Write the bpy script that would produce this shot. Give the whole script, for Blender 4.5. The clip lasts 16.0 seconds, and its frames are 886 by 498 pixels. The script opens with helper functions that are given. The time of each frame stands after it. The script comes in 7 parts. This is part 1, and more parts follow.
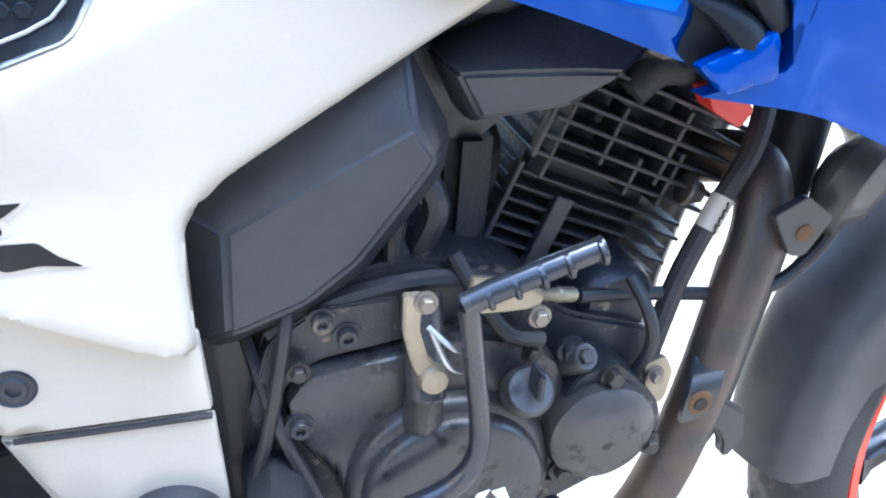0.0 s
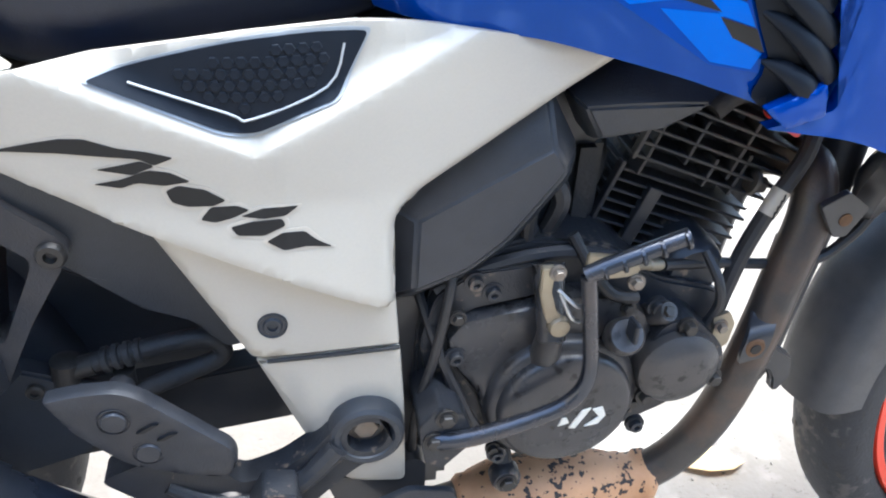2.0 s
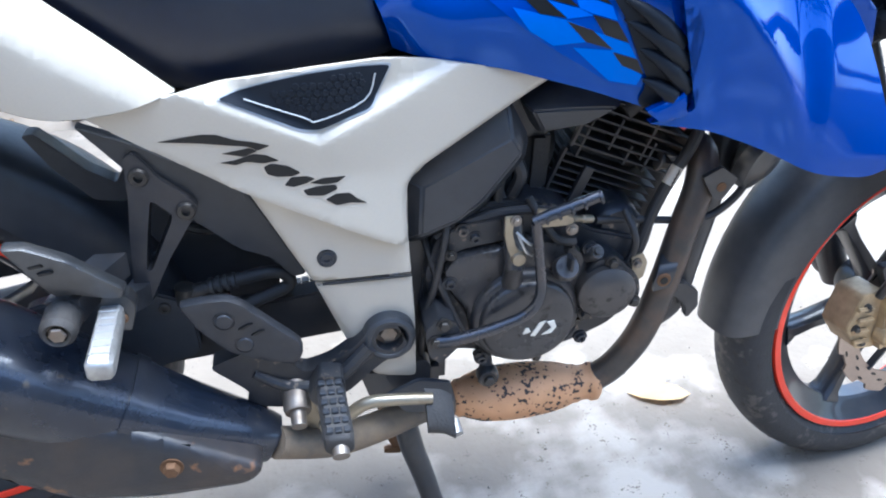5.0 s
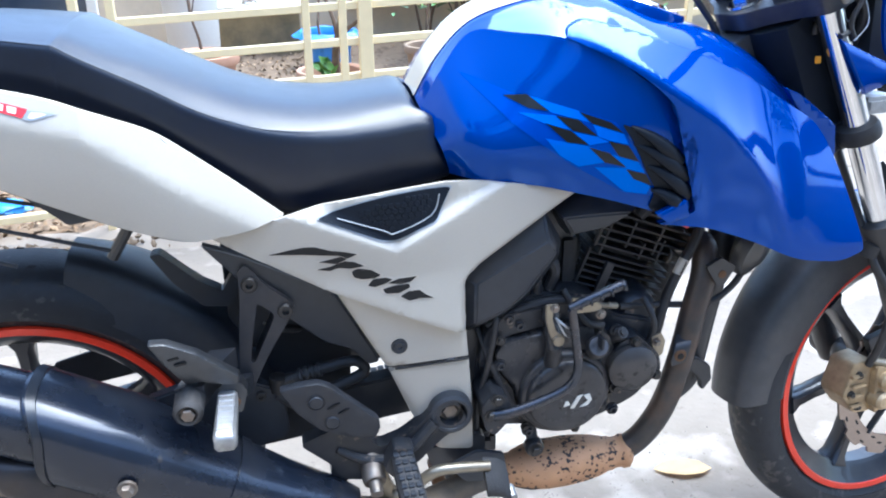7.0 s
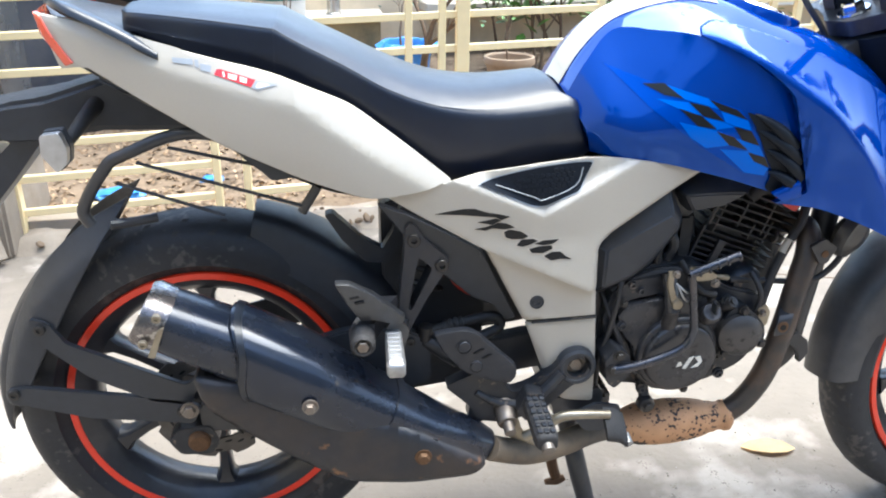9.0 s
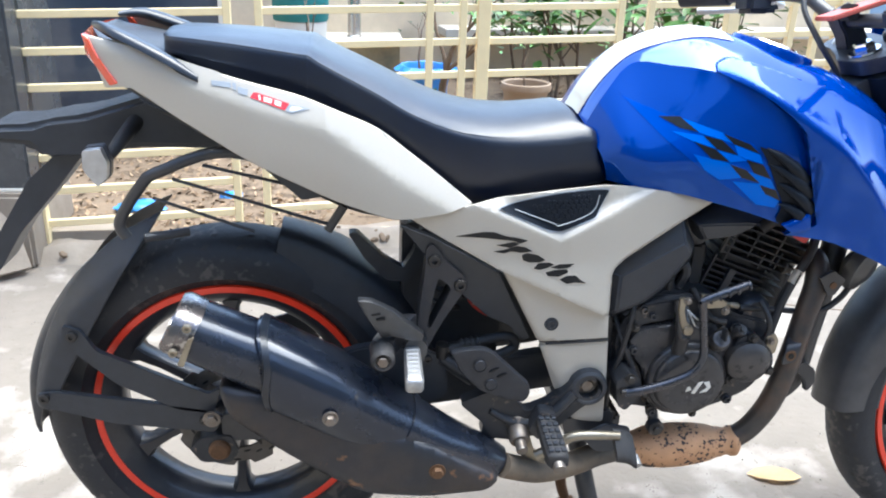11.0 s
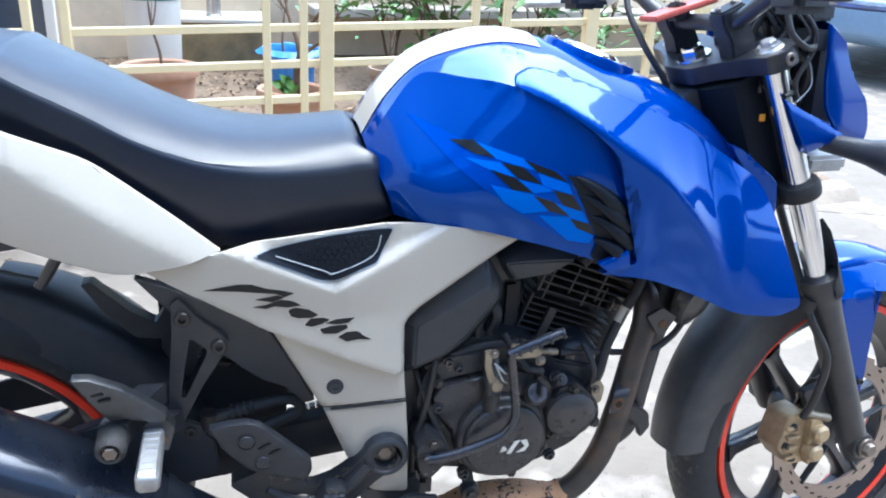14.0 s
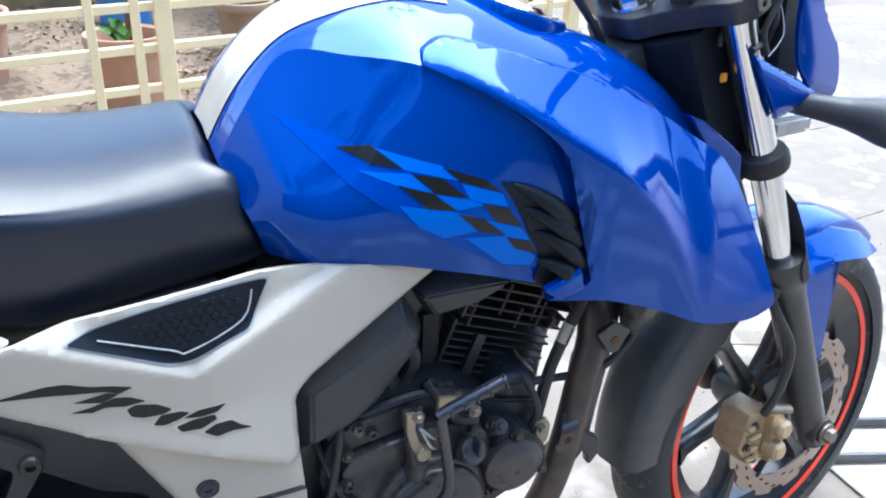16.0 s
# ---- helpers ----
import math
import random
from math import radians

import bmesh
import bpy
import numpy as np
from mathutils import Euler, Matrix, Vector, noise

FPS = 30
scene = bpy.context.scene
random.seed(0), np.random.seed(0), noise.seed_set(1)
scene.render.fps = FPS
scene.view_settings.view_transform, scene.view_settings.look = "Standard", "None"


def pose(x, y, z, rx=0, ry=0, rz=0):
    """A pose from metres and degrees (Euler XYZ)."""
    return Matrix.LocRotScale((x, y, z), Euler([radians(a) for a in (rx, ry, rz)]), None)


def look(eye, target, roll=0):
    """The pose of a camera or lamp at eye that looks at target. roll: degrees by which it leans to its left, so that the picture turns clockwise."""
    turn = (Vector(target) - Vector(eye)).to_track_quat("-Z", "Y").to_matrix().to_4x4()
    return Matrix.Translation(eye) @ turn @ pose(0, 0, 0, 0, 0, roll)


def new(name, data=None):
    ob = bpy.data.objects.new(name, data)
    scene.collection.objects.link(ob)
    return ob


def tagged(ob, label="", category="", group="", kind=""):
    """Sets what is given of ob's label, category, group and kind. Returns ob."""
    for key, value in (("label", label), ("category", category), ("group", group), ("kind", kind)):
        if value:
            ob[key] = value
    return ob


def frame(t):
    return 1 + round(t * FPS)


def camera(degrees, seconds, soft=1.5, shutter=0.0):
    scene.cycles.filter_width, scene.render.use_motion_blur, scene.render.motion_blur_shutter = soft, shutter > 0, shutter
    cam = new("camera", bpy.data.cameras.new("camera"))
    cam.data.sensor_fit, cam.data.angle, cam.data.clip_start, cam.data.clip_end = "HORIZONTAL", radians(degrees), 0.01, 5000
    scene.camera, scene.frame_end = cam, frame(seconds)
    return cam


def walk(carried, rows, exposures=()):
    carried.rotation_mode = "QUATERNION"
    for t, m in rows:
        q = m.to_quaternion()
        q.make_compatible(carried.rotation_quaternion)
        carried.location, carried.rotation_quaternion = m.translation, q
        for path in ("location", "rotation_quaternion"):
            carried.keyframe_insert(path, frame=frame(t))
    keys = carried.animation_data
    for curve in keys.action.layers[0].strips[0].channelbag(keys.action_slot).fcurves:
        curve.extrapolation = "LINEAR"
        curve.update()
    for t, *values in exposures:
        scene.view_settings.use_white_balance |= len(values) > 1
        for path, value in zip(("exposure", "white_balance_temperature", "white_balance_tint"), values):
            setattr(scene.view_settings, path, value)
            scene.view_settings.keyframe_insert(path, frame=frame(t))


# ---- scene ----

cam = camera(57.1, 16.0, soft=2.0)
SKY, SUN = 0.20, 2.3
EXPOSE = [(0.0, 2.950, 5450, 3), (0.5, 2.690, 5300, 3), (1.0, 2.404, 5290, 4), (1.5, 2.327, 5520, 4), (2.0, 2.349, 5785, 3), (2.5, 2.237, 5750, 3), (3.5, 2.149, 5470, 4), (4.0, 2.127, 5450, 4), (7.0, 1.861, 5360, 4), (7.5, 1.861, 5415, 4), (8.2, 1.861, 5722, 4), (9.0, 1.821, 6130, 3), (11.5, 1.718, 5730, 3), (12.5, 1.697, 5475, 3), (16.0, 1.697, 5520, 3)]
PATH = [
    (0.0, (0.5933, -0.5307, 0.7798), (0.8483, 0.3210, 0.3220), 4.29),
    (0.5, (0.5706, -0.5599, 0.8349), (0.8126, 0.2849, 0.3575), 4.92),
    (1.0, (0.5446, -0.5911, 0.8809), (0.7597, 0.2429, 0.3728), 4.98),
    (1.5, (0.5209, -0.6137, 0.8896), (0.7123, 0.2143, 0.3625), 3.66),
    (2.0, (0.5024, -0.6435, 0.8865), (0.6855, 0.1818, 0.3522), 3.40),
    (2.5, (0.4828, -0.6762, 0.9033), (0.6612, 0.1476, 0.3652), 3.17),
    (3.0, (0.4648, -0.7121, 0.9414), (0.6401, 0.1121, 0.4029), 3.09),
    (3.5, (0.4612, -0.7546, 0.9669), (0.6366, 0.0701, 0.4293), 2.97),
    (4.0, (0.4635, -0.8030, 0.9795), (0.6408, 0.0215, 0.4421), 3.06),
    (6.5, (0.4149, -1.0580, 1.0522), (0.5803, -0.1824, 0.5985), 0.03),
    (7.0, (0.3645, -1.0801, 1.0706), (0.5408, -0.1846, 0.6621), -0.34),
    (7.5, (0.3111, -1.1190, 1.0747), (0.4909, -0.2196, 0.6763), -0.50),
    (8.0, (0.2690, -1.1673, 1.0637), (0.4482, -0.2678, 0.6654), -0.45),
    (8.5, (0.2318, -1.2037, 1.0626), (0.3902, -0.2995, 0.6660), -0.01),
    (9.0, (0.2003, -1.2268, 1.0640), (0.3229, -0.3137, 0.6750), 0.58),
    (11.5, (0.1806, -1.2662, 1.0819), (0.2972, -0.3417, 0.7190), 2.28),
    (12.0, (0.2138, -1.2482, 1.0847), (0.3835, -0.3347, 0.7150), 2.98),
    (12.5, (0.2565, -1.2100, 1.0899), (0.4657, -0.3065, 0.7159), 3.30),
    (13.0, (0.3073, -1.1538, 1.0917), (0.5258, -0.2515, 0.7199), 3.32),
    (13.5, (0.3567, -1.1074, 1.0946), (0.5770, -0.2068, 0.7201), 3.29),
    (14.0, (0.3909, -1.0640, 1.0947), (0.6168, -0.1698, 0.7081), 3.32),
    (14.5, (0.4121, -1.0075, 1.0891), (0.6548, -0.1291, 0.6774), 3.09),
    (15.0, (0.4266, -0.9250, 1.0868), (0.7045, -0.0670, 0.6549), 2.91),
    (15.5, (0.4319, -0.8396, 1.0877), (0.7547, -0.0064, 0.6387), 2.78),
    (16.0, (0.4435, -0.7716, 1.0872), (0.8074, 0.0354, 0.6221), 2.75),
]
walk(cam, [(t, look(eye, target, roll)) for t, eye, target, roll in PATH], EXPOSE)

# ---- daylight: open shade under a bright hazy sky ----
world = bpy.data.worlds.new("sky")
scene.world = world
world.use_nodes = True
wn = world.node_tree
sky = wn.nodes.new("ShaderNodeTexSky")
sky.sky_type, sky.sun_disc = "NISHITA", False
sky.sun_elevation, sky.sun_rotation = radians(73), radians(52)
sky.air_density, sky.dust_density, sky.ozone_density = 1.0, 3.2, 1.6
back = wn.nodes["Background"]
back.inputs["Strength"].default_value = SKY
wn.links.new(sky.outputs[0], back.inputs["Color"])
sun = new("sun", bpy.data.lights.new("sun", "SUN"))
sun.data.energy, sun.data.angle, sun.data.color = SUN, radians(58), (1.0, 0.96, 0.90)
sun.matrix_world = look((3.2, 2.0, 11), (0.6, 0, 0.4))


# ---- materials ----
def material(name, base, rough=0.5, metal=0.0, coat=0.0, vary=0.25, scale=30.0, dirt=None, dirt_amount=0.0, dirt_scale=6.0,
             bump=0.0, bump_scale=200.0, spread=0.0, spec=0.5, emit=None, flake=False):
    """Principled surface: base colour with fine grain, larger stains of dirt, and fine relief."""
    m = bpy.data.materials.new(name)
    m.use_nodes = True
    t, p = m.node_tree, m.node_tree.nodes["Principled BSDF"]
    n, link = t.nodes.new, t.links.new
    co = n("ShaderNodeTexCoord")
    fine = n("ShaderNodeTexNoise")
    fine.inputs["Scale"].default_value, fine.inputs["Detail"].default_value = scale, 6
    link(co.outputs["Object"], fine.inputs["Vector"])
    mix = n("ShaderNodeMix")
    mix.data_type = "RGBA"
    lo = [c * (1 - vary) for c in base]
    hi = [min(1, c * (1 + vary)) for c in base]
    mix.inputs[6].default_value, mix.inputs[7].default_value = (*lo, 1), (*hi, 1)
    link(fine.outputs["Fac"], mix.inputs[0])
    colour = mix.outputs[2]
    if spread:
        info, hue = n("ShaderNodeObjectInfo"), n("ShaderNodeHueSaturation")
        ramp = n("ShaderNodeMapRange")
        ramp.inputs[3].default_value, ramp.inputs[4].default_value = 1 - spread, 1 + spread
        link(info.outputs["Random"], ramp.inputs[0])
        link(ramp.outputs[0], hue.inputs["Value"])
        link(colour, hue.inputs["Color"])
        colour = hue.outputs[0]
    if dirt:
        big, cut, mix2 = n("ShaderNodeTexNoise"), n("ShaderNodeMapRange"), n("ShaderNodeMix")
        big.inputs["Scale"].default_value, big.inputs["Detail"].default_value, big.inputs["Roughness"].default_value = dirt_scale, 8, 0.65
        link(co.outputs["Object"], big.inputs["Vector"])
        cut.inputs[1].default_value, cut.inputs[2].default_value = 0.42, 0.68
        cut.inputs[3].default_value, cut.inputs[4].default_value = 0, dirt_amount
        link(big.outputs["Fac"], cut.inputs[0])
        mix2.data_type = "RGBA"
        link(cut.outputs[0], mix2.inputs[0])
        link(colour, mix2.inputs[6])
        mix2.inputs[7].default_value = (*dirt, 1)
        colour = mix2.outputs[2]
        rr = n("ShaderNodeMapRange")
        rr.inputs[3].default_value, rr.inputs[4].default_value = rough, min(1, rough + 0.3)
        link(cut.outputs[0], rr.inputs[0])
        link(rr.outputs[0], p.inputs["Roughness"])
    else:
        p.inputs["Roughness"].default_value = rough
    link(colour, p.inputs["Base Color"])
    p.inputs["Metallic"].default_value = metal
    p.inputs["Specular IOR Level"].default_value = spec
    p.inputs["Coat Weight"].default_value = coat
    p.inputs["Coat Roughness"].default_value = 0.04
    if bump:
        grain, rel = n("ShaderNodeTexNoise"), n("ShaderNodeBump")
        grain.inputs["Scale"].default_value, grain.inputs["Detail"].default_value = bump_scale, 4
        link(co.outputs["Object"], grain.inputs["Vector"])
        rel.inputs["Strength"].default_value, rel.inputs["Distance"].default_value = bump, 0.002
        link(grain.outputs["Fac"], rel.inputs["Height"])
        link(rel.outputs[0], p.inputs["Normal"])
    if emit:
        p.inputs["Emission Color"].default_value, p.inputs["Emission Strength"].default_value = (*emit, 1), 1.0
    return m


blue_paint = material("blue_paint", (0.0002, 0.033, 0.255), 0.06, 0.08, 0.28, 0.10, 900, spec=0.75)
blue_paint.node_tree.nodes["Principled BSDF"].inputs["Specular Tint"].default_value = (0.12, 0.42, 1.0, 1)
light_blue = material("light_blue_vinyl", (0.001, 0.115, 0.62), 0.20, 0, 0.1, 0.08, 60, spec=0.6)
mid_blue = material("mid_blue_vinyl", (0.0003, 0.044, 0.34), 0.12, 0.05, 0.1, 0.08, 60, spec=0.5)
for m in (mid_blue, light_blue):
    m.node_tree.nodes["Principled BSDF"].inputs["Specular Tint"].default_value = (0.12, 0.42, 1.0, 1)
white_paint = material("white_pearl_paint", (0.440, 0.404, 0.345), 0.30, 0.0, 0.6, 0.05, 500, (0.47, 0.42, 0.35), 0.30, 9)
grey_paint = material("grey_vinyl", (0.34, 0.36, 0.38), 0.4, 0.3, 0.3, 0.1, 80)
black_vinyl = material("black_vinyl", (0.006, 0.007, 0.009), 0.4, 0, 0.3, 0.2, 100, spec=0.2)
edge_vinyl = material("beige_edge_vinyl", (0.48, 0.43, 0.36), 0.5, 0, 0.2, 0.1, 80)
red_vinyl = material("red_vinyl", (0.70, 0.02, 0.03), 0.35, 0, 0.4, 0.1, 80)
black_plastic = material("black_plastic", (0.024, 0.028, 0.036), 0.36, 0, 0, 0.3, 60, (0.046, 0.048, 0.054), 0.4, 10, 0.25, 900)
guard_plastic = material("faded_guard_plastic", (0.036, 0.039, 0.046), 0.28, 0, 0, 0.3, 60, (0.115, 0.105, 0.098), 0.4, 8, 0.25, 900)
gloss_black = material("gloss_black_plastic", (0.012, 0.015, 0.022), 0.32, 0, 0.15, 0.2, 60)
seat_vinyl = material("seat_vinyl", (0.005, 0.0085, 0.020), 0.30, 0, 0, 0.3, 90, (0.024, 0.026, 0.030), 0.3, 7, 0.15, 900, spec=0.6)
rubber = material("rubber", (0.018, 0.018, 0.020), 0.6, 0, 0, 0.3, 120, (0.08, 0.07, 0.06), 0.4, 9, 0.4, 300)
tyre_rubber = material("tyre_rubber", (0.017, 0.019, 0.024), 0.55, 0, 0, 0.3, 90, (0.050, 0.047, 0.045), 0.3, 7, 0.3, 260)
wheel_black = material("wheel_black_paint", (0.012, 0.015, 0.023), 0.33, 0.2, 0.3, 0.3, 60, (0.085, 0.075, 0.07), 0.35, 9)
orange_tape = material("orange_rim_tape", (0.85, 0.045, 0.015), 0.4, 0, 0.2, 0.12, 60)
engine_black = material("engine_dusty_black", (0.024, 0.027, 0.034), 0.34, 0.25, 0, 0.35, 60, (0.080, 0.072, 0.066), 0.36, 12, 0.2, 500)
engine_grey = material("engine_cover_grey", (0.046, 0.046, 0.050), 0.27, 0.35, 0, 0.25, 60, (0.110, 0.094, 0.082), 0.40, 10, 0.12, 600)
fin_metal = material("fin_metal", (0.028, 0.030, 0.035), 0.42, 0.3, 0, 0.4, 90, (0.115, 0.095, 0.078), 0.5, 18, 0.2, 500)
frame_black = material("frame_black_paint", (0.028, 0.030, 0.035), 0.4, 0.1, 0.2, 0.3, 60, (0.075, 0.062, 0.052), 0.45, 14)
yoke_grey = material("satin_yoke_grey", (0.022, 0.026, 0.036), 0.30, 0.3, 0, 0.25, 70, (0.10, 0.09, 0.085), 0.4, 14, 0.2, 700)
dirty_disc = material("dirty_disc_steel", (0.11, 0.105, 0.10), 0.45, 0.7, 0, 0.2, 100, (0.10, 0.075, 0.055), 0.5, 18)
bracket_grey = material("cast_alloy_grey", (0.034, 0.037, 0.045), 0.38, 0.4, 0, 0.25, 70, (0.10, 0.085, 0.075), 0.4, 14, 0.2, 700)
heel_alloy = material("worn_heel_alloy", (0.085, 0.09, 0.10), 0.28, 0.8, 0, 0.25, 70, (0.10, 0.095, 0.09), 0.5, 18, 0.2, 600)
alloy = material("bare_alloy", (0.55, 0.56, 0.58), 0.32, 0.9, 0, 0.2, 70, (0.25, 0.22, 0.19), 0.4, 16, 0.2, 500)
chrome = material("chrome", (0.75, 0.76, 0.78), 0.10, 1.0, 0, 0.05, 60, (0.35, 0.30, 0.26), 0.2, 12)
dark_chrome = material("worn_mottled_chrome", (0.17, 0.17, 0.18), 0.22, 0.9, 0, 0.3, 60, (0.20, 0.13, 0.09), 0.4, 20)
zinc = material("yellow_zinc", (0.31, 0.275, 0.21), 0.38, 0.75, 0, 0.2, 80, (0.22, 0.17, 0.12), 0.45, 25)
gold = material("gold_caliper", (0.47, 0.36, 0.22), 0.42, 0.6, 0, 0.25, 80, (0.20, 0.15, 0.10), 0.5, 30, 0.2, 500)
disc_steel = material("disc_steel", (0.34, 0.28, 0.24), 0.35, 0.85, 0, 0.15, 200, (0.30, 0.22, 0.17), 0.3, 20)
muffler_black = material("muffler_satin_black", (0.013, 0.019, 0.034), 0.24, 0.35, 0.35, 0.3, 60, (0.055, 0.054, 0.056), 0.45, 7, 0.1, 400)
muffler_scuffed = material("muffler_scuffed_black", (0.018, 0.020, 0.026), 0.42, 0.2, 0.1, 0.3, 60, (0.10, 0.065, 0.04), 0.30, 10, 0.15, 400)
rusty_bolt = material("rusty_bolt", (0.13, 0.07, 0.035), 0.7, 0.4, 0, 0.4, 200)
bolt_steel = material("bolt_steel", (0.22, 0.20, 0.18), 0.45, 0.8, 0, 0.3, 200, (0.20, 0.13, 0.08), 0.5, 50)
black_bolt = material("black_bolt", (0.05, 0.047, 0.045), 0.45, 0.6, 0, 0.3, 200)
cable_black = material("cable_black", (0.018, 0.018, 0.02), 0.45, 0, 0, 0.3, 100, (0.06, 0.05, 0.045), 0.4, 20)
red_plastic = material("red_plastic", (0.55, 0.03, 0.02), 0.4, 0, 0.2, 0.15, 80)
faded_red = material("faded_red_plastic", (0.46, 0.10, 0.075), 0.5, 0, 0, 0.2, 80)
amber = material("amber_tag", (0.75, 0.33, 0.02), 0.5, 0, 0, 0.1, 80)
label_white = material("label_white", (0.74, 0.71, 0.64), 0.6, 0, 0, 0.06, 100)
tail_red = material("tail_lens_red", (0.75, 0.11, 0.055), 0.18, 0, 0.6, 0.1, 60)
fence_paint = material("fence_cream_paint", (0.86, 0.70, 0.40), 0.5, 0, 0.1, 0.08, 25, (0.70, 0.53, 0.29), 0.35, 5, 0.1, 200)
concrete = material("pale_concrete", (0.184, 0.159, 0.132), 0.85, 0, 0, 0.20, 14, (0.150, 0.128, 0.104), 0.6, 2.2, 0.5, 70)
step_concrete = material("grey_concrete", (0.30, 0.255, 0.205), 0.85, 0, 0, 0.25, 14, (0.20, 0.16, 0.12), 0.7, 4, 0.5, 80)
grit_stone = material("grit_stone", (0.25, 0.225, 0.195), 0.9, 0, 0, 0.3, 60)
soil = material("soil", (0.19, 0.138, 0.092), 0.95, 0, 0, 0.35, 25, (0.15, 0.11, 0.075), 0.7, 3, 0.9, 60)
kick_dark = material("worn_dark_lever", (0.050, 0.055, 0.068), 0.22, 0.7, 0.2, 0.3, 60, (0.14, 0.11, 0.09), 0.35, 24)
dry_leaf = material("dry_leaves", (0.40, 0.28, 0.17), 0.8, 0, 0, 0.5, 40)
nl = dry_leaf.node_tree
geo, rmp = nl.nodes.new("ShaderNodeNewGeometry"), nl.nodes.new("ShaderNodeValToRGB")
rmp.color_ramp.elements[0].color, rmp.color_ramp.elements[1].color = (0.15, 0.098, 0.058, 1), (0.44, 0.32, 0.20, 1)
rmp.color_ramp.elements.new(0.55).color = (0.24, 0.16, 0.092, 1)
nl.links.new(geo.outputs["Random Per Island"], rmp.inputs[0])
nl.links.new(rmp.outputs[0], nl.nodes["Principled BSDF"].inputs["Base Color"])
yellow_leaf = material("yellow_leaf", (0.84, 0.64, 0.36), 0.6, 0, 0, 0.15, 60)
cream_wall = material("cream_wall", (0.72, 0.59, 0.42), 0.8, 0, 0, 0.08, 8, (0.36, 0.30, 0.22), 0.45, 2.5, 0.2, 60)
stained_wall = material("stained_wall", (0.36, 0.27, 0.14), 0.85, 0, 0, 0.2, 8, (0.09, 0.085, 0.06), 0.9, 2.5, 0.3, 60)
house_grey = material("grey_house_plaster", (0.13, 0.14, 0.145), 0.85, 0, 0, 0.12, 6, (0.06, 0.065, 0.06), 0.6, 1.2, 0.2, 40)
ledge_grey = material("ledge_stone", (0.64, 0.58, 0.49), 0.6, 0, 0, 0.12, 12, (0.28, 0.26, 0.23), 0.4, 3)
terracotta = material("terracotta", (0.42, 0.235, 0.15), 0.8, 0, 0, 0.15, 20, (0.50, 0.40, 0.30), 0.5, 6, 0.3, 90)
brown_pot = material("brown_plastic_pot", (0.30, 0.21, 0.135), 0.65, 0, 0, 0.12, 20, (0.40, 0.33, 0.25), 0.5, 6)
blue_bag = material("blue_plastic_sheet", (0.05, 0.25, 0.66), 0.3, 0, 0.2, 0.2, 30)
bark = material("bark", (0.13, 0.085, 0.055), 0.9, 0, 0, 0.4, 60, (0.22, 0.17, 0.12), 0.5, 20, 0.8, 120)
leaf_green = material("leaf_green", (0.075, 0.19, 0.025), 0.45, 0, 0, 0.4, 20)
leaf_pale = material("leaf_pale", (0.17, 0.26, 0.14), 0.5, 0, 0, 0.3, 20)
dark_stone = material("polished_dark_stone", (0.045, 0.05, 0.058), 0.25, 0, 0.2, 0.3, 40, (0.10, 0.10, 0.10), 0.3, 5)
window_glass = material("window_glass", (0.035, 0.050, 0.080), 0.08, 0, 0.4, 0.3, 3, (0.12, 0.14, 0.17), 0.4, 2)
steel_tank = material("stainless_steel", (0.5, 0.5, 0.5), 0.25, 0.9, 0, 0.1, 40)
teal_paint = material("teal_paint", (0.03, 0.22, 0.22), 0.6, 0, 0, 0.15, 20)
far_blue = material("far_blue_paint", (0.24, 0.36, 0.52), 0.4, 0, 0.5, 0.1, 20)
grille_black = material("grille_black", (0.010, 0.013, 0.019), 0.45, 0.0, 0.0, 0.2, 80, spec=0.15)

dusty_pipe = material("dusty_link_pipe", (0.10, 0.085, 0.07), 0.6, 0.2, 0, 0.3, 60, (0.30, 0.22, 0.14), 0.7, 9, 0.2, 300)
pipe_brown = material("header_brown_black", (0.055, 0.050, 0.047), 0.36, 0.35, 0, 0.3, 60, (0.19, 0.11, 0.065), 0.45, 12, 0.2, 400)
dusty_plastic = material("dusty_black_plastic", (0.024, 0.027, 0.034), 0.32, 0, 0, 0.25, 60, (0.055, 0.055, 0.057), 0.45, 8, 0.25, 900)
chain_dark = material("greasy_chain", (0.05, 0.045, 0.04), 0.5, 0.6, 0, 0.3, 120)


def worn(m, colour, size, low, high, squeeze=(1, 1, 1), rough=0.7):
    """Adds sharp-edged patches of another colour, where two noises together pass a limit."""
    t, p = m.node_tree, m.node_tree.nodes["Principled BSDF"]
    n, link = t.nodes.new, t.links.new
    co, mp, a, b, both_of, cut, mix = n("ShaderNodeTexCoord"), n("ShaderNodeMapping"), n("ShaderNodeTexNoise"), n("ShaderNodeTexNoise"), n("ShaderNodeMath"), n("ShaderNodeMapRange"), n("ShaderNodeMix")
    mp.inputs["Scale"].default_value = squeeze
    link(co.outputs["Object"], mp.inputs["Vector"])
    for q, k in ((a, size), (b, size * 5.5)):
        link(mp.outputs[0], q.inputs["Vector"])
        q.inputs["Scale"].default_value, q.inputs["Detail"].default_value = k, 5
    both_of.operation = "ADD"
    link(a.outputs["Fac"], both_of.inputs[0])
    link(b.outputs["Fac"], both_of.inputs[1])
    cut.inputs[1].default_value, cut.inputs[2].default_value = low, high
    link(both_of.outputs[0], cut.inputs[0])
    mix.data_type = "RGBA"
    link(cut.outputs[0], mix.inputs[0])
    link(p.inputs["Base Color"].links[0].from_socket, mix.inputs[6])
    mix.inputs[7].default_value = (*colour, 1)
    link(mix.outputs[2], p.inputs["Base Color"])


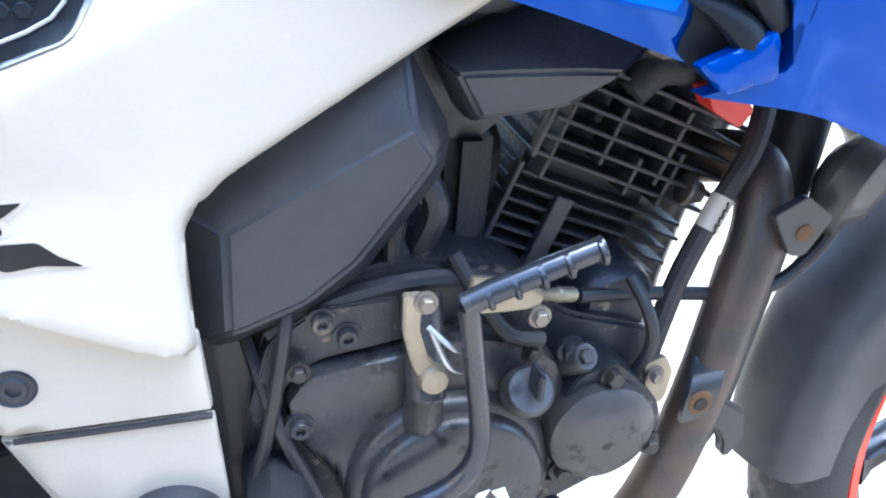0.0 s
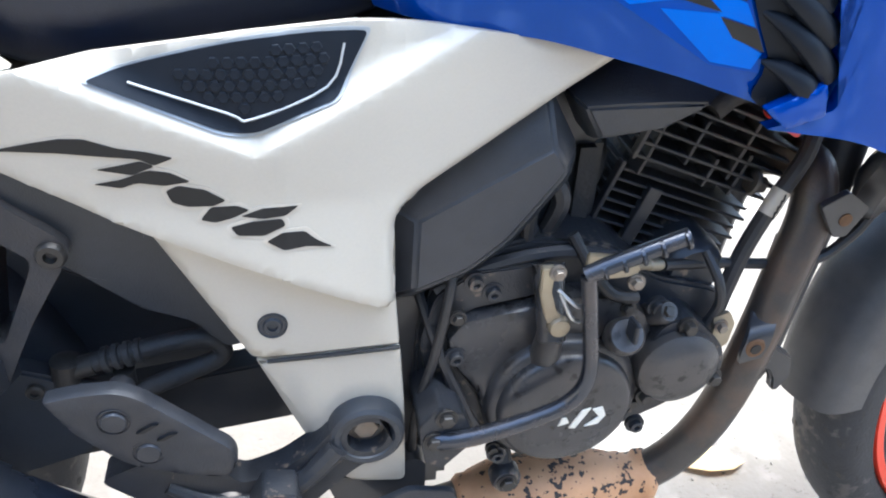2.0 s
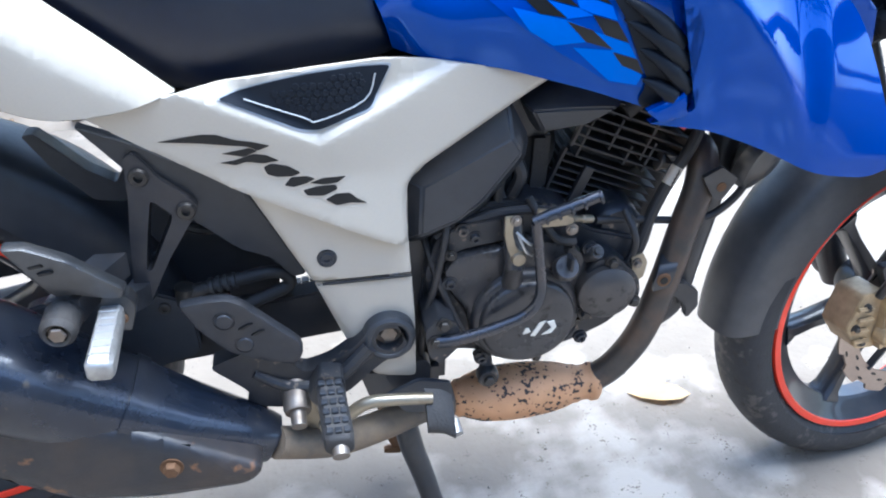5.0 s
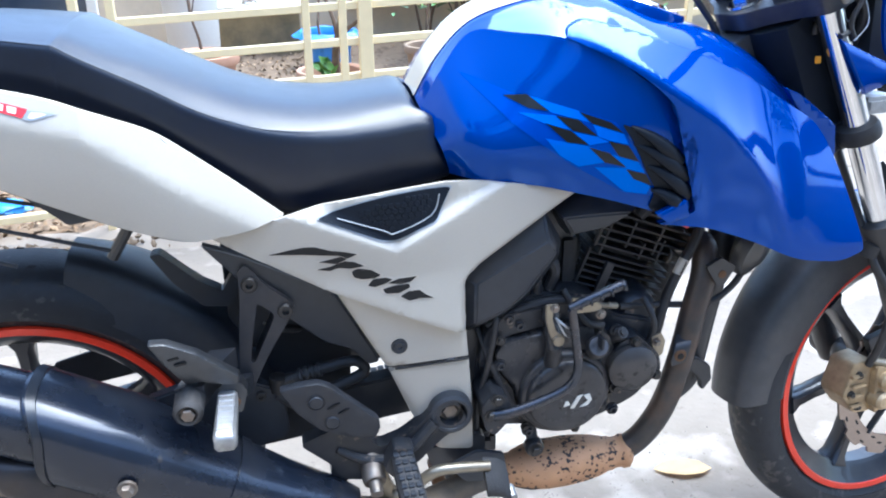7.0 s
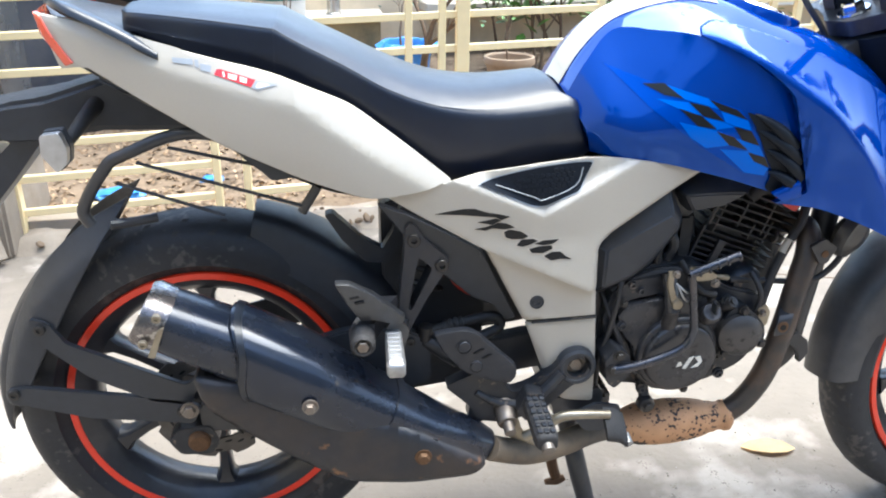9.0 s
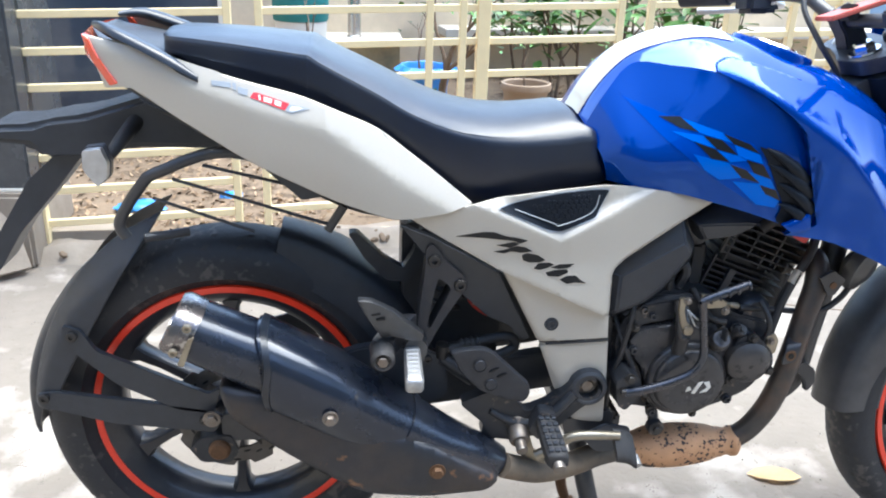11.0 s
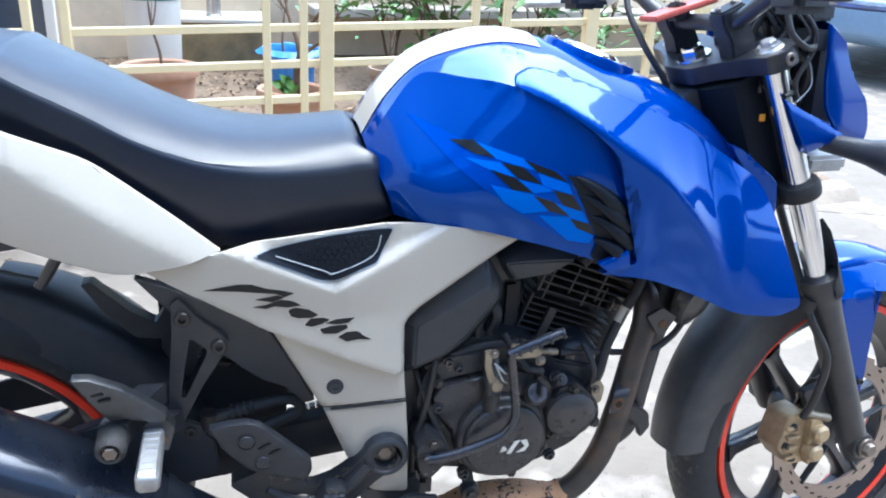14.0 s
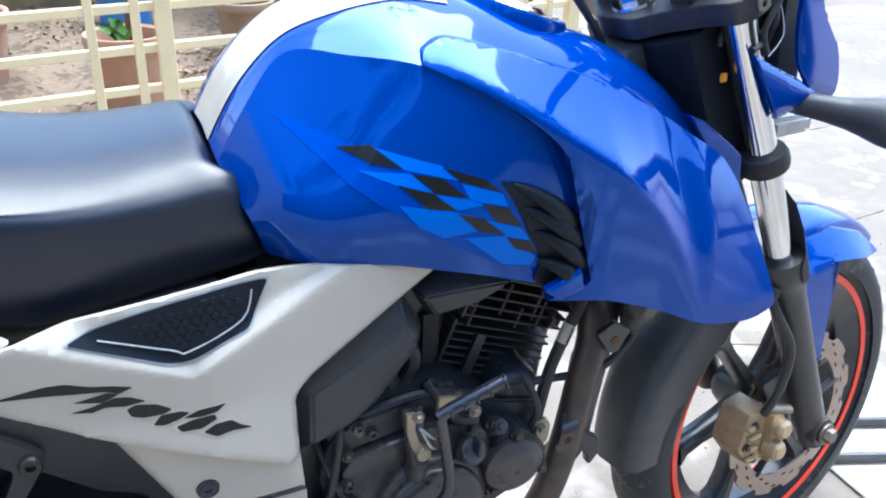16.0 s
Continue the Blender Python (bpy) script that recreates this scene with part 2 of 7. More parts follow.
worn(muffler_black, (0.085, 0.070, 0.056), 9, 1.24, 1.33)
worn(muffler_scuffed, (0.20, 0.10, 0.045), 8, 1.19, 1.30)
worn(engine_grey, (0.020, 0.019, 0.020), 16, 1.10, 1.20)
worn(engine_black, (0.15, 0.12, 0.095), 22, 1.16, 1.26)
# end cap: scuffs, with mottled reflections put into the colour as pale patches
worn(dark_chrome, (0.42, 0.40, 0.38), 26, 1.02, 1.10)
worn(concrete, (0.320, 0.287, 0.250), 1.6, 1.03, 1.20)
worn(concrete, (0.13, 0.110, 0.090), 38, 1.19, 1.24)
worn(soil, (0.10, 0.070, 0.045), 5, 1.04, 1.14)
worn(tyre_rubber, (0.072, 0.066, 0.062), 12, 1.10, 1.22)
peg_alloy = material("scuffed_peg_alloy", (0.40, 0.40, 0.40), 0.36, 0.7, 0, 0.25, 70, (0.16, 0.15, 0.14), 0.5, 40, 0.2, 500)

# pipe with heat-browned primer and flaking black spots
rust_pipe = material("heat_browned_pipe", (0.50, 0.275, 0.14), 0.6, 0.15, 0, 0.2, 40, (0.36, 0.17, 0.08), 0.5, 14, 0.2, 300)
nt = rust_pipe.node_tree
spots, cut = nt.nodes.new("ShaderNodeTexNoise"), nt.nodes.new("ShaderNodeMapRange")
grad, sep, addz = nt.nodes.new("ShaderNodeTexCoord"), nt.nodes.new("ShaderNodeSeparateXYZ"), nt.nodes.new("ShaderNodeMath")
nt.links.new(grad.outputs["Object"], spots.inputs["Vector"])
nt.links.new(grad.outputs["Object"], sep.inputs[0])
spots.inputs["Scale"].default_value, spots.inputs["Detail"].default_value = 150, 3
wide = nt.nodes.new("ShaderNodeTexNoise")
wide.inputs["Scale"].default_value = 14
nt.links.new(grad.outputs["Object"], wide.inputs["Vector"])
addz.operation = "ADD"
nt.links.new(spots.outputs["Fac"], addz.inputs[0])
nt.links.new(wide.outputs["Fac"], addz.inputs[1])
cut.inputs[1].default_value, cut.inputs[2].default_value = 1.05, 1.08
nt.links.new(addz.outputs[0], cut.inputs[0])
blk = nt.nodes.new("ShaderNodeMix")
blk.data_type = "RGBA"
blk.inputs[7].default_value = (0.035, 0.026, 0.022, 1)
pb = nt.nodes["Principled BSDF"]
src = pb.inputs["Base Color"].links[0].from_socket
nt.links.new(src, blk.inputs[6])
nt.links.new(cut.outputs[0], blk.inputs[0])
nt.links.new(blk.outputs[2], pb.inputs["Base Color"])


# ---- mesh helpers ----
def part(name, bm, mat, parent=None, label="", angle=35):
    """Links a bmesh as one mesh object, under a thing or a part when one is given."""
    bmesh.ops.recalc_face_normals(bm, faces=bm.faces)
    me = bpy.data.meshes.new(name)
    bm.to_mesh(me)
    bm.free()
    me.materials.append(mat)
    me.shade_smooth()
    me.set_sharp_from_angle(angle=radians(angle))
    ob = new(name, me)
    if parent:
        ob.parent = parent
    if label:
        ob["label"] = label
    return ob


def thing(name, label, category, group="", kind="", at=(0, 0, 0)):
    ob = new(name)
    ob.empty_display_size = 0.1
    ob.location = at
    return tagged(ob, label, category, group, kind)


def join(*bms):
    out = bmesh.new()
    for b in bms:
        me = bpy.data.meshes.new("tmp")
        b.to_mesh(me)
        out.from_mesh(me)
        bpy.data.meshes.remove(me)
        b.free()
    return out


def curve(pts, n=6, closed=False):
    """Smooth line through the points; a point given twice makes a corner."""
    p = [Vector(q) for q in pts]
    k, out = len(p), []
    for i in range(k if closed else k - 1):
        if closed:
            a, b, c, d = p[(i - 1) % k], p[i], p[(i + 1) % k], p[(i + 2) % k]
        else:
            a, b, c, d = p[max(i - 1, 0)], p[i], p[i + 1], p[min(i + 2, k - 1)]
        if (b - c).length < 1e-6:
            continue
        for j in range(n):
            t = j / n
            out.append(0.5 * (2 * b + (c - a) * t + (2 * a - 5 * b + 4 * c - d) * t * t + (3 * b - a - 3 * c + d) * t ** 3))
    if not closed:
        out.append(p[-1])
    return out


def rings(rows, closed=True, cap=True):
    """Skin over rows of points; closed: each row is a ring."""
    bm = bmesh.new()
    vs = [[bm.verts.new(q) for q in r] for r in rows]
    k = len(rows[0])
    for a, b in zip(vs, vs[1:]):
        for j in range(k if closed else k - 1):
            bm.faces.new((a[j], a[(j + 1) % k], b[(j + 1) % k], b[j]))
    if cap and closed:
        bm.faces.new(vs[0][::-1])
        bm.faces.new(vs[-1])
    return bm


def tube(pts, r, n=12, seg=6, smooth=True, sx=1.0):
    """Round bar along a line; r may be one radius or one for each point given."""
    line = curve(pts, seg) if smooth and len(pts) > 2 else [Vector(p) for p in pts]
    rad = [r] * len(line)
    if isinstance(r, (list, tuple)):
        m = len(r) - 1
        rad = []
        for i in range(len(line)):
            u = i / (len(line) - 1) * m
            j = min(int(u), m - 1)
            rad.append(r[j] + (r[j + 1] - r[j]) * (u - j))
    rows, up = [], None
    for i, p in enumerate(line):
        d = (line[min(i + 1, len(line) - 1)] - line[max(i - 1, 0)]).normalized()
        if up is None:
            up = d.orthogonal().normalized()
        up = (up - d * up.dot(d)).normalized()
        side = d.cross(up)
        rows.append([p + rad[i] * (up * math.cos(2 * math.pi * j / n) + side * sx * math.sin(2 * math.pi * j / n)) for j in range(n)])
    return rings(rows)


def lathe(profile, at, axis=(0, 1, 0), n=48, closed=False):
    """Turned body: profile of (radius, height along the axis)."""
    ax = Vector(axis).normalized()
    u = Vector((1, 0, 0)) if abs(ax.x) < 0.9 else Vector((0, 0, 1))
    u = (u - ax * u.dot(ax)).normalized()
    w = ax.cross(u)
    at = Vector(at)
    rows = [[at + ax * h + r * (u * math.cos(2 * math.pi * j / n) + w * math.sin(2 * math.pi * j / n)) for j in range(n)] for r, h in profile]
    if closed:
        rows.append(rows[0])
        bm = rings(rows, True, False)
        bmesh.ops.remove_doubles(bm, verts=bm.verts, dist=1e-6)
        return bm
    return rings(rows)


def prism(outline, y0, y1, bevel=0.002, seg=2):
    """A plate with an outline in x and z, from y0 to y1, edges rounded."""
    bm = bmesh.new()
    a = [bm.verts.new((x, y0, z)) for x, z in outline]
    f = bm.faces.new(a)
    ext = bmesh.ops.extrude_face_region(bm, geom=[f])
    for v in ext["geom"]:
        if isinstance(v, bmesh.types.BMVert):
            v.co.y = y1
    bmesh.ops.recalc_face_normals(bm, faces=bm.faces)
    if bevel:
        bmesh.ops.bevel(bm, geom=list(bm.edges), offset=bevel, segments=seg, affect="EDGES", clamp_overlap=True)
    return bm


def box(cx, cy, cz, sx, sy, sz, bevel=0.002, seg=2):
    bm = bmesh.new()
    bmesh.ops.create_cube(bm, size=1, matrix=Matrix.Translation((cx, cy, cz)) @ Matrix.Diagonal((sx, sy, sz, 1)))
    if bevel:
        bmesh.ops.bevel(bm, geom=list(bm.edges), offset=bevel, segments=seg, affect="EDGES", clamp_overlap=True)
    return bm


def rounded(outline, r=0.006, n=4):
    """Rounds the corners of a flat outline; r may be one for each corner."""
    out, k = [], len(outline)
    for i, q in enumerate(outline):
        ri = r[i] if isinstance(r, (list, tuple)) else r
        a, b, c = Vector(outline[i - 1]), Vector(q), Vector(outline[(i + 1) % k])
        d1, d2 = a - b, c - b
        if ri <= 0:
            out.append(tuple(b))
            continue
        m = min(ri, d1.length * 0.45, d2.length * 0.45)
        p, s = b + d1.normalized() * m, b + d2.normalized() * m
        for j in range(n + 1):
            t = j / n
            e = p * (1 - t) ** 2 + b * 2 * t * (1 - t) + s * t * t
            out.append((e.x, e.y))
    return out


def softmin(*a, k=0.003):
    m = min(a)
    return m - k * math.log(sum(math.exp(-(v - m) / k) for v in a))


def gap(p, poly):
    """Distance of a point from the edge of an outline."""
    best = 9.0
    x, z = p
    for (ax, az), (bx, bz) in zip(poly, poly[1:] + poly[:1]):
        dx, dz = bx - ax, bz - az
        t = max(0, min(1, ((x - ax) * dx + (z - az) * dz) / (dx * dx + dz * dz + 1e-12)))
        best = min(best, math.hypot(x - ax - t * dx, z - az - t * dz))
    return best


def line_gap(p, line):
    """Distance of a point from an open line."""
    best = 9.0
    for (ax, az), (bx, bz) in zip(line, line[1:]):
        dx, dz = bx - ax, bz - az
        t = max(0, min(1, ((p[0] - ax) * dx + (p[1] - az) * dz) / (dx * dx + dz * dz + 1e-12)))
        best = min(best, math.hypot(p[0] - ax - t * dx, p[1] - az - t * dz))
    return best


def shell(outline, out, thick=0.004, edge=0.006, cell=0.012, side=-1, cuts=(), rim=True, roll=0, lip=()):
    """A moulded panel: an outline in x and z, standing out(x, z) metres from the middle plane, with rounded rim and real thickness."""
    bm = bmesh.new()
    bm.faces.new([bm.verts.new((x, 0, z)) for x, z in outline])
    xs, zs = [p[0] for p in outline], [p[1] for p in outline]
    bmesh.ops.triangulate(bm, faces=bm.faces[:])
    for lo, hi, ax in ((min(xs), max(xs), 0), (min(zs), max(zs), 2)):
        k = int((hi - lo) / cell)
        for i in range(1, k + 1):
            no = [0, 0, 0]
            no[ax] = 1
            co = [0, 0, 0]
            co[ax] = lo + (hi - lo) * i / (k + 1)
            bmesh.ops.bisect_plane(bm, geom=bm.verts[:] + bm.edges[:] + bm.faces[:], plane_co=co, plane_no=no, dist=1e-5)
    runs = cuts if cuts and isinstance(cuts[0], list) else [cuts]
    for (ax, az), (bx, bz) in [pair for run in runs for pair in zip(run, run[1:])]:
        bmesh.ops.bisect_plane(bm, geom=bm.verts[:] + bm.edges[:] + bm.faces[:], plane_co=(ax, 0, az), plane_no=(az - bz, 0, bx - ax), dist=1e-4)
    if edge and rim:
        bmesh.ops.remove_doubles(bm, verts=bm.verts, dist=0.0002)
        bmesh.ops.inset_region(bm, faces=bm.faces[:], thickness=min(edge * 0.45, 0.0014), use_boundary=True, use_even_offset=False)
    for v in bm.verts:
        w = out(v.co.x, v.co.z)
        if roll:
            d = min(1.0, (line_gap((v.co.x, v.co.z), lip) if lip else gap((v.co.x, v.co.z), outline)) / roll)
            w -= roll * 0.85 * (1 - math.sqrt(max(0.0, 1 - (1 - d) ** 2)))
        if edge and v.is_boundary:
            w -= min(edge * 0.45, 0.0014)
        v.co.y = side * w
    if thick:
        bmesh.ops.recalc_face_normals(bm, faces=bm.faces)
        f = bm.faces[0]
        f.normal_update()
        flat = sum((q.normal.y * q.calc_area() for q in bm.faces))
        if flat * side < 0:
            bmesh.ops.reverse_faces(bm, faces=bm.faces)
        ext = bmesh.ops.extrude_face_region(bm, geom=bm.faces[:])
        for v in ext["geom"]:
            if isinstance(v, bmesh.types.BMVert):
                v.co.y -= side * thick
    return bm


def hexbolt(at, r, h, axis=(0, -1, 0), washer=True):
    """Hexagon bolt head with a washer and a chamfer."""
    ax = Vector(axis).normalized()
    head = lathe([(r * 0.2, h), (r * 0.85, h), (r, h * 0.8), (r, 0)], at, axis, 6)
    if washer:
        head = join(head, lathe([(r * 0.3, h * 0.2), (r * 1.4, h * 0.2), (r * 1.45, 0.0), (r * 1.4, -0.002)], at, axis, 20))
    return head


def socket_bolt(at, r, h, axis=(0, -1, 0)):
    """Round-headed bolt with a sunk socket."""
    return lathe([(r * 0.45, h * 0.4), (r * 0.45, h), (r * 0.8, h), (r, h * 0.75), (r, -0.002)], at, axis, 20)


def mirrored(bm):
    out = bm.copy()
    for v in out.verts:
        v.co.y = -v.co.y
    bmesh.ops.reverse_faces(out, faces=out.faces)
    return out


def bar_between(a, b, w, h, bevel=0.002):
    """Square-section bar from a to b; h is its upright size."""
    a, b = Vector(a), Vector(b)
    d = b - a
    x = d.normalized()
    up = Vector((0, 0, 1)) if abs(x.z) < 0.95 else Vector((0, 1, 0))
    y = up.cross(x).normalized()
    z = x.cross(y)
    bm = box(0, 0, 0, d.length, w, h, bevel, 1)
    m = Matrix((x, y, z)).transposed().to_4x4()
    m.translation = (a + b) / 2
    bm.transform(m)
    return bm


# ---- the setting ----
def patch(x0, x1, y0, y1, nx, ny, height):
    bm = bmesh.new()
    vs = [[bm.verts.new((x0 + (x1 - x0) * i / nx, y0 + (y1 - y0) * j / ny, 0)) for j in range(ny + 1)] for i in range(nx + 1)]
    for r in vs:
        for v in r:
            v.co.z = height(v.co.x, v.co.y)
    for i in range(nx):
        for j in range(ny):
            bm.faces.new((vs[i][j], vs[i + 1][j], vs[i + 1][j + 1], vs[i][j + 1]))
    return bm


ground = part("ground", patch(-300, 300, -300, 300, 60, 60, lambda x, y: 0.0), concrete)
tagged(ground, "pale dusty concrete yard with fine grit", "ground", kind="structure")
grit = bmesh.new()
rg = random.Random(5)
for i in range(700):
    x, y = rg.uniform(-1.2, 3.2), rg.uniform(-0.35, 1.35)
    s = rg.uniform(0.001, 0.0034)
    m = Matrix.Translation((x, y, s * 0.3)) @ Euler((rg.random() * 6, rg.random() * 6, rg.random() * 6)).to_matrix().to_4x4() @ Matrix.Diagonal((s, s * 0.8, s * 0.5, 1))
    bmesh.ops.create_icosphere(grit, subdivisions=1, radius=1, matrix=m)
tagged(part("grit", grit, grit_stone), "loose grit and sand grains on the concrete yard", "grit", kind="stuff")

# planting bed behind the fence, a little above the yard
FY, FT = 1.56, 0.12                       # fence line: y = FY + FT * x


def bed_height(x, y):
    d = y - FY - FT * x
    return 0.035 + 0.10 * min(1, max(0, d / 2.8)) + 0.022 * noise.noise(Vector((x * 4, y * 4, 0))) + 0.012 * noise.noise(Vector((x * 15, y * 15, 3)))


bed_bm = patch(-2.6, 3.0, 0.02, 3.1, 130, 70, lambda x, y: 0)
for v in bed_bm.verts:
    v.co.y += FY + FT * v.co.x
    v.co.z = bed_height(v.co.x, v.co.y)
bed = part("planting_bed", bed_bm, soil)
tagged(bed, "brown soil planting bed littered with dry leaves", "soil bed", kind="structure")
litter = bmesh.new()
for i in range(13000):
    x = rg.uniform(-1.6, 2.9)
    y = FY + FT * x + 2.7 * rg.random() ** 1.3 + 0.03
    if x > 0.1 and noise.noise(Vector((x * 1.7, y * 1.7, 2))) < 0.08 - 0.12 * rg.random() and rg.random() < 0.85:
        continue
    s = rg.uniform(0.006, 0.021)
    z = bed_height(x, y) + 0.004
    c = Vector((x, y, z))
    e = Euler((rg.uniform(-0.7, 0.7), rg.uniform(-0.7, 0.7), rg.uniform(0, 6.3))).to_matrix()
    q = [litter.verts.new(c + e @ Vector(p) * s) for p in ((-1, 0, 0), (0, -0.45, 0.12), (1, 0, 0.05), (0, 0.45, 0.1))]
    litter.faces.new(q)
tagged(part("leaf_litter", litter, dry_leaf), "dry brown leaf litter over the soil", "leaves", kind="stuff")

# step edge under the fence
kerb_bm = patch(0, 1, 0, 1, 160, 6, lambda x, y: 0)
for v in kerb_bm.verts:
    u, w = v.co.x, v.co.y
    x = -2.6 + 5.6 * u
    rough = noise.noise(Vector((x * 7, w * 3, 1))) * 0.022 + noise.noise(Vector((x * 23, w * 9, 4))) * 0.010
    v.co = Vector((x, FY + FT * x - 0.11 + 0.15 * w + rough * 0.8 * (1 - w), max(-0.01, 0.045 * min(1, w * 3.2) + rough * min(1, w * 3))))
tagged(part("bed_kerb", kerb_bm, step_concrete), "broken dusty cement edge under the fence", "kerb", kind="structure")
rubble = bmesh.new()
for i in range(260):
    x = rg.uniform(-1.5, 1.7)
    s = rg.uniform(0.006, 0.022)
    m = Matrix.Translation((x, FY + FT * x - 0.06 + rg.gauss(0, 0.035), 0.03 + s * 0.2)) @ Euler((rg.random() * 6, rg.random() * 6, rg.random() * 6)).to_matrix().to_4x4() @ Matrix.Diagonal((s, s * 0.7, s * 0.5, 1))
    bmesh.ops.create_icosphere(rubble, subdivisions=1, radius=1, matrix=m)
tagged(part("rubble", rubble, soil), "small rubble along the fence foot", "rubble", kind="stuff")

# cream steel fence
fence = thing("fence", "cream painted square-bar steel fence", "fence")
RISE = 0.025


def on_fence(x, z, off=0.0):
    return (x, FY + FT * x + off, z + RISE * x)


RAILS = [0.02 + 0.114 * i for i in range(10)]
for lo, hi in ((-0.85, -0.215), (-0.115, 1.155), (1.272, 2.07)):
    for z in RAILS:
        part("rail", bar_between(on_fence(lo, z), on_fence(hi, z), 0.022, 0.024), fence_paint, fence)
for x, w in ((-0.215, 0.025), (-0.115, 0.025), (0.455, 0.025), (0.572, 0.025), (0.645, 0.045), (1.155, 0.025), (1.272, 0.025), (1.60, 0.045), (1.855, 0.025), (1.965, 0.025), (2.07, 0.045)):
    part("post", bar_between(on_fence(x, -0.02, -0.002), on_fence(x, 1.14, -0.002), w, w + 0.003), fence_paint, fence)
for x, w in ((-0.93, 0.10), (-0.865, 0.035)):
    part("gate_post", bar_between(on_fence(x, -0.02), on_fence(x, 1.3), 0.06, w), fence_paint, fence)

# wall and ledge behind the bed
def wall_line(x, off):
    return FY + FT * x + off


wall_bm = join(bar_between((-2.6, wall_line(-2.6, 2.95), 0.5), (4.2, wall_line(4.2, 2.95), 0.5), 0.2, 1.1, 0.01))
tagged(part("wall_back", wall_bm, cream_wall), "cream plastered plinth wall behind the bed", "wall", kind="structure")

# house wall across the yard, added behind the camera to darken the paint's reflections
part_wall = part("wall_front", box(1.0, -4.2, 1.6, 18.0, 0.25, 3.2, 0.01), house_grey)
tagged(part_wall, "dark plaster house wall added across the yard, behind the camera", "wall", kind="structure")
# wall at the yard's end, added out of view
end_wall = part("wall_west", box(-5.5, 0.0, 2.4, 0.25, 11.0, 4.8, 0.01), cream_wall)
tagged(end_wall, "plastered wall added out of view at the end of the yard", "wall", kind="structure")

# fine cracks in the yard's concrete
for k, pts in enumerate(([(1.55, .95), (1.80, .90), (2.05, .93), (2.35, .86), (2.8, .90)], [(2.3, 1.9), (2.6, 1.75), (3.1, 1.62), (3.5, 1.66)], [(1.7, .45), (1.95, .40), (2.2, .42)])):
    rk = random.Random(k)
    line = [(x + rk.uniform(-.01, .01), y + rk.uniform(-.01, .01), .0005) for x, y in pts]
    cr = part("ground_crack", tube(line, .0022, 5, 8), soil)
    tagged(cr, "thin brown crack across the pale concrete", "crack", kind="structure")


# ---- the motorcycle: x ahead, right side at minus y ----
from mathutils.bvhtree import BVHTree

bike = thing("motorcycle", "blue and white motorcycle with black seat, parked on its stand", "motorcycle")


def grid_surface(rows, nu=5, nv=5):
    a = [curve(r, nv) for r in rows]
    cols = [curve([r[j] for r in a], nu) for j in range(len(a[0]))]
    return [[c[i] for c in cols] for i in range(len(cols[0]))]


def both(right):
    """Right half row, bottom to top middle, turned into a full row."""
    return right + [(x, -y, z) for x, y, z in right[-2::-1]]


def surface_of(ob):
    bm = bmesh.new()
    bm.from_mesh(ob.data)
    tree = BVHTree.FromBMesh(bm)
    bm.free()
    return tree


def sticker(name, outline, trees, mat, parent, off=0.0006, label="", cell=0.007, side=-1):
    """Thin vinyl laid on the panels that the trees hold."""
    def out(x, z):
        best = None
        for t in trees:
            h = t.ray_cast(Vector((x, side * 0.6, z)), Vector((0, -side, 0)))
            if h[0] is not None:
                w = abs(h[0].y)
                best = w if best is None else max(best, w)
        return (best if best is not None else 0.15) + off
    return part(name, shell(outline, out, 0.0004, 0, cell, side), mat, parent, label)


# wheels ------------------------------------------------------------
def tyre_profile(R, r, half, crown):
    """Closed section of a tyre: outer radius R, bead radius r, half width."""
    p = []
    for i in range(-8, 9):
        a = i / 8
        p.append((R - crown * (abs(a) ** 2.2), half * math.sin(a * math.pi / 2)))
    p += [((R - crown) * 0.55 + r * 0.45, half * 0.98), (r + 0.020, half * 0.86), (r + 0.006, half * 0.70), (r, half * 0.62)]
    p += [(r - 0.002, 0.0)]
    p += [(r, -half * 0.62), (r + 0.006, -half * 0.70), (r + 0.020, -half * 0.86), ((R - crown) * 0.55 + r * 0.45, -half * 0.98)]
    return p


def grooves(R, half, crown, count, at, phase=0.0):
    """Sunk-looking tread bars: short slanted blocks standing just proud of the carcass between grooves."""
    bm = bmesh.new()
    ax = Vector(at)
    for k in range(count):
        for s in (-1, 1):
            a0 = 2 * math.pi * (k + 0.25 * s) / count + phase
            pts = []
            for u, da in ((0.30, 0.0), (0.62, 0.05), (0.90, 0.075)):
                for d in (-0.016, 0.016):
                    a = a0 + da + d
                    hh = s * half * math.sin(u * math.pi / 2)
                    rr = R - crown * (u ** 2.2) + 0.0012
                    pts.append(ax + Vector((rr * math.cos(a), hh, rr * math.sin(a))))
            v = [bm.verts.new(p) for p in pts]
            for i in (0, 2):
                bm.faces.new((v[i], v[i + 1], v[i + 3], v[i + 2]))
    return bm


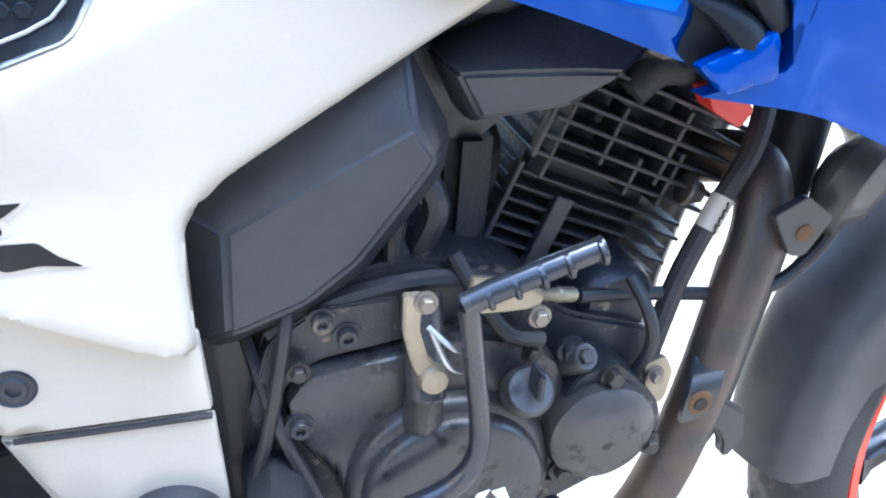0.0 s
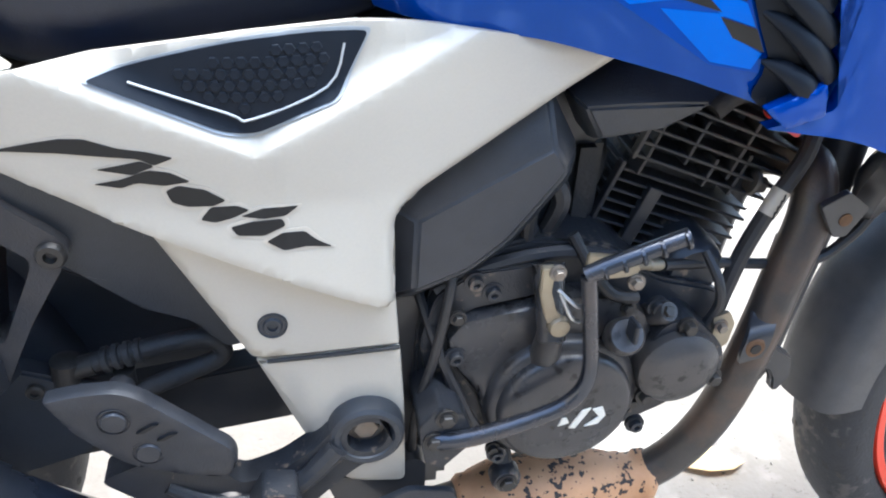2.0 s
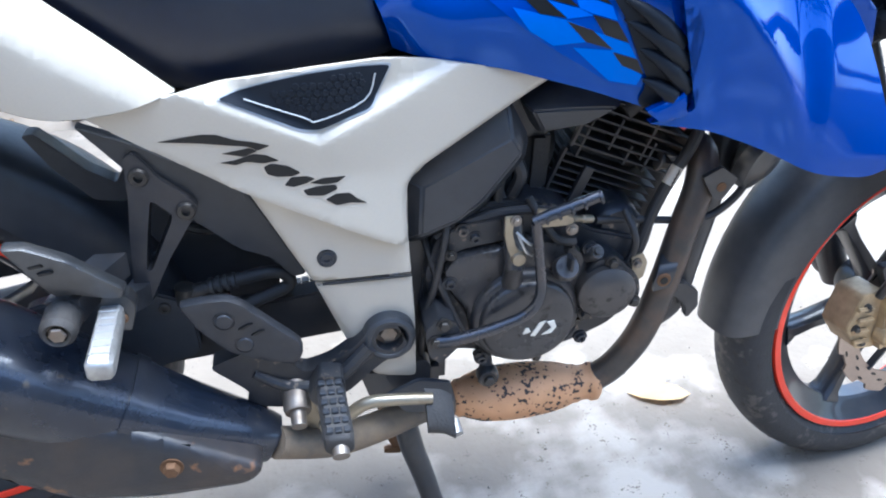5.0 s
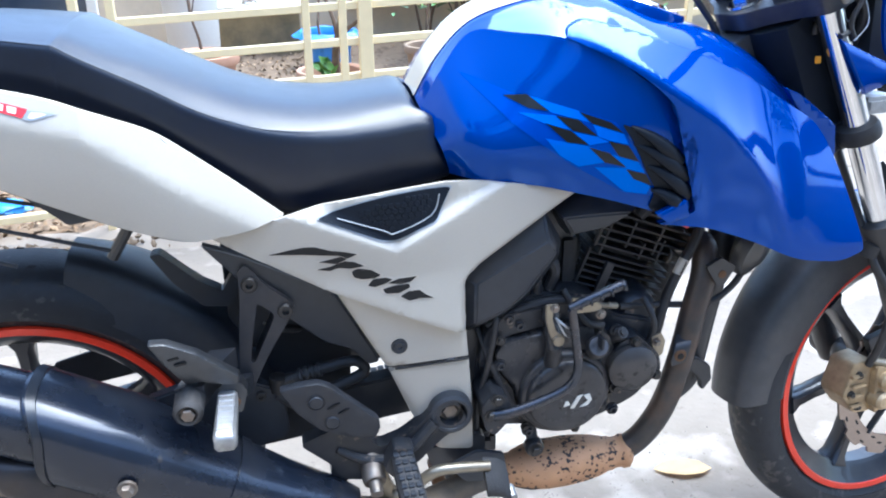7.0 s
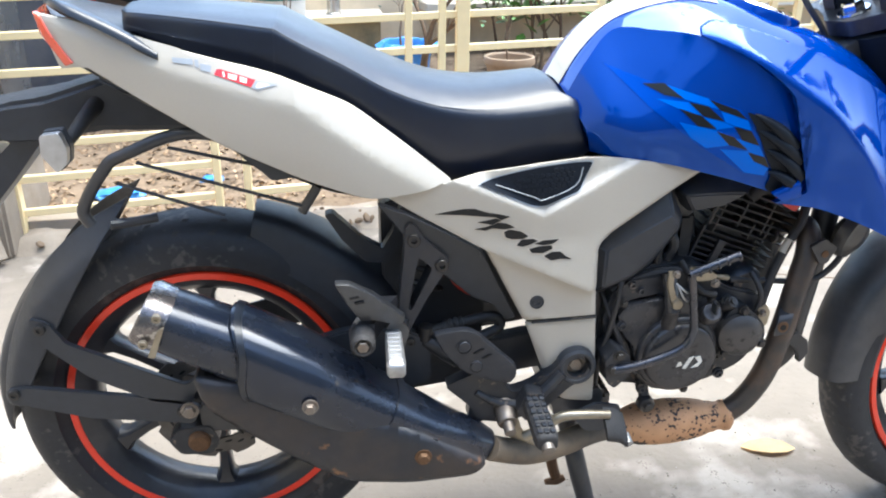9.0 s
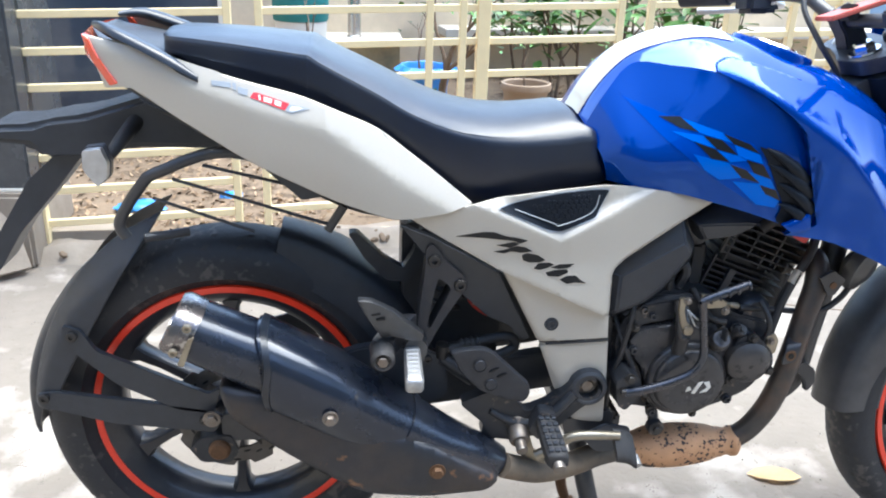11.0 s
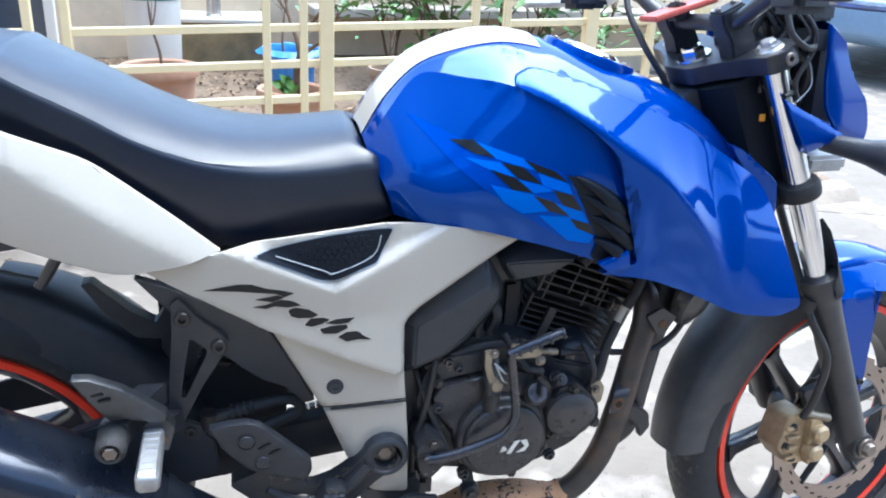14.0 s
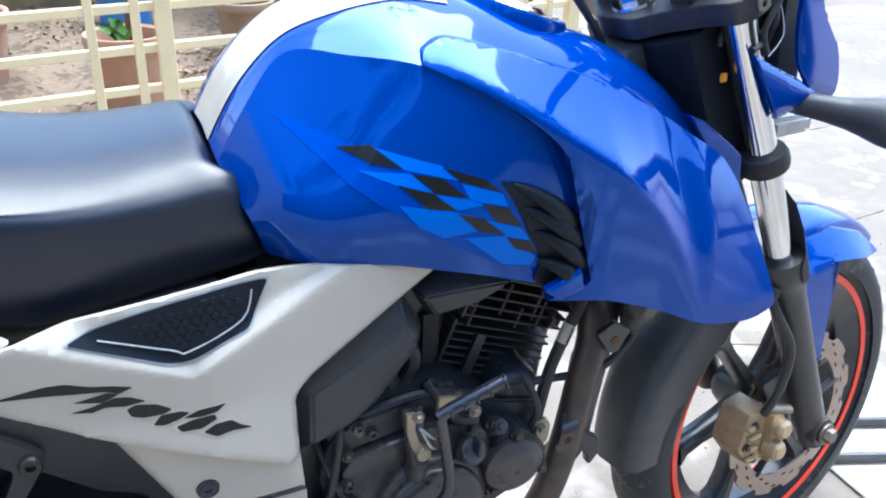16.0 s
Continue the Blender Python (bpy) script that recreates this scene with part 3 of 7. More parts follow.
def wheel(name, at, R, half, rim_half, label, spokes, phase, turn=None):
    at = Vector(at)
    hold = new(name)
    hold.parent = bike
    hold["label"] = label
    fix = (lambda b: (b.transform(turn), b)[1]) if turn is not None else (lambda b: b)
    crown = half * 0.75
    part("tyre", fix(lathe(tyre_profile(R, 0.222, half, crown), at, (0, 1, 0), 96, True)), tyre_rubber, hold, "worn black road tyre", 50)
    part("tread", fix(grooves(R, half, crown, 34, at)), rubber, hold)["kind"] = "stuff"
    w = rim_half
    rim = [(0.2285, -w), (0.2285, -w + 0.006), (0.218, -w + 0.014), (0.207, -w * 0.45), (0.207, w * 0.45), (0.218, w - 0.014), (0.2285, w - 0.006), (0.2285, w),
           (0.2215, w), (0.205, w - 0.012), (0.192, w * 0.5), (0.186, 0.014), (0.186, -0.014), (0.192, -w * 0.5), (0.205, -w + 0.012), (0.2215, -w)]
    part("rim", fix(lathe(rim, at, (0, 1, 0), 96, True)), wheel_black, hold, "gloss black cast alloy rim")
    for s in (-1, 1):
        e = s * (w + 0.0015)
        part("rim_tape", fix(lathe([(0.2172, e - s * .001), (0.2185, e), (0.2278, e), (0.2290, e - s * 0.002), (0.2292, e - s * 0.006), (0.2287, e - s * 0.006), (0.2172, e - s * 0.002)], at, (0, 1, 0), 120, True)), orange_tape, hold, "orange reflective rim tape")
    for k in range(spokes):
        a = 2 * math.pi * k / spokes + phase
        d, t = Vector((math.cos(a), 0, math.sin(a))), Vector((-math.sin(a), 0, math.cos(a)))
        rows = []
        for r, hw, hy in ((0.030, 0.018, 0.024), (0.075, 0.0115, 0.020), (0.14, 0.0095, 0.017), (0.175, 0.012, 0.019), (0.192, 0.024, 0.023)):
            c = at + d * r
            rows.append([c + t * hw * u + Vector((0, hy * v, 0)) for u, v in ((-1, -0.6), (-0.6, -1), (0.6, -1), (1, -0.6), (1, 0.6), (0.6, 1), (-0.6, 1), (-1, 0.6))])
        part("spoke", fix(rings(rows)), wheel_black, hold)
    part("hub", fix(lathe([(0.012, -0.062), (0.034, -0.060), (0.040, -0.045), (0.036, -0.02), (0.045, 0.0), (0.036, 0.02), (0.040, 0.045), (0.034, 0.060), (0.012, 0.062)], at, (0, 1, 0), 40)), wheel_black, hold)
    return hold, fix


def petal_disc(at, y, R, r, fix, hold, lobes=10, mat=None):
    """Wave-edged brake disc with drilled slots and a carrier."""
    n = lobes * 12
    bm = bmesh.new()
    loops = []
    for rad, yy in ((0, -0.002), (1, -0.002), (1, 0.002), (0, 0.002)):
        ring = []
        for j in range(n):
            a = 2 * math.pi * j / n
            w = (j % 12) / 12
            rr = (R + (0.0045 if 0.12 < w < 0.72 else -0.0035)) if rad else r
            ring.append(bm.verts.new((at[0] + rr * math.cos(a), y + yy, at[2] + rr * math.sin(a))))
        loops.append(ring)
    for a, b in zip(loops, loops[1:] + loops[:1]):
        for j in range(n):
            bm.faces.new((a[j], a[(j + 1) % n], b[(j + 1) % n], b[j]))
    disc = part("brake_disc", fix(bm), mat or disc_steel, hold, "wave-edged steel brake disc")
    holes = bmesh.new()
    for k in range(lobes * 3):
        a = 2 * math.pi * (k + 0.3) / (lobes * 3)
        rr = r + (R - r) * (0.25 + 0.25 * (k % 3))
        for s in (-1,):
            c = Vector((at[0] + rr * math.cos(a), y + s * 0.0024, at[2] + rr * math.sin(a)))
            t = Vector((-math.sin(a), 0, math.cos(a)))
            q = Vector((math.cos(a), 0, math.sin(a)))
            vs = [holes.verts.new(c + t * 0.0065 * math.cos(g) + q * 0.0022 * math.sin(g)) for g in [i * math.pi / 4 for i in range(8)]]
            holes.faces.new(vs)
    part("slot", fix(holes), black_vinyl, disc)
    for k in range(5):
        a = 2 * math.pi * k / 5 + 0.3
        d = Vector((math.cos(a), 0, math.sin(a)))
        b = bar_between(Vector((at[0], y, at[2])) + d * 0.03, Vector((at[0], y, at[2])) + d * (r + 0.006), 0.012, 0.004, 0.001)
        part("carrier_arm", fix(b), frame_black, disc)
    return disc


REAR, ARCH = (-.019, 0.0, 0.311), (0.0, 0.0, 0.305)
rear_wheel, keep = wheel("rear_wheel", REAR, 0.313, 0.064, 0.050, "black six-spoke rear wheel with orange rim tape", 6, radians(30))
petal_disc(REAR, -0.062, 0.098, 0.068, keep, rear_wheel, 9, dirty_disc)
part("axle_nut", hexbolt((-.046, -0.115, 0.335), 0.010, 0.008), bolt_steel, rear_wheel)

rear_caliper = part("rear_caliper", prism(rounded([(-.090, .268), (-.070, .290), (-.020, .292), (-.008, .262), (-.022, .238), (-.072, .240)], .008), -.098, -.052, .005), engine_black, bike, "dirty black rear brake caliper", 40)
part("caliper_piston", lathe([(.004, .010), (.013, .010), (.0175, .006), (.0185, -.01)], (-.040, -.098, .266), (0, -1, 0), 24), rusty_bolt, rear_caliper, "rust-brown piston cover")

# steering: the front end is built straight and turned to the left about its stem
STEM, RAKE = Vector((1.0176, .0066, 0.9125)), radians(24.5)
DOWN = Vector((math.sin(RAKE), 0, -math.cos(RAKE)))
FWD = Vector((math.cos(RAKE), 0, math.sin(RAKE)))
STEER = Matrix.Translation(STEM) @ Matrix.Rotation(radians(-2.3), 4, "X") @ Matrix.Rotation(radians(9.9), 4, -DOWN) @ Matrix.Translation(-STEM)


def leg(s, y=0.0, fwd=0.045):
    return STEM + FWD * fwd + DOWN * s + Vector((0, y, 0))


def turned(bm):
    bm.transform(STEER)
    return bm


FRONT = leg(0.707)
front_wheel, tf = wheel("front_wheel", FRONT, 0.289, 0.047, 0.038, "black six-spoke front wheel with orange rim tape", 6, radians(10), STEER)
petal_disc(FRONT, -0.060, 0.135, 0.104, tf, front_wheel, 12)

# tank ---------------------------------------------------------------
# each station: lower edge, belly, flank, shoulder crease, upper facet, stripe edge, middle
TANK = [
    [(.563, -.120, .737), (.553, -.126, .768), (.543, -.108, .790), (.533, -.080, .812), (.532, -.060, .816), (.532, -.042, .819), (.533, 0, .821)],
    [(.585, -.140, .735), (.578, -.146, .785), (.569, -.118, .825), (.560, -.077, .859), (.560, -.060, .863), (.560, -.042, .867), (.561, 0, .870)],
    [(.615, -.152, .731), (.610, -.160, .785), (.605, -.118, .848), (.600, -.067, .9025), (.600, -.057, .906), (.600, -.044, .909), (.601, 0, .913)],
    [(.665, -.158, .726), (.661, -.169, .785), (.656, -.142, .850), (.650, -.102, .9055), (.648, -.078, .918), (.647, -.052, .930), (.645, 0, .940)],
    [(.720, -.163, .713), (.715, -.173, .778), (.709, -.158, .846), (.703, -.134, .9015), (.705, -.100, .922), (.705, -.056, .941), (.705, 0, .951)],
    [(.765, -.166, .701), (.765, -.175, .763), (.760, -.169, .830), (.757, -.157, .880), (.757, -.108, .913), (.757, -.060, .936), (.757, 0, .946)],
    [(.800, -.168, .690), (.800, -.176, .750), (.797, -.176, .810), (.795, -.170, .853), (.792, -.112, .899), (.790, -.064, .929), (.790, 0, .935)],
    [(.860, -.170, .672), (.860, -.174, .735), (.857, -.174, .780), (.855, -.165, .820), (.853, -.116, .879), (.852, -.067, .908), (.852, 0, .913)],
    [(.930, -.160, .660), (.930, -.162, .710), (.930, -.160, .740), (.930, -.150, .780), (.928, -.114, .852), (.928, -.068, .886), (.927, 0, .894)],
    [(1.00, -.130, .660), (1.00, -.135, .700), (1.00, -.132, .730), (1.00, -.125, .765), (1.00, -.104, .812), (1.00, -.070, .848), (1.00, 0, .862)],
    [(1.05, -.100, .680), (1.05, -.105, .700), (1.055, -.100, .720), (1.06, -.090, .750), (1.06, -.078, .780), (1.06, -.055, .806), (1.06, 0, .820)],
]
TANK = [r[:4] + [r[3]] + r[4:] for r in TANK]
tank_grid = grid_surface([both(r) for r in TANK], 6, 6)
tank_bm = rings(tank_grid)
tank = part("fuel_tank", tank_bm, blue_paint, bike, "glossy blue fuel tank with white stripe and chequered decal", 22)
tank_tree = surface_of(tank)

# stations along the shroud: x, then height and half width of its side fold and of its upper crease
CREASES = [(.690, .911, .128, .925, .110), (.703, .9035, .138, .921, .115), (.729, .896, .151, .9215, .117), (.755, .886, .164, .916, .119), (.795, .864, .181, .905, .122), (.830, .842, .190, .894, .125),
           (.885, .806, .195, .875, .127), (.928, .766, .195, .856, .128), (.960, .728, .195, .840, .127), (.985, .690, .195, .824, .124), (1.010, .640, .194, .808, .120), (1.030, .590, .193, .794, .115), (1.060, .52, .192, .775, .108), (1.14, .33, .19, .72, .09)]
FOLD = [(c[0], c[1]) for c in CREASES]
SHROUD = rounded([(.826, .669), (.870, .682), (.877, .730), (.857, .786), (.818, .838), (.765, .876), (.703, .9030), (.706, .912), (.729, .9215), (.755, .916), (.795, .905), (.830, .894), (.885, .875), (.960, .840), (1.015, .805), (1.058, .780), (1.079, .750),
                  (1.098, .706), (1.118, .652), (1.133, .606), (1.100, .594), (1.030, .603), (.960, .636), (.890, .662)],
                 [.003, .01, .03, .04, .04, .04, .002, .006, .01, .02, .02, .02, .03, .03, .03, .02, .03, .03, .03, .008, .02, .03, .03, .02])


CREASE_LINE = [[p.x for p in col] for col in zip(*[curve([(v, 0, 0) for v in col], 8) for col in zip(*CREASES)])]


def crease_at(x):
    for a, b in zip(CREASE_LINE, CREASE_LINE[1:]):
        if x <= b[0] or b is CREASE_LINE[-1]:
            t = (x - a[0]) / (b[0] - a[0])
            return [p + (q - p) * t for p, q in zip(a, b)]


def past_fold(x, z):
    """Signed distance in front of and above the fold of the shroud."""
    best, sign = 9.0, 1
    for (ax, az), (bx, bz) in zip(FOLD, FOLD[1:]):
        dx, dz = bx - ax, bz - az
        t = max(0, min(1, ((x - ax) * dx + (z - az) * dz) / (dx * dx + dz * dz)))
        d = math.hypot(x - ax - t * dx, z - az - t * dz)
        if d < best:
            best, sign = d, (1 if (x - ax) * -dz + (z - az) * dx > 0 else -1)
    return best * sign


def shroud_out(x, z):
    x0, zf, yf, zu, yu = crease_at(max(x, .69))
    side_face = yf + 0.05 * (z - zf)
    facet = yf - (yf - yu) * (z - zf) / (zu - zf)
    w = softmin(side_face, facet, k=0.0024)
    lean = 0.08 + 0.60 * max(0, min(1, (z - 0.62) / 0.2))
    nose = softmin(0.196, 0.195 - lean * past_fold(x, z), k=0.003)
    b = max(0, min(1, (x - 0.95) / 0.08))
    return w + (nose - w) * b * b * (3 - 2 * b)


for s in (-1, 1):
    shroud = part("tank_shroud", shell(SHROUD, shroud_out, 0.012, 0, 0.0055, s), blue_paint, bike, "glossy blue plastic tank shroud", 45)
    wing = rounded([(1.020, .822), (1.045, .812), (1.100, .774), (1.114, .762), (1.122, .722), (1.118, .700), (1.085, .740), (1.050, .785)], .004)
    part("shroud_wing", shell(wing, lambda x, z: 0.112 - 0.10 * (x - 1.05), 0.008, 0.003, 0.012, s), blue_paint, bike, "blue front wing of the shroud", 50)

# seat ----------------------------------------------------------------
# stations: x of top and of bottom, heights of middle, crease and lower edge, half width
SEAT = [(-.082, -.070, .925, .920, .912, .050), (-.070, -.060, .937, .930, .905, .085), (.030, .030, .934, .924, .872, .113), (.112, .110, .9265, .915, .848, .1255), (.126, .123, .9255, .913, .844, .1265),
        (.138, .134, .9195, .906, .840, .127), (.165, .160, .906, .892, .830, .130), (.215, .212, .884, .866, .805, .132), (.268, .266, .859, .836, .766, .134), (.320, .322, .838, .815, .722, .134),
        (.370, .372, .826, .805, .704, .131), (.425, .430, .822, .802, .712, .126), (.480, .500, .826, .806, .722, .120), (.514, .541, .829, .810, .728, .117), (.526, .562, .822, .804, .733, .113), (.531, .566, .812, .797, .735, .108)]
seat_rows = []
for xt, xb, zt, zc, zb, w in SEAT:
    xm = (xt + xb) / 2
    soft = max(0, min(1, (xt - 0.30) / 0.16))
    seat_rows.append(both([(xb, -w * 0.86, zb - 0.004), (xb, -w * 0.99, zb), (xm + (xb - xm) * 0.4, -w - 0.004, (zb * 0.6 + zc * 0.4)), (xm, -w - 0.003 + 0.002 * soft, zc - 0.022), (xm, -w - 0.0005 + 0.0015 * soft, zc - 0.0050 - 0.008 * soft), (xm, -w + 0.003 + 0.002 * soft, zc + 0.001 - 0.007 * soft),
                           (xm, -w + 0.0038 + 0.012 * soft, zc + 0.0012 + 0.002 * soft), (xt + 0.001, -w * 0.72, zc * .45 + zt * .55), (xt, -w * 0.4, zt - 0.002), (xt, 0, zt)]))
seat_bm = rings(grid_surface(seat_rows, 6, 4))
part("seat", seat_bm, seat_vinyl, bike, "stepped black vinyl seat", 60)

# white side panel -------------------------------------------------------
UPPER = rounded([(.262, .692), (.349, .715), (.42, .7255), (.490, .7362), (.559, .7385), (.636, .7320), (.736, .711), (.686, .682), (.584, .6185), (.572, .598), (.575, .5305), (.483, .576), (.400, .611), (.342, .644), (.286, .677)],
                [.004, .02, .02, .02, .02, .02, .003, .02, .016, .016, .003, .02, .02, .02, .004])


# creases of the side panel: the lower-left fold, the ridge to its right end, and the faint lower crease
FOLD_A, RIDGE_C, CREASE_B = [(.300, .739), (.484, .661)], [(.484, .661), (.640, .739)], [(.484, .661), (.580, .613)]


def height_over(line, x):
    (ax, az), (bx, bz) = line
    return az + (bz - az) * (x - ax) / (bx - ax)


def bent(v, e=.0014):
    """Zero below nothing and v above, with a soft bend between."""
    return 0.5 * (v + math.sqrt(v * v + e * e))


def panel_out(x, z):
    face = 0.181 + 0.10 * (z - 0.660) - 0.16 * max(0, 0.47 - x) ** 1.2 - 0.125 * max(0, x - 0.50)
    face -= 0.08 * bent(z - height_over(CREASE_B, x)) * max(0, min(1, (x - 0.49) / 0.1))
    fade = 1 - 0.75 * max(0, min(1, (x - 0.545) / 0.085))
    inset = face - 0.0095 * fade - 0.20 * fade * (z - 0.672)
    left = inset + bent(face - 0.85 * bent(z - height_over(FOLD_A, x)) - inset, .0012)
    right = inset + bent(face - 1.15 * bent(z - height_over(RIDGE_C, x)) - inset, .0012)
    if z < 0.675 or x < 0.470 or x > 0.500:
        return left if x < 0.484 else right
    return inset


def shifted(line, d):
    return [(x, z + d) for x, z in line]


LOWER = rounded([(.398, .619), (.483, .584), (.5760, .5385), (.5805, .4895), (.468, .4850)], [.004, .01, .002, .002, .003])
FOOT = rounded([(.4715, .4795), (.5810, .4840), (.586, .421), (.589, .331), (.533, .338), (.528, .372), (.505, .391)], [.002, .002, .01, .008, .01, .01, .006])


def lower_out(x, z):
    return softmin(0.1615 + 0.02 * (z - 0.5), 0.1615 + 0.7 * (x - 0.414 - (0.604 - z) * 0.50), k=0.003)


# the panel's edge towards the engine rolls inward; lines along it carry the curve
LIP = sorted([p for p in UPPER if (p[0] > .5705 and p[1] < .712 and p[1] > .529 and (p[1] < .62 or p[1] < .6185 + (p[0] - .584) * .62))], key=lambda p: p[0] + p[1])
LIP_CUTS = []
for d in (.0007, .0018, .0034, .0056, .0085):
    LIP_CUTS.append([(.736 - d * .53, .711 + d * .85), (.584 - d * .53, .6185 + d * .85)])
    LIP_CUTS.append([(.572 - d, .598), (.575 - d, .5305)])
    LIP_CUTS.append([(.5745 - d * .86, .604 + d * .5), (.5825 - d * .86, .6165 + d * .5)])


def join_cuts(outline, out, s):
    cuts = []
    for line in (FOLD_A, shifted(FOLD_A, .0150), RIDGE_C, shifted(RIDGE_C, .0105), CREASE_B):
        cuts += line
    return shell(outline, out, 0.004, 0.0030, 0.0065, s, [cuts] + LIP_CUTS, rim=False, roll=.010, lip=LIP)


panels = []
for s in (-1, 1):
    panels.append(part("side_panel", join_cuts(UPPER, panel_out, s), white_paint, bike, "pearl white plastic side panel with black script decal", 40))
    panels.append(part("lower_side_panel", shell(LOWER, lower_out, 0.004, 0.003, 0.012, s, roll=.004), white_paint, bike, "pearl white lower frame panel", 60))
    panels.append(part("pivot_panel", shell(FOOT, lambda x, z: lower_out(x, z) - 0.0035, 0.004, 0.002, 0.012, s), white_paint, bike, "pearl white frame end panel", 60))
side_tree, lower_tree = surface_of(panels[0]), surface_of(panels[1])

# white tail ------------------------------------------------------------
TAIL = rounded([(-.166, .936), (-.120, .929), (-.013, .899), (.119, .866), (.218, .822), (.300, .759), (.354, .715), (.300, .700), (.237, .694), (.155, .722), (.042, .779), (-.112, .872), (-.146, .868)],
               [.004, .02, .03, .03, .02, .02, .003, .02, .02, .02, .03, .006, .004])


TAIL_LINE = [(-.30, .985), (-.003, .868), (.147, .824), (.25, .748), (.313, .711), (.5, .60)]


def tail_out(x, z):
    narrow = 0.36 * max(0, 0.06 - x) ** 1.25
    for (ax, az), (bx, bz) in zip(TAIL_LINE, TAIL_LINE[1:]):
        if ax <= x <= bx:
            mid = az + (bz - az) * (x - ax) / (bx - ax)
    below = max(0, mid - z)
    face = 0.182 + 0.03 * (z - mid) - 1.5 * max(0, below - 0.03) ** 2 - narrow
    shelf = 0.182 - 0.55 * (z - mid) - narrow
    return softmin(face, shelf, k=0.0022)


tails = [part("tail_panel", shell(TAIL, tail_out, 0.004, 0.004, 0.010, s, TAIL_LINE[:5]), white_paint, bike, "pearl white tail panel with red and grey decal", 18) for s in (-1, 1)]
tail_tree = surface_of(tails[0])

# muffler ------------------------------------------------------------------
MA, MB = Vector((.420, -.187, .300)), Vector((-.066, -.212, .568))
MD = (MB - MA).normalized()
MN = Vector((0, -1, 0)).cross(MD).normalized()
if MN.z < 0:
    MN = -MN


def silencer(stations, n=32, power=2.6, shear=0.0):
    rows = []
    for s, hy, hn, dn in stations:
        c = MA + MD * s + MN * dn
        ring = []
        for j in range(n):
            a = 2 * math.pi * j / n
            ca, sa = math.cos(a), math.sin(a)
            ring.append(c + MD * shear * sa * s + Vector((0, -1, 0)) * hy * math.copysign(abs(ca) ** (2 / power), ca) + MN * hn * math.copysign(abs(sa) ** (2 / power), sa))
        rows.append(ring)
    return rings(rows)


muffler = new("muffler")
muffler.parent = bike
muffler["label"] = "satin black silencer with scuffs and rust"
part("canister", silencer([(.30, .050, .042, -.004), (.42, .054, .043, -.005), (.50, .052, .040, -.006), (.525, .050, .038, -.006)]), muffler_black, muffler, "satin black canister")
part("end_cap", silencer([(.522, .052, .040, -.006), (.548, .052, .040, -.006), (.556, .047, .036, -.006), (.556, .040, .029, -.006), (.545, .038, .027, -.006)]), dark_chrome, muffler, "scratched dark chrome end cap with mottled reflections painted in")
part("heat_shield", silencer([(.0, .026, .026, -.020), (.02, .032, .031, -.021), (.10, .046, .040, -.026), (.20, .058, .048, -.022), (.30, .066, .055, -.013), (.405, .064, .055, -.010), (.412, .060, .051, -.010)], power=2.9, shear=.09), muffler_black, muffler, "scuffed black heat shield")
CHAMBER = rounded([(-.012, .478), (.004, .424), (.078, .362), (.140, .317), (.198, .281), (.290, .271), (.385, .277), (.405, .300), (.30, .36), (.10, .45)], .02)
part("lower_chamber", shell(CHAMBER, lambda x, z: 0.256, 0.080, 0.02, 0.015, roll=.014), muffler_scuffed, muffler, "scuffed rusty lower chamber", 60)

# tank details ----------------------------------------------------------
def strip_of(grid, i0, i1, j0, j1, off):
    bm = rings([r[j0:j1 + 1] for r in grid[i0:i1 + 1]], False, False)
    bmesh.ops.recalc_face_normals(bm, faces=bm.faces)
    if sum(f.normal.z * f.calc_area() for f in bm.faces) < 0:
        bmesh.ops.reverse_faces(bm, faces=bm.faces)
    bm.normal_update()
    for v, co in [(v, v.co + v.normal * off) for v in bm.verts]:
        v.co = co
    return bm


part("tank_stripe", strip_of(tank_grid, 0, 30, 30, 42, 0.0012), white_paint, tank, "broad white vinyl stripe")

CAP = Vector((0.850, 0, 0.9150))
CAPN = Vector((0.305, 0, 0.95)).normalized()
cap = part("filler_collar", lathe([(0.0600, 0.006), (0.0615, 0.0085), (0.0640, 0.0080), (0.0660, 0.004), (0.067, -0.014)], CAP, CAPN, 48), blue_paint, tank, "blue raised filler collar")
part("filler_cap", lathe([(0.004, 0.013), (0.036, 0.013), (0.040, 0.010), (0.042, 0.0085), (0.0585, 0.0085), (0.0605, 0.006)], CAP, CAPN, 40), chrome, tank, "brushed metal filler cap")
for k in range(6):
    a = k * math.pi / 3
    u = Vector((0, 1, 0))
    w = CAPN.cross(u)
    part("cap_screw", socket_bolt(CAP + CAPN * 0.008 + 0.051 * (u * math.cos(a) + w * math.sin(a)), 0.004, 0.003, CAPN), bolt_steel, tank)

swath = [(.579, .860), (.641, .839), (.709, .822), (.758, .806), (.775, .785), (.790, .765), (.803, .726), (.815, .706), (.778, .712), (.701, .757), (.632, .808)]
sticker("decal_swath", swath, [tank_tree], mid_blue, tank, 0.0007, "pale blue fading decal")
CHECKS = [([(.655, .838), (.712, .821), (.729, .806), (.678, .820)], light_blue), ([(.640, .820), (.684, .816), (.704, .798), (.671, .807)], light_blue), ([(.704, .797), (.736, .789), (.751, .782), (.725, .779)], light_blue),
          ([(.729, .805), (.769, .791), (.776, .777), (.750, .784), (.737, .789)], light_blue), ([(.671, .790), (.698, .784), (.725, .778), (.752, .768), (.747, .756), (.715, .752), (.690, .767)], light_blue),
          ([(.752, .767), (.765, .763), (.791, .754), (.802, .738), (.776, .746)], light_blue), ([(.735, .750), (.776, .747), (.790, .731), (.812, .720), (.808, .709), (.778, .714)], light_blue)]
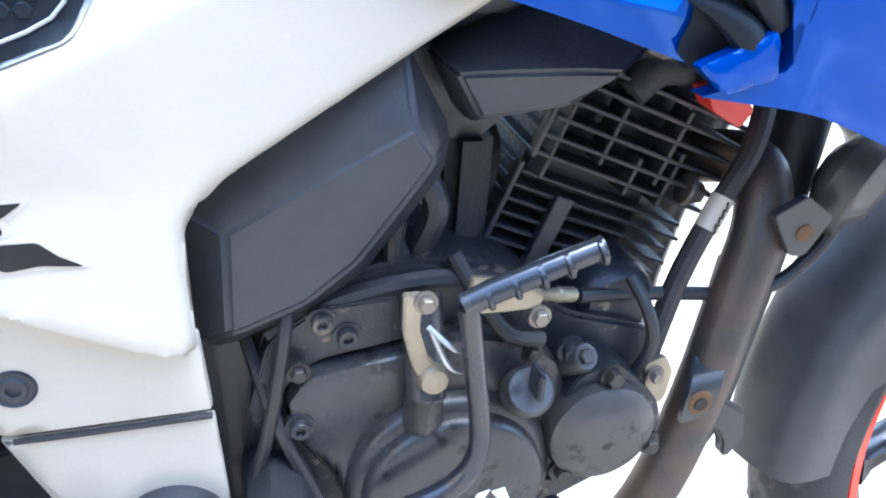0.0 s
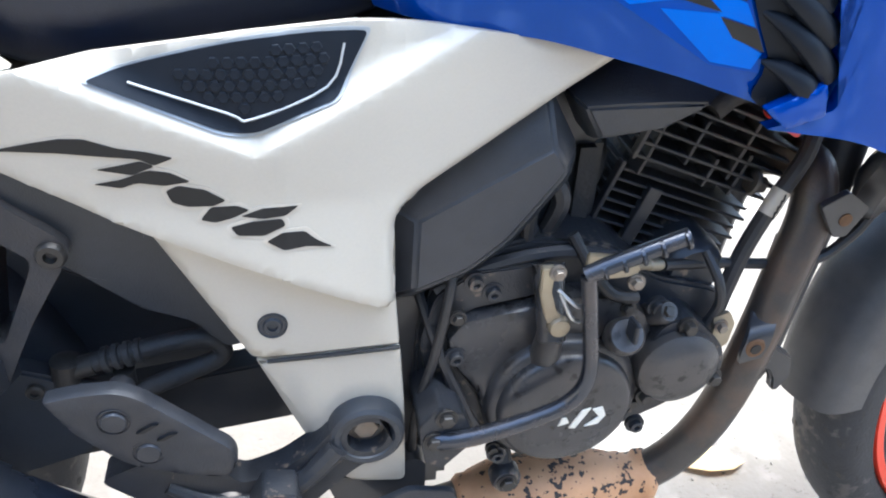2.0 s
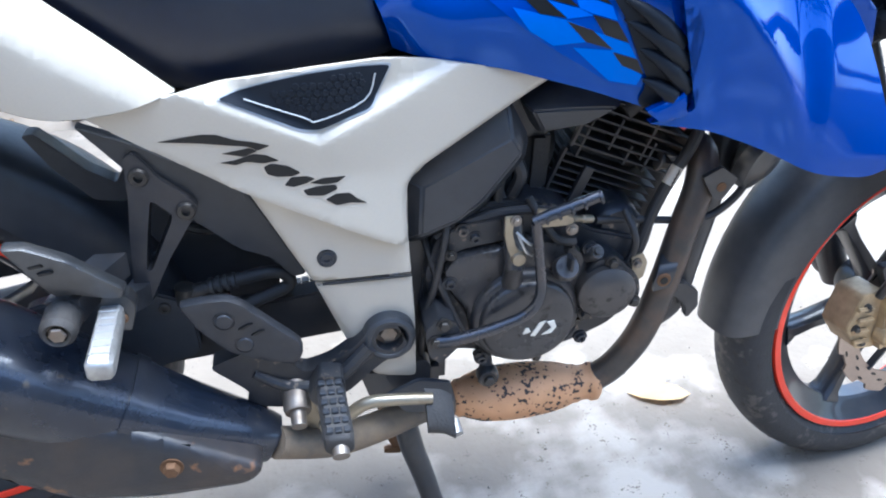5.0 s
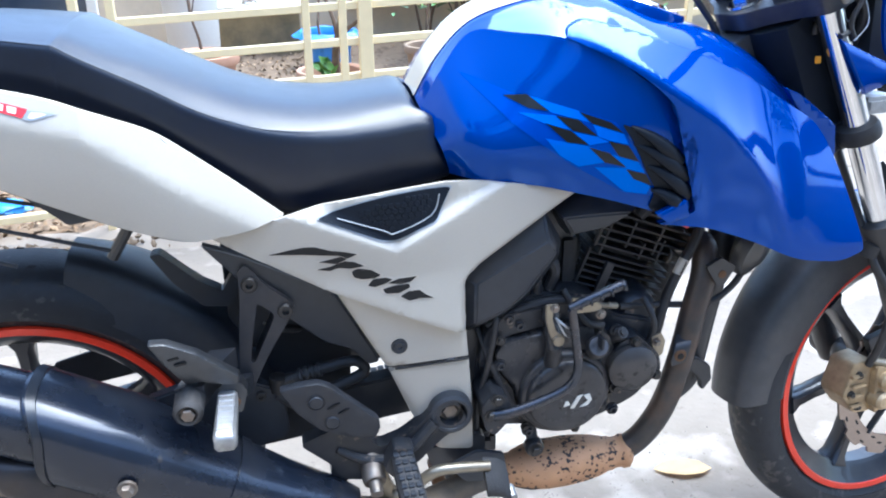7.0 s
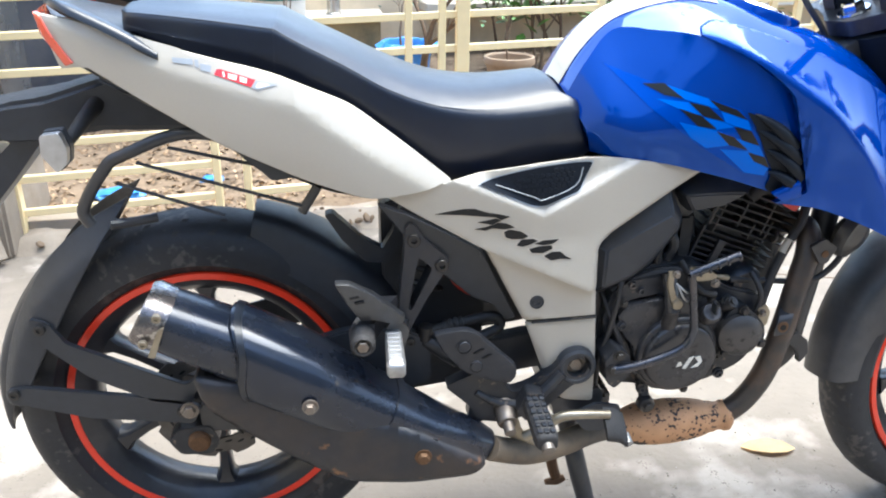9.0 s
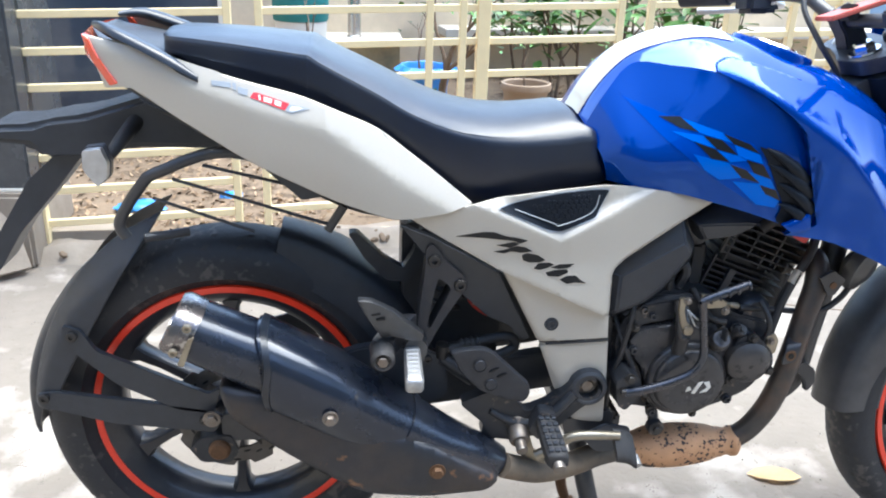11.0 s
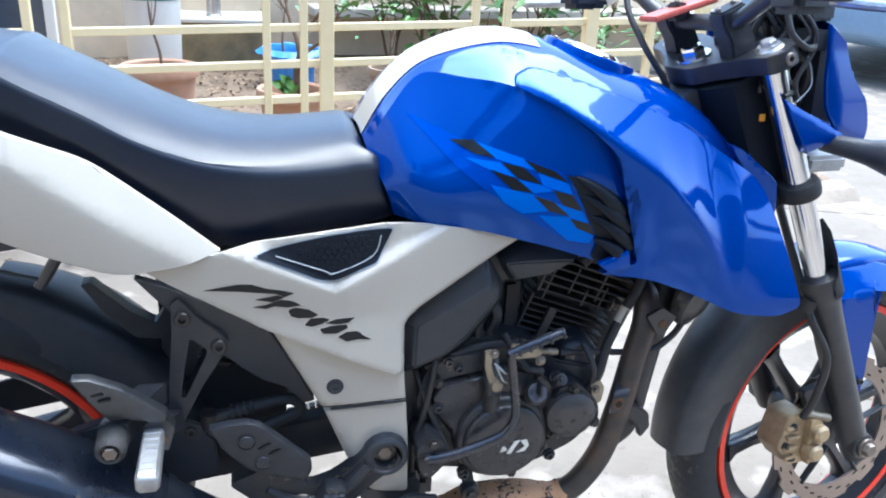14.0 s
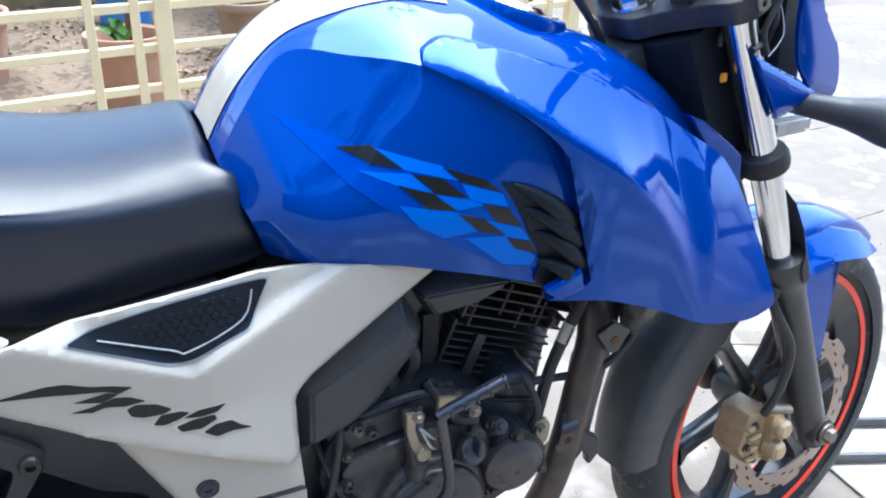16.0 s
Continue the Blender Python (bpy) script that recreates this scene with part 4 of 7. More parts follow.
for o, m in CHECKS:
    sticker("check", o, [tank_tree], m, tank, 0.0012)
DARKS = [[(.625, .838), (.652, .840), (.677, .821), (.652, .825)], [(.684, .816), (.711, .811), (.736, .790), (.704, .798)], [(.712, .820), (.752, .806), (.769, .792), (.729, .805)],
         [(.671, .808), (.702, .798), (.725, .780), (.698, .784)], [(.725, .777), (.752, .768), (.776, .748), (.747, .756)], [(.750, .783), (.776, .776), (.791, .755), (.765, .763)], [(.776, .745), (.803, .737), (.813, .721), (.788, .731)]]
for o in DARKS:
    sticker("check", o, [tank_tree], black_vinyl, tank, 0.0016)

vent_back = rounded([(.765, .804), (.820, .784), (.848, .755), (.864, .719), (.868, .694), (.833, .674), (.812, .690), (.819, .714), (.802, .742), (.788, .773)], .006)
vent = sticker("vent_recess", vent_back, [tank_tree], grille_black, bike, 0.003, "black slatted vent beside the tank")
for tip, root in (((.778, .800), (.846, .752)), ((.783, .778), (.857, .732)), ((.801, .750), (.863, .707)), ((.812, .716), (.858, .688))):
    a, b = Vector((tip[0], -.1765, tip[1])), Vector((root[0], -.176, root[1]))
    fin = tube([a, a.lerp(b, .3) + Vector((0, -.005, .004)), a.lerp(b, .65) + Vector((0, -.006, .004)), b], [.0015, .0065, .0100, .0105], 12, 5, True, 0.8)
    part("vent_slat", fin, grille_black, vent)
flap = part("shroud_lip", shell(rounded([(.817, .686), (.857, .704), (.862, .680), (.835, .672)], .003), lambda x, z: 0.190, 0.008, 0.004, 0.006, rim=False), blue_paint, bike, "blue lower lip of the shroud")

# side panel details ----------------------------------------------------------
part("panel_screw", lathe([(0.0004, 0.0002), (0.0034, 0.0002), (0.0038, 0.002), (0.0062, 0.002), (0.0074, 0.0004), (0.0096, 0.0004), (0.0104, 0.0016), (0.0112, -0.001), (0.0112, -0.006)], (.486, -.1625, .5175), (0, -1, 0), 32), black_plastic, bike, "sunk black panel screw")
part("panel_seam", tube([(.480, -.1600, .4822), (.530, -.1608, .4844), (.580, -.1608, .4866)], .0017, 8), rubber, bike, "thin dark seam between the white panels")
GRILLE = rounded([(.392, .7095), (.434, .7215), (.480, .7315), (.520, .7345), (.556, .733), (.536, .695), (.484, .6745), (.466, .678)], [.003, .02, .02, .02, .004, .006, .008, .006])
bezel = [(x + (x - .480) * .035, z + (z - .708) * .07) for x, z in GRILLE]
sticker("grille_bezel", bezel, [side_tree], grey_paint, bike, 0.0018, "pale grey bezel round the honeycomb inset")
grille = sticker("side_grille", GRILLE, [side_tree], grille_black, bike, 0.0032, "gloss black inset with honeycomb")
rim_line = [(.415, .7075), (.470, .6885), (.484, .6845), (.530, .7015), (.541, .7265)]
def on_panel(x, z, off):
    return Vector((x, -panel_out(x, z) - off, z))
part("grille_trim", tube([on_panel(x, z, 0.0042) for x, z in rim_line], 0.0009, 6, 4), grey_paint, grille, "thin grey trim line")
grille_tree = surface_of(grille)
hexm = None
hx, hz = 0.0080, 0.0104
inner = [(.425, .7085), (.470, .724), (.512, .7285), (.538, .726), (.527, .7035), (.484, .6880), (.470, .6915)]


def inside(x, z, poly):
    c = False
    for (ax, az), (bx, bz) in zip(poly, poly[1:] + poly[:1]):
        if (az > z) != (bz > z) and x < (bx - ax) * (z - az) / (bz - az) + ax:
            c = not c
    return c


for i in range(17):
    for j in range(9):
        x, z = .412 + hx * (i + 0.5 * (j % 2)), .684 + hz * 0.66 * j
        if inside(x, z, inner) and gap((x, z), inner) > 0.0018:
            hit = grille_tree.ray_cast(Vector((x, -.6, z)), Vector((0, 1, 0)))
            if hit[0] is None:
                continue
            c = hit[0]
            n = hit[1] if hit[1].y < 0 else -hit[1]
            if hexm is None:
                b = lathe([(0.0005, 0.0008), (0.0030, 0.0009), (0.0036, 0.0007), (0.0042, -0.0006)], (0, 0, 0), (0, 0, 1), 6)
                hexm = bpy.data.meshes.new("hexagon")
                b.to_mesh(hexm)
                b.free()
                hexm.materials.append(grille_black)
            h = new("hexagon", hexm)
            h.parent = grille
            h.matrix_basis = Matrix.Translation(c) @ n.to_track_quat("Z", "Y").to_matrix().to_4x4()

# script decal: plain slanted strokes with a pale edge
STROKES = [[(.330, .6655), (.356, .6715), (.372, .6745), (.386, .6745), (.404, .6685), (.420, .6665), (.436, .6625), (.424, .6570), (.415, .6615), (.398, .6625), (.369, .6648)],
           [(.389, .6535), (.402, .6565), (.416, .6600), (.424, .6565), (.410, .6500)], [(.386, .6430), (.402, .6465), (.420, .6535), (.432, .6520), (.444, .6455), (.428, .6425), (.412, .6445), (.402, .6405)],
           [(.428, .6385), (.436, .6425), (.452, .6395), (.464, .6315), (.456, .6275), (.440, .6270), (.431, .6300)], [(.447, .6175), (.454, .6265), (.470, .6275), (.478, .6240), (.468, .6190), (.456, .6155)],
           [(.472, .6195), (.486, .6245), (.509, .6250), (.500, .6185), (.486, .6170)], [(.465, .6120), (.479, .6155), (.498, .6165), (.500, .6115), (.486, .6050), (.469, .6060)],
           [(.487, .6005), (.498, .6065), (.512, .6060), (.520, .5985), (.530, .5925), (.512, .5950), (.498, .5935)]]
for o in STROKES:
    cx, cz = sum(p[0] for p in o) / len(o), sum(p[1] for p in o) / len(o)
    big = []
    for i, (x, z) in enumerate(o):
        d = Vector((x - cx, z - cz))
        d = d.normalized() * (d.length + 0.0032)
        big.append((cx + d.x, cz + d.y))
    sticker("decal_edge", rounded(big, .0022), [side_tree], edge_vinyl, panels[0], 0.0005, cell=0.02)
for o in STROKES:
    sticker("decal_stroke", rounded(o, .0020), [side_tree], black_vinyl, panels[0], 0.0010, cell=0.02)

# tail decal bars
for o, m, off in (([(-.001, .886), (.024, .884), (.025, .877), (.000, .880)], grey_paint, .0006), ([(.0265, .8835), (.031, .883), (.032, .874), (.0275, .875)], grey_paint, .0006), ([(.033, .879), (.047, .876), (.046, .868), (.034, .871)], grey_paint, .0006),
                  ([(.0535, .872), (.0580, .872), (.100, .858), (.094, .850), (.050, .866)], red_vinyl, .0006), ([(.060, .869), (.0625, .869), (.0635, .863), (.061, .863)], label_white, .0011),
                  ([(.067, .867), (.078, .864), (.077, .8585), (.067, .8615)], label_white, .0011), ([(.081, .863), (.090, .860), (.089, .8545), (.081, .857)], label_white, .0011), ([(.095, .849), (.100, .857), (.112, .855), (.128, .851), (.103, .8465)], grey_paint, .0008),
                  ([(.100, .850), (.103, .8545), (.112, .8535), (.118, .8515), (.104, .8485)], label_white, .0012)):
    sticker("decal_bar", o, [tail_tree], m, tails[0], off + 0.0006, cell=0.005)

# tail: grab handles, lamp, mud flap ---------------------------------------------
for s in (-1, 1):
    bm = rings(grid_surface([[(x, s * (y + w), z) , (x, s * (y + w * .6), z + h), (x, s * (y - w * .6), z + h), (x, s * (y - w), z), (x, s * y, z - h)] for x, y, z, w, h in
                             ((-.168, .070, .944, .012, .004), (-.140, .112, .941, .017, .008), (-.090, .136, .921, .018, .0095), (-.052, .149, .903, .015, .0095), (-.018, .158, .884, .006, .006))], 5, 3), False, False)
    bmesh.ops.holes_fill(bm, edges=[e for e in bm.edges if e.is_boundary], sides=0)
    part("grab_handle", bm, gloss_black, bike, "black moulded pillion grab handle", 60)
tail_rows = []
for x, w, zt, zb in ((-.172, .060, .938, .905), (-.16, .085, .930, .880), (-.10, .115, .915, .850), (0, .14, .885, .800), (.10, .15, .850, .745), (.22, .15, .800, .690)):
    tail_rows.append([(x, -w, zb), (x, -w, zt), (x, w, zt), (x, w, zb)])
part("tail_core", rings(tail_rows), black_plastic, bike, "black under-seat tray")
LAMP = rounded([(-.170, .938), (-.161, .934), (-.147, .905), (-.126, .876), (-.138, .872), (-.159, .905)], .002)
for s in (-1, 1):
    part("tail_lamp", shell(LAMP, lambda x, z: tail_out(x, z) + .003, 0.012, 0.003, 0.008, s), tail_red, bike, "red tail lamp lens", 40)
part("tail_lamp_middle", rings(grid_surface([[(-.176, -.085, .936), (-.184, 0, .938), (-.176, .085, .936)], [(-.178, -.085, .905), (-.190, 0, .905), (-.178, .085, .905)], [(-.150, -.085, .872), (-.160, 0, .870), (-.150, .085, .872)]], 4, 4), False, False), tail_red, bike, "", 60)
MUD = [(.03, .850), (-.114, .842), (-.204, .814), (-.255, .808), (-.277, .800), (-.345, .797), (-.345, .774), (-.284, .768), (-.264, .747), (-.211, .747), (-.137, .766), (.000, .764), (.10, .715), (.155, .700), (.16, .72)]
part("rear_mudguard", prism(MUD, -.055, .055, .009, 3), black_plastic, bike, "black plastic tail mudguard")
part("mudguard_skirt", shell(rounded([(.03, .795), (-.10, .858), (.042, .780), (.155, .722), (.110, .716), (.09, .735)], .004), lambda x, z: 0.150, 0.006, 0.003, 0.02), black_plastic, bike)
part("plate_holder", prism(rounded([(-.255, .752), (-.215, .752), (-.262, .695), (-.322, .628), (-.362, .565), (-.378, .560), (-.372, .600), (-.300, .711)], .006), -.035, .035, .004), black_plastic, bike, "black number plate hanger")
for sgn in (-1, 1):
    o = [(-.184, .786), (-.158, .789), (-.150, .765), (-.153, .744), (-.168, .731), (-.186, .757)]
    ind = part("rear_indicator", prism(rounded(o, .004), sgn * .112, sgn * .128, .003), black_plastic, bike, "black rear indicator body")
    part("lens", prism(rounded([(x * .94 - .0101, z * .94 + .0457) for x, z in o], .004), sgn * .127, sgn * .142, .005, 3), alloy, ind, "clear faceted indicator lens")
    part("stalk", tube([(-.160, sgn * .112, .765), (-.145, sgn * .090, .785), (-.130, sgn * .05, .806)], [.007, .010, .012], 12), rubber, ind)

# rear wheel arch: fender, hugger, stays ------------------------------------------
def arc_guard(at, r, a0, a1, half, depth, n=24, thick=0.003, taper=None, lift=0.0, edge=None):
    """Curved guard over a wheel: a shallow channel along an arc, angles in degrees."""
    rows = []
    for i in range(n + 1):
        u = i / n
        a = radians(a0 + (a1 - a0) * u)
        h = half * (taper(u) if taper else 1)
        d = Vector((math.cos(a), 0, math.sin(a)))
        c = Vector(at)
        dp = depth * (edge(u) if edge else 1)
        prof = [(-h * (0.9 if depth > 0.08 else 1), -dp), (-h * 0.97, -dp * 0.35), (-h * 0.75, -0.003), (0, 0.004 + lift * u), (h * 0.75, -0.003), (h * 0.97, -dp * 0.35), (h * (0.9 if depth > 0.08 else 1), -dp)]
        rows.append([c + d * (r + dr) + Vector((0, y, 0)) for y, dr in prof])
    bm = rings(grid_surface(rows, 1, 3), False, False)
    bmesh.ops.recalc_face_normals(bm, faces=bm.faces)
    bmesh.ops.solidify(bm, geom=bm.faces[:], thickness=thick)
    return bm


part("rear_fender", arc_guard(ARCH, .352, 116, 186, .070, .060, taper=lambda u: 0.30 + 0.70 * min(1, u * 2.2) - 0.5 * max(0, u - 0.7) / 0.3, edge=lambda u: 0.15 + 0.85 * math.sin(math.pi * min(1, 0.08 + u * 0.95))), black_plastic, bike, "black tyre-hugging rear fender")
HUG = rounded([(-.109, .665), (-.174, .632), (-.232, .580), (-.283, .501), (-.312, .420), (-.322, .355), (-.292, .345), (-.276, .389), (-.216, .495), (-.181, .554), (-.146, .609)], [.002, .06, .06, .06, .06, .01, .01, .04, .06, .06, .05])


def hug_out(x, z):
    r = math.hypot(x, z - .305)
    return softmin(.095, .095 - 1.1 * (r - .318 - .06 * max(0, z - .42)), k=.004)


for s in (-1, 1):
    part("fender_cheek", shell(HUG, hug_out, .004, .002, .010, s), black_plastic, bike, "black cheek of the rear fender", 50)
part("tyre_hugger", arc_guard(ARCH, .332, 78, 8, .070, .075, taper=lambda u: 0.75 + 0.25 * min(1, u * 3)), black_plastic, bike, "black inner wheel hugger")
stay_a = prism(rounded([(-.262, .500), (-.235, .492), (-.215, .455), (-.05, .372), (-.03, .385), (-.045, .335), (-.10, .345), (-.19, .395), (-.245, .450)], .008), -.100, -.090, .003)
part("fender_stay", stay_a, black_plastic, bike)
part("fender_stay", prism(rounded([(-.315, .380), (-.290, .385), (-.06, .345), (-.03, .330), (-.045, .300), (-.20, .322), (-.305, .356)], .008), -.100, -.090, .003), black_plastic, bike)
for x, z in ((-.247, .482), (-.302, .374), (-.060, .325)):
    part("stay_bolt", socket_bolt((x, -.102, z), .008, .004), black_bolt, bike)

# passenger clothing guard
guard = part("guard_rail", tube([(.15, -.125, .740), (.012, -.132, .781), (-.085, -.134, .753), (-.112, -.134, .733), (-.146, -.132, .680), (-.140, -.130, .655)], .0085, 12), frame_black, bike, "black tubular clothing guard")
for a, b in (((-.026, .762), (.107, .729)), ((-.069, .742), (.148, .672)), ((-.098, .714), (.040, .662))):
    part("guard_wire", tube([(a[0], -.132, a[1]), (b[0], -.130, b[1])], .0026, 8), frame_black, guard)
part("guard_stay", tube([(.170, -.128, .700), (.146, -.128, .662)], .007, 10), frame_black, guard)
part("guard_foot", tube([(-.118, -.120, .650), (-.09, -.110, .650), (-.06, -.095, .650)], .007, 10), frame_black, guard)

# swing arm, shock, inner frame ------------------------------------------------------
for s in (-1, 1):
    part("swing_arm", prism(rounded([(-.035, .332), (.03, .336), (.30, .400), (.52, .432), (.575, .425), (.585, .385), (.52, .365), (.25, .330), (.03, .278), (-.035, .280)], .012), s * .095, s * .066, .008), frame_black, bike, "black box-section swing arm")
part("swing_arm_cover", prism(rounded([(.145, .445), (.20, .462), (.285, .460), (.33, .440), (.335, .365), (.26, .342), (.16, .385)], .015), -.118, -.098, .006), black_plastic, bike, "black plastic arm cover")
part("arm_cover_bolt", socket_bolt((.300, -.119, .437), .007, .004), black_bolt, bike)
INNER = rounded([(.250, .676), (.300, .655), (.405, .594), (.464, .474), (.448, .470), (.432, .497), (.392, .515), (.345, .560), (.300, .610), (.262, .660)], .006)
part("frame_cover", shell(INNER, lambda x, z: 0.132 + 0.1 * (z - .55), 0.012, 0.006, 0.016), black_plastic, bike, "black plastic frame cover")
part("shock_body", tube([(.400, 0, .640), (.330, 0, .480)], .028, 20), frame_black, bike, "black rear shock absorber")
spring = []
for i in range(160):
    a = i / 160
    t = a * 2 * math.pi * 7
    c = Vector((.400, 0, .640)).lerp(Vector((.330, 0, .480)), a)
    spring.append(c + 0.036 * (Vector((0, 1, 0)) * math.cos(t) + Vector((.916, 0, -.40)) * math.sin(t)))
part("shock_spring", tube(spring, .006, 8, smooth=False), frame_black, bike, "black shock spring")
part("brake_reservoir", lathe([(.004, .028), (.017, .028), (.019, .022), (.018, -.02), (.012, -.028), (.003, -.028)], (.392, -.075, .540), (0.3, 0, 1), 24), label_white, bike, "translucent brake fluid bottle")
part("brake_hose", tube([(.335, -.112, .452), (.352, -.112, .4575), (.384, -.112, .465), (.424, -.110, .471), (.441, -.108, .463), (.441, -.108, .449), (.414, -.110, .437), (.380, -.112, .424), (.350, -.112, .410)], .0080, 12), rubber, bike, "black rubber brake hose")
part("hose_sleeve", join(*[lathe([(.0085, 0), (.0105, .001), (.0105, .005), (.0085, .006)], (.352 + .0085 * i, -.112, .4575 + .0018 * i), (1, 0, .2), 16) for i in range(4)]), rubber, bike)
part("hose_joint", join(lathe([(.006, -.014), (.011, -.013), (.012, .010), (.006, .012)], (.324, -.112, .450), (.1, 0, 1), 14), lathe([(.005, -.010), (.009, -.010), (.009, .012), (.005, .012)], (.334, -.112, .452), (1, 0, .25), 12), tube([(.366, -.112, .446), (.366, -.112, .430)], .0085, 12)), black_bolt, bike, "dark brake switch and hose joint")
part("brake_master", tube([(.322, -.112, .436), (.352, -.113, .414), (.376, -.114, .398)], [.010, .013, .014], 14), engine_black, bike, "black rear brake cylinder")
part("frame_side_rail", tube([(.30, -.085, .700), (.42, -.100, .600), (.50, -.110, .520), (.555, -.115, .420), (.560, -.110, .330)], .020, 14), frame_black, bike, "black frame rail")
part("frame_side_rail", tube([(.30, .085, .700), (.42, .100, .600), (.50, .110, .520), (.555, .115, .420), (.560, .110, .330)], .020, 14), frame_black, bike, "black frame rail")
part("seat_rail", tube([(.52, -.10, .700), (.36, -.10, .690), (.20, -.095, .690), (.05, -.085, .765), (-.10, -.07, .845)], .013, 12), frame_black, bike)
part("seat_rail", tube([(.52, .10, .700), (.36, .10, .690), (.20, .095, .690), (.05, .085, .765), (-.10, .07, .845)], .013, 12), frame_black, bike)
part("battery_box", box(.47, 0, .60, .17, .20, .20, .012), black_plastic, bike)
part("tool_leaf", prism(rounded([(.175, .632), (.188, .634), (.232, .590), (.262, .572), (.278, .600), (.290, .640), (.300, .640), (.296, .585), (.268, .548), (.235, .552), (.200, .590)], .004), -.062, -.040, .003), black_plastic, bike, "black plastic guard leaf")
chain_bm = bmesh.new()
for i in range(44):
    u = i / 43
    for zz in (0,):
        c = Vector((.02 + .50 * u, .075, .385 + .06 * u if zz else .240 + .10 * u))
        bmesh.ops.create_cube(chain_bm, size=1, matrix=Matrix.Translation(c) @ Matrix.Rotation(-.12, 4, "Y") @ Matrix.Diagonal((.0105, .014, .009, 1)))
tagged(part("chain", chain_bm, chain_dark, bike, "dirty steel drive chain"), kind="stuff")

# pillion footrest hanger ------------------------------------------------------------
def flat_bar(pts, w, y0, y1, bevel=.003):
    """Cast bar with an outline grown to both sides of a line in x and z; w: half widths."""
    left, right = [], []
    for i, (x, z) in enumerate(pts):
        a, b = Vector(pts[max(i - 1, 0)]), Vector(pts[min(i + 1, len(pts) - 1)])
        d = (b - a).normalized()
        n = Vector((-d.y, d.x)) * w[i]
        left.append((x + n.x, z + n.y))
        right.append((x - n.x, z - n.y))
    return prism(left + right[::-1], y0, y1, bevel)


def casting(outline, holes, y0, y1, bevel=.002):
    """A flat cast plate with holes through it, all edges rounded."""
    bm = bmesh.new()
    for loop in [outline] + holes:
        vs = [bm.verts.new((x, y0, z)) for x, z in loop]
        for a, b in zip(vs, vs[1:] + vs[:1]):
            bm.edges.new((a, b))
    bmesh.ops.triangle_fill(bm, use_beauty=True, edges=bm.edges[:], normal=(0, -1, 0))
    ext = bmesh.ops.extrude_face_region(bm, geom=bm.faces[:])
    for v in ext["geom"]:
        if isinstance(v, bmesh.types.BMVert):
            v.co.y = y1
    bmesh.ops.recalc_face_normals(bm, faces=bm.faces)
    bmesh.ops.bevel(bm, geom=[e for e in bm.edges if len(e.link_faces) == 2 and e.calc_face_angle(0) > 1.2], offset=bevel, segments=2, affect="EDGES", clamp_overlap=True)
    return bm


HANGER = rounded([(.291, .640), (.289, .597), (.284, .555), (.280, .510), (.276, .468), (.290, .460), (.320, .520), (.348, .565), (.357, .581), (.347, .594), (.321, .617), (.309, .636), (.300, .646)], .007)
HOLLOW = rounded([(.310, .592), (.330, .574), (.327, .564), (.300, .507), (.294, .507), (.302, .554)], .006)
hanger = part("pillion_hanger", casting(HANGER, [HOLLOW], -.146, -.126, .003), bracket_grey, bike, "grey cast pillion footrest hanger", 40)
part("hanger_back", casting([(x * .96 + .0125, z * .96 + .0215) for x, z in HANGER], [[(x * 1.03 - .0095, z * 1.03 - .0165) for x, z in HOLLOW]], -.128, -.106, .002), bracket_grey, hanger)
for x, z, m in ((.303, .619, black_bolt), (.344, .578, black_bolt)):
    part("hanger_bolt", lathe([(.0035, -.002), (.0045, .003), (.0085, .003), (.010, .001), (.0105, -.004)], (x, -.1475, z), (0, -1, 0), 24), m, hanger)
heel = part("pillion_heel_guard", shell(rounded([(.187, .595), (.207, .593), (.240, .573), (.285, .530), (.281, .519), (.262, .522), (.237, .531), (.222, .530), (.203, .560)], .004), lambda x, z: 0.226 - 0.10 * (x - .2) + 0.12 * (z - .55), 0.010, 0.006, 0.008, roll=.004), heel_alloy, bike, "worn bright-edged cast heel guard")
for o in ([(.206, .572), (.219, .574), (.221, .571), (.208, .569)], [(.213, .564), (.226, .566), (.228, .563), (.215, .561)]):
    part("heel_slot", prism(o, -.2285, -.220, .0005), black_vinyl, heel)
part("hanger_foot", rings(grid_surface([[(x + dx, y + dy, z + dz) for dx, dy, dz in ((-.010, 0, -.012), (-.010, 0, .012), (.012, 0, .012), (.012, 0, -.012))] for x, y, z in ((.285, -.126, .474), (.281, -.160, .484), (.274, -.190, .497))], 4, 1)), bracket_grey, hanger)
part("muffler_stay", rings(grid_surface([[(x + dx, y, z + dz) for dx, dz in ((-.016, -.014), (-.016, .014), (.016, .014), (.016, -.014))] for x, y, z in ((.262, -.150, .520), (.238, -.190, .516), (.224, -.214, .508))], 4, 1)), bracket_grey, hanger)
part("stay_bush", lathe([(.004, .004), (.010, .004), (.010, .014), (.013, .016), (.0175, .010), (.0185, -.03), (.010, -.032)], (.223, -.232, .505), (0, -1, 0), 28), rubber, hanger)
part("stay_bush_bolt", hexbolt((.223, -.240, .504), .009, .008), bolt_steel, hanger)
PEG_A, PEG_B = Vector((.2670, -.206, .4985)), Vector((.2655, -.290, .4885))
peg_rows = []
for u, w, h in ((0, .0105, .0085), (.04, .0118, .0105), (.5, .0125, .0115), (.86, .0130, .0115), (.96, .0125, .0105), (1, .0095, .0075)):
    c = PEG_A.lerp(PEG_B, u)
    peg_rows.append([c + Vector((w * a, 0, h * b)) for a, b in ((-1, -.6), (-1, .6), (-.7, 1), (.7, 1), (1, .6), (1, -.6), (.7, -1), (-.7, -1))])
